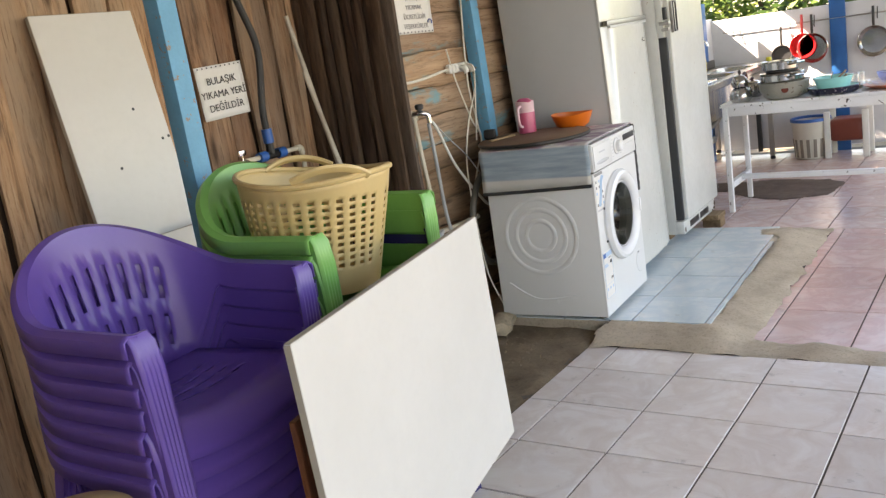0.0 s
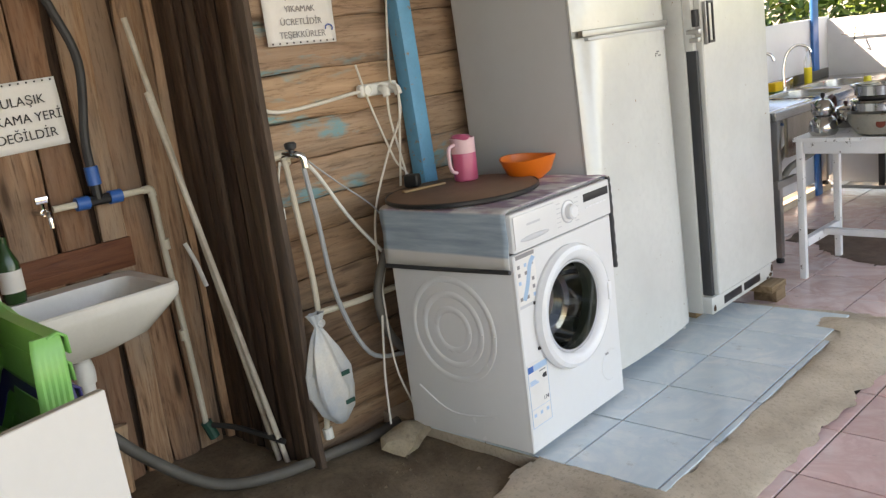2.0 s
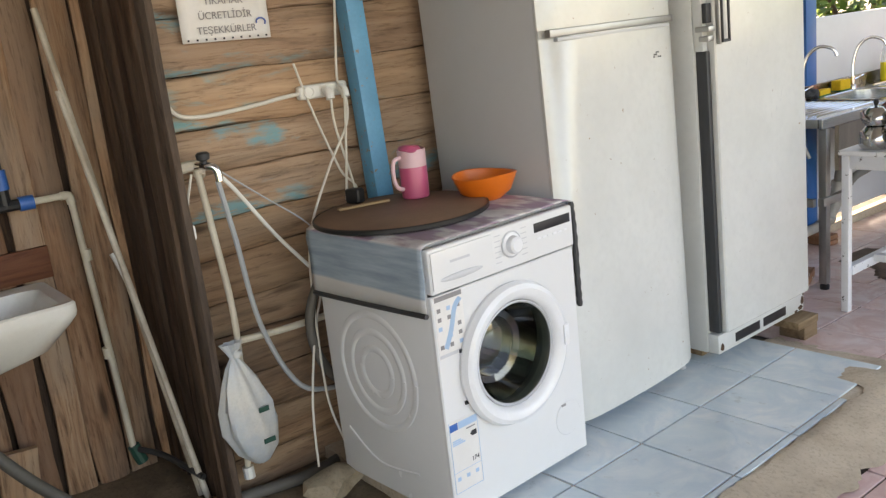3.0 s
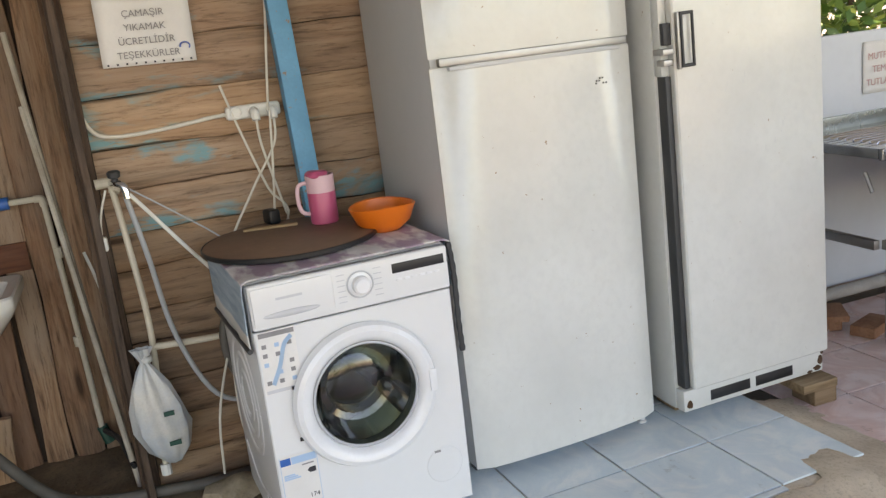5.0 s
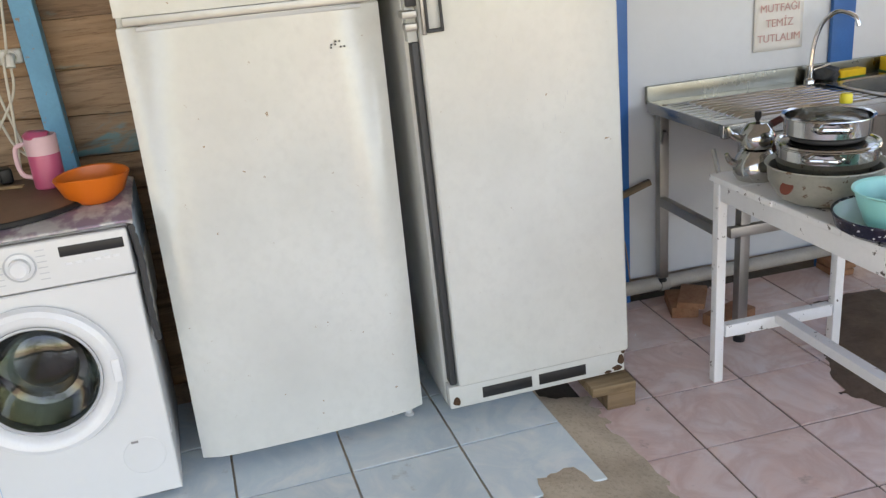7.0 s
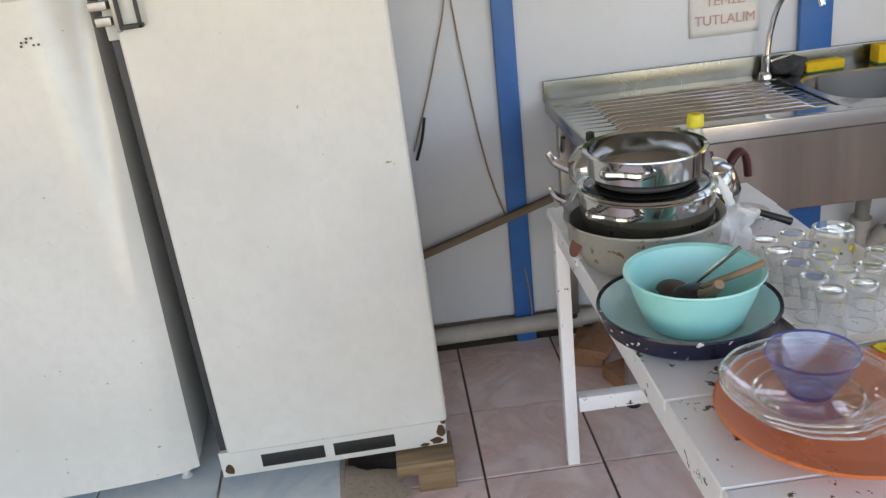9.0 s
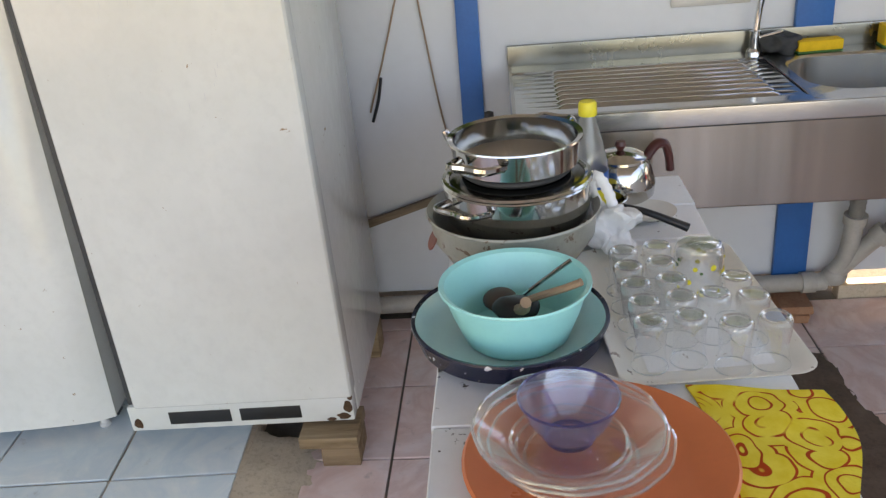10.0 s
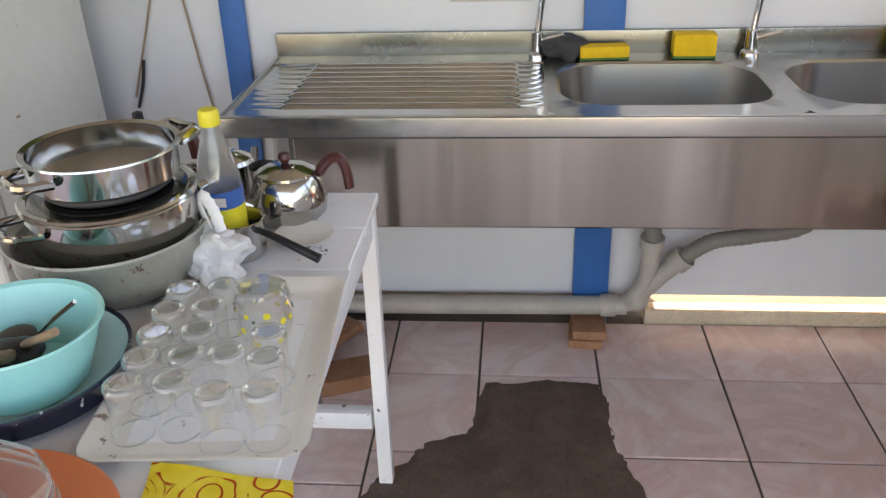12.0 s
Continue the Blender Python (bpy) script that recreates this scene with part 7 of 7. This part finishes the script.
hung_pan(-1.5, 0.96, 0.11, M["red_p"], "red enamel frying pan hanging on the wall")
hung_pan(-1.42, 0.93, 0.13, M["polished"], "steel frying pan hanging on the wall")
hung_pan(-1.68, 0.9, 0.09, M["gasket"], "dark small frying pan hanging on the wall")
hung_pan(-0.93, 0.93, 0.13, M["polished"], "steel frying pan hanging on the wall")
hung_pan(-0.66, 0.95, 0.12, M["polished"], "steel frying pan hanging on the wall")
solid("wall_pipe", box((-0.02, -0.015, 0), (0.02, 0.015, 0.5), 0.004), M["gasket"], (-1.93, 8.14, 0.03), "dark grey metal strip on the far wall", "strip")


# ---- greenery outside ----
def leaf_mass(center, size, count, leaf, seed):
    r = random.Random(seed)
    verts, faces = [], []
    while len(faces) < count:
        p = Vector((r.uniform(-1, 1), r.uniform(-1, 1), r.uniform(-1, 1)))
        q = Vector((p.x * size[0], p.y * size[1], p.z * size[2])) + Vector(center)
        if noise.noise(q * 1.9) < -0.18 or p.length > 1.35:
            continue
        a = Vector((r.gauss(0, 1), r.gauss(0, 1), r.gauss(0, 0.6))).normalized()
        c = a.orthogonal().normalized()
        s = leaf * r.uniform(0.6, 1.4)
        i = len(verts)
        verts += [q - a * s, q + c * s * 0.45 - a * s * 0.1, q + a * s, q - c * s * 0.45 - a * s * 0.1]
        faces.append((i, i + 1, i + 2, i + 3))
    me = bpy.data.meshes.new("leaves")
    me.from_pydata([tuple(v) for v in verts], [], faces)
    me.materials.append(M["leaf"])
    return me


def shrub(x, y, sx, sy, z0, z1, seed, label, count=2600, leaf=0.055):
    t = thing("shrub", (x, y, -0.06), label, "shrub", "shrubs outside")
    for k in range(3):
        part("stem", tube([(0.1 * k - 0.1, 0.05 * k, 0), (0.12 * k - 0.1, 0.15 * (k - 1), z1 * 0.4), (0.3 * (k - 1), 0.4 * (k - 1), z1 * 0.75)], (0.035, 0.015), 8, 4), M["trunk"], t)
    lv = new("leaves", leaf_mass((0, 0, (z0 + z1) / 2 + 0.06), (sx, sy, (z1 - z0) / 2), count, leaf, seed))
    lv.parent = t
    lv["kind"] = "stuff"
    return t


# Shrubs near x -3 are added mainly to keep sun off the sink.
for k, (x, y, sx, sy, z0, z1, n) in enumerate((
    (-4.0, 4.7, 0.6, 0.9, 0.6, 3.0, 3600), (-3.05, 5.0, 0.4, 0.95, 0.7, 3.6, 9000), (-3.1, 6.3, 0.35, 0.68, 1.35, 3.4, 5500), (-5.3, 7.6, 0.7, 0.7, 0.3, 2.7, 3600), (-4.3, 8.35, 0.7, 0.75, 0.3, 2.7, 4500), (-3.9, 3.6, 0.7, 0.9, 0.5, 3.0, 2600),
    (-3.3, 9.6, 0.9, 0.8, 0.3, 2.3, 3600), (-1.9, 9.7, 0.9, 0.7, 0.3, 2.1, 3600), (-0.5, 9.8, 0.9, 0.7, 0.3, 2.2, 3600), (0.9, 9.9, 0.9, 0.7, 0.3, 2.1, 2600),
    (7.5, 2.0, 1.0, 1.6, 0.1, 3.4, 2600), (7.8, 5.5, 1.0, 1.6, 0.1, 3.0, 2600))):
    shrub(x, y, sx, sy, z0, z1, 20 + k, "dense leafy green shrub outside, as greenery and added sun screen", n)

# ---- cement smears and tiles, last ----
def smear(nm, out, z, e, seed, mat, rough, step, label):
    return tagged(new(nm, finish(nm, lumpy_strip(out, z, e, seed, step, rough), mat)), label, "cement", kind="structure")


def bank(x, y):
    """Height of the cement bank that falls away from the raised blue tiles."""
    d = math.hypot(max(0, x + 0.985), max(0, 3.41 - y, y - 5.12))
    return 0.053 * max(0.0, 1 - d / 0.2) ** 0.8 + 0.004


smear("trim_cement_edge", [(-1.46, 3.2), (-0.8, 3.22), (1.9, 3.22), (1.9, 3.4), (-0.76, 3.4), (-0.775, 4.2), (-0.79, 5.0), (-0.8, 5.36), (-1.6, 5.38), (-1.62, 5.14), (-1.2, 5.14), (-1.2, 4.98), (-1.03, 5.0), (-0.965, 3.44), (-1.46, 3.42)], bank, 0.004, 1, M["cement"], 0.012, 0.03, "rough cement bank beside the raised blue tiles")
smear("trim_cement_yard", [(-2.76, -1.2), (-1.48, -1.2), (-1.47, 2.9), (-1.47, 3.25), (-1.42, 3.44), (-1.5, 4.02), (-2.3, 4.05), (-2.3, 3.0), (-2.76, 3.0)], 0.002, 0.006, 2, M["yard"], 0.012, 0.06, "rough grey-brown cement floor by the plank wall")
smear("trim_cement_patch", [(-1.97, 6.52), (-1.97, 6.87), (-1.72, 6.87), (-1.5, 6.92), (-1.1, 6.86), (-0.95, 6.7), (-1.0, 6.3), (-1.3, 6.16), (-1.48, 6.235), (-1.57, 6.3), (-1.675, 6.39), (-1.75, 6.5)], 0.005, 0.004, 3, M["cement_dark"], 0.003, 0.022, "dark damp cement patch where tiles are missing")


def tile_mesh(name, w, h, mat, t=0.008):
    b = box((-w / 2, -h / 2, -t), (w / 2, h / 2, 0), 0.0015, 1)
    return finish(name, b, mat, False)


def lay(x_lines, y_lines, z, mat, skip=None, turn=0.0, pivot=(0.0, 0.0)):
    cache = {}
    for x0, x1 in zip(x_lines, x_lines[1:]):
        for y0, y1 in zip(y_lines, y_lines[1:]):
            cx, cy = (x0 + x1) / 2, (y0 + y1) / 2
            if skip and skip(cx, cy):
                continue
            key = (round(x1 - x0, 3), round(y1 - y0, 3))
            if key not in cache:
                cache[key] = tile_mesh("tile", key[0] - 0.007, key[1] - 0.007, mat)
            t = new("tile", cache[key])
            t.parent = floor
            c, q = math.cos(radians(turn)), math.sin(radians(turn))
            dx, dy = cx - pivot[0], cy - pivot[1]
            t.location = (pivot[0] + c * dx - q * dy, pivot[1] + q * dx + c * dy, z + rnd.uniform(-0.001, 0.001))
            t.rotation_euler = (radians(rnd.uniform(-0.15, 0.15)), radians(rnd.uniform(-0.15, 0.15)), radians(turn))


S = 0.345
run = lambda a, n: [a + S * k for k in range(n + 1)]
# raised bed under the blue tiles
bed = new("floor_step", finish("floor_step", box((-2.3, 3.41, -0.006), (-0.975, 5.18, 0.046), 0.004), M["cement"]))
tagged(bed, "low raised cement bed under blue tiles", "floor", kind="structure")
lay([-2.07, -1.725, -1.38, -1.035, -1.005], [3.42, 3.792, 4.14, 4.487, 4.835, 5.178], 0.055, M["blue_tile"], lambda cx, cy: cy > 5.0 and cx > -1.2, 2.5, (-1.4, 4.3))
lay([-1.47, -1.33] + run(-0.983, 8), [-0.83 + S * k for k in range(11)] + [2.965, 3.225], 0.0, M["beige_tile"])
lay([-0.80, -0.735] + run(-0.39, 7), [3.37] + run(3.83, 4) + [5.33], 0.0, M["salmon_tile"])
lay([-2.3, -2.215, -1.87, -1.525] + run(-1.18, 9), [5.335, 5.57, 5.91, 6.24], 0.0, M["pink_tile"])
lay([-2.3] + run(-2.0, 11), [6.24, 6.51, 6.855, 7.2, 7.545, 7.89, 8.15], 0.0, M["pink_tile"])
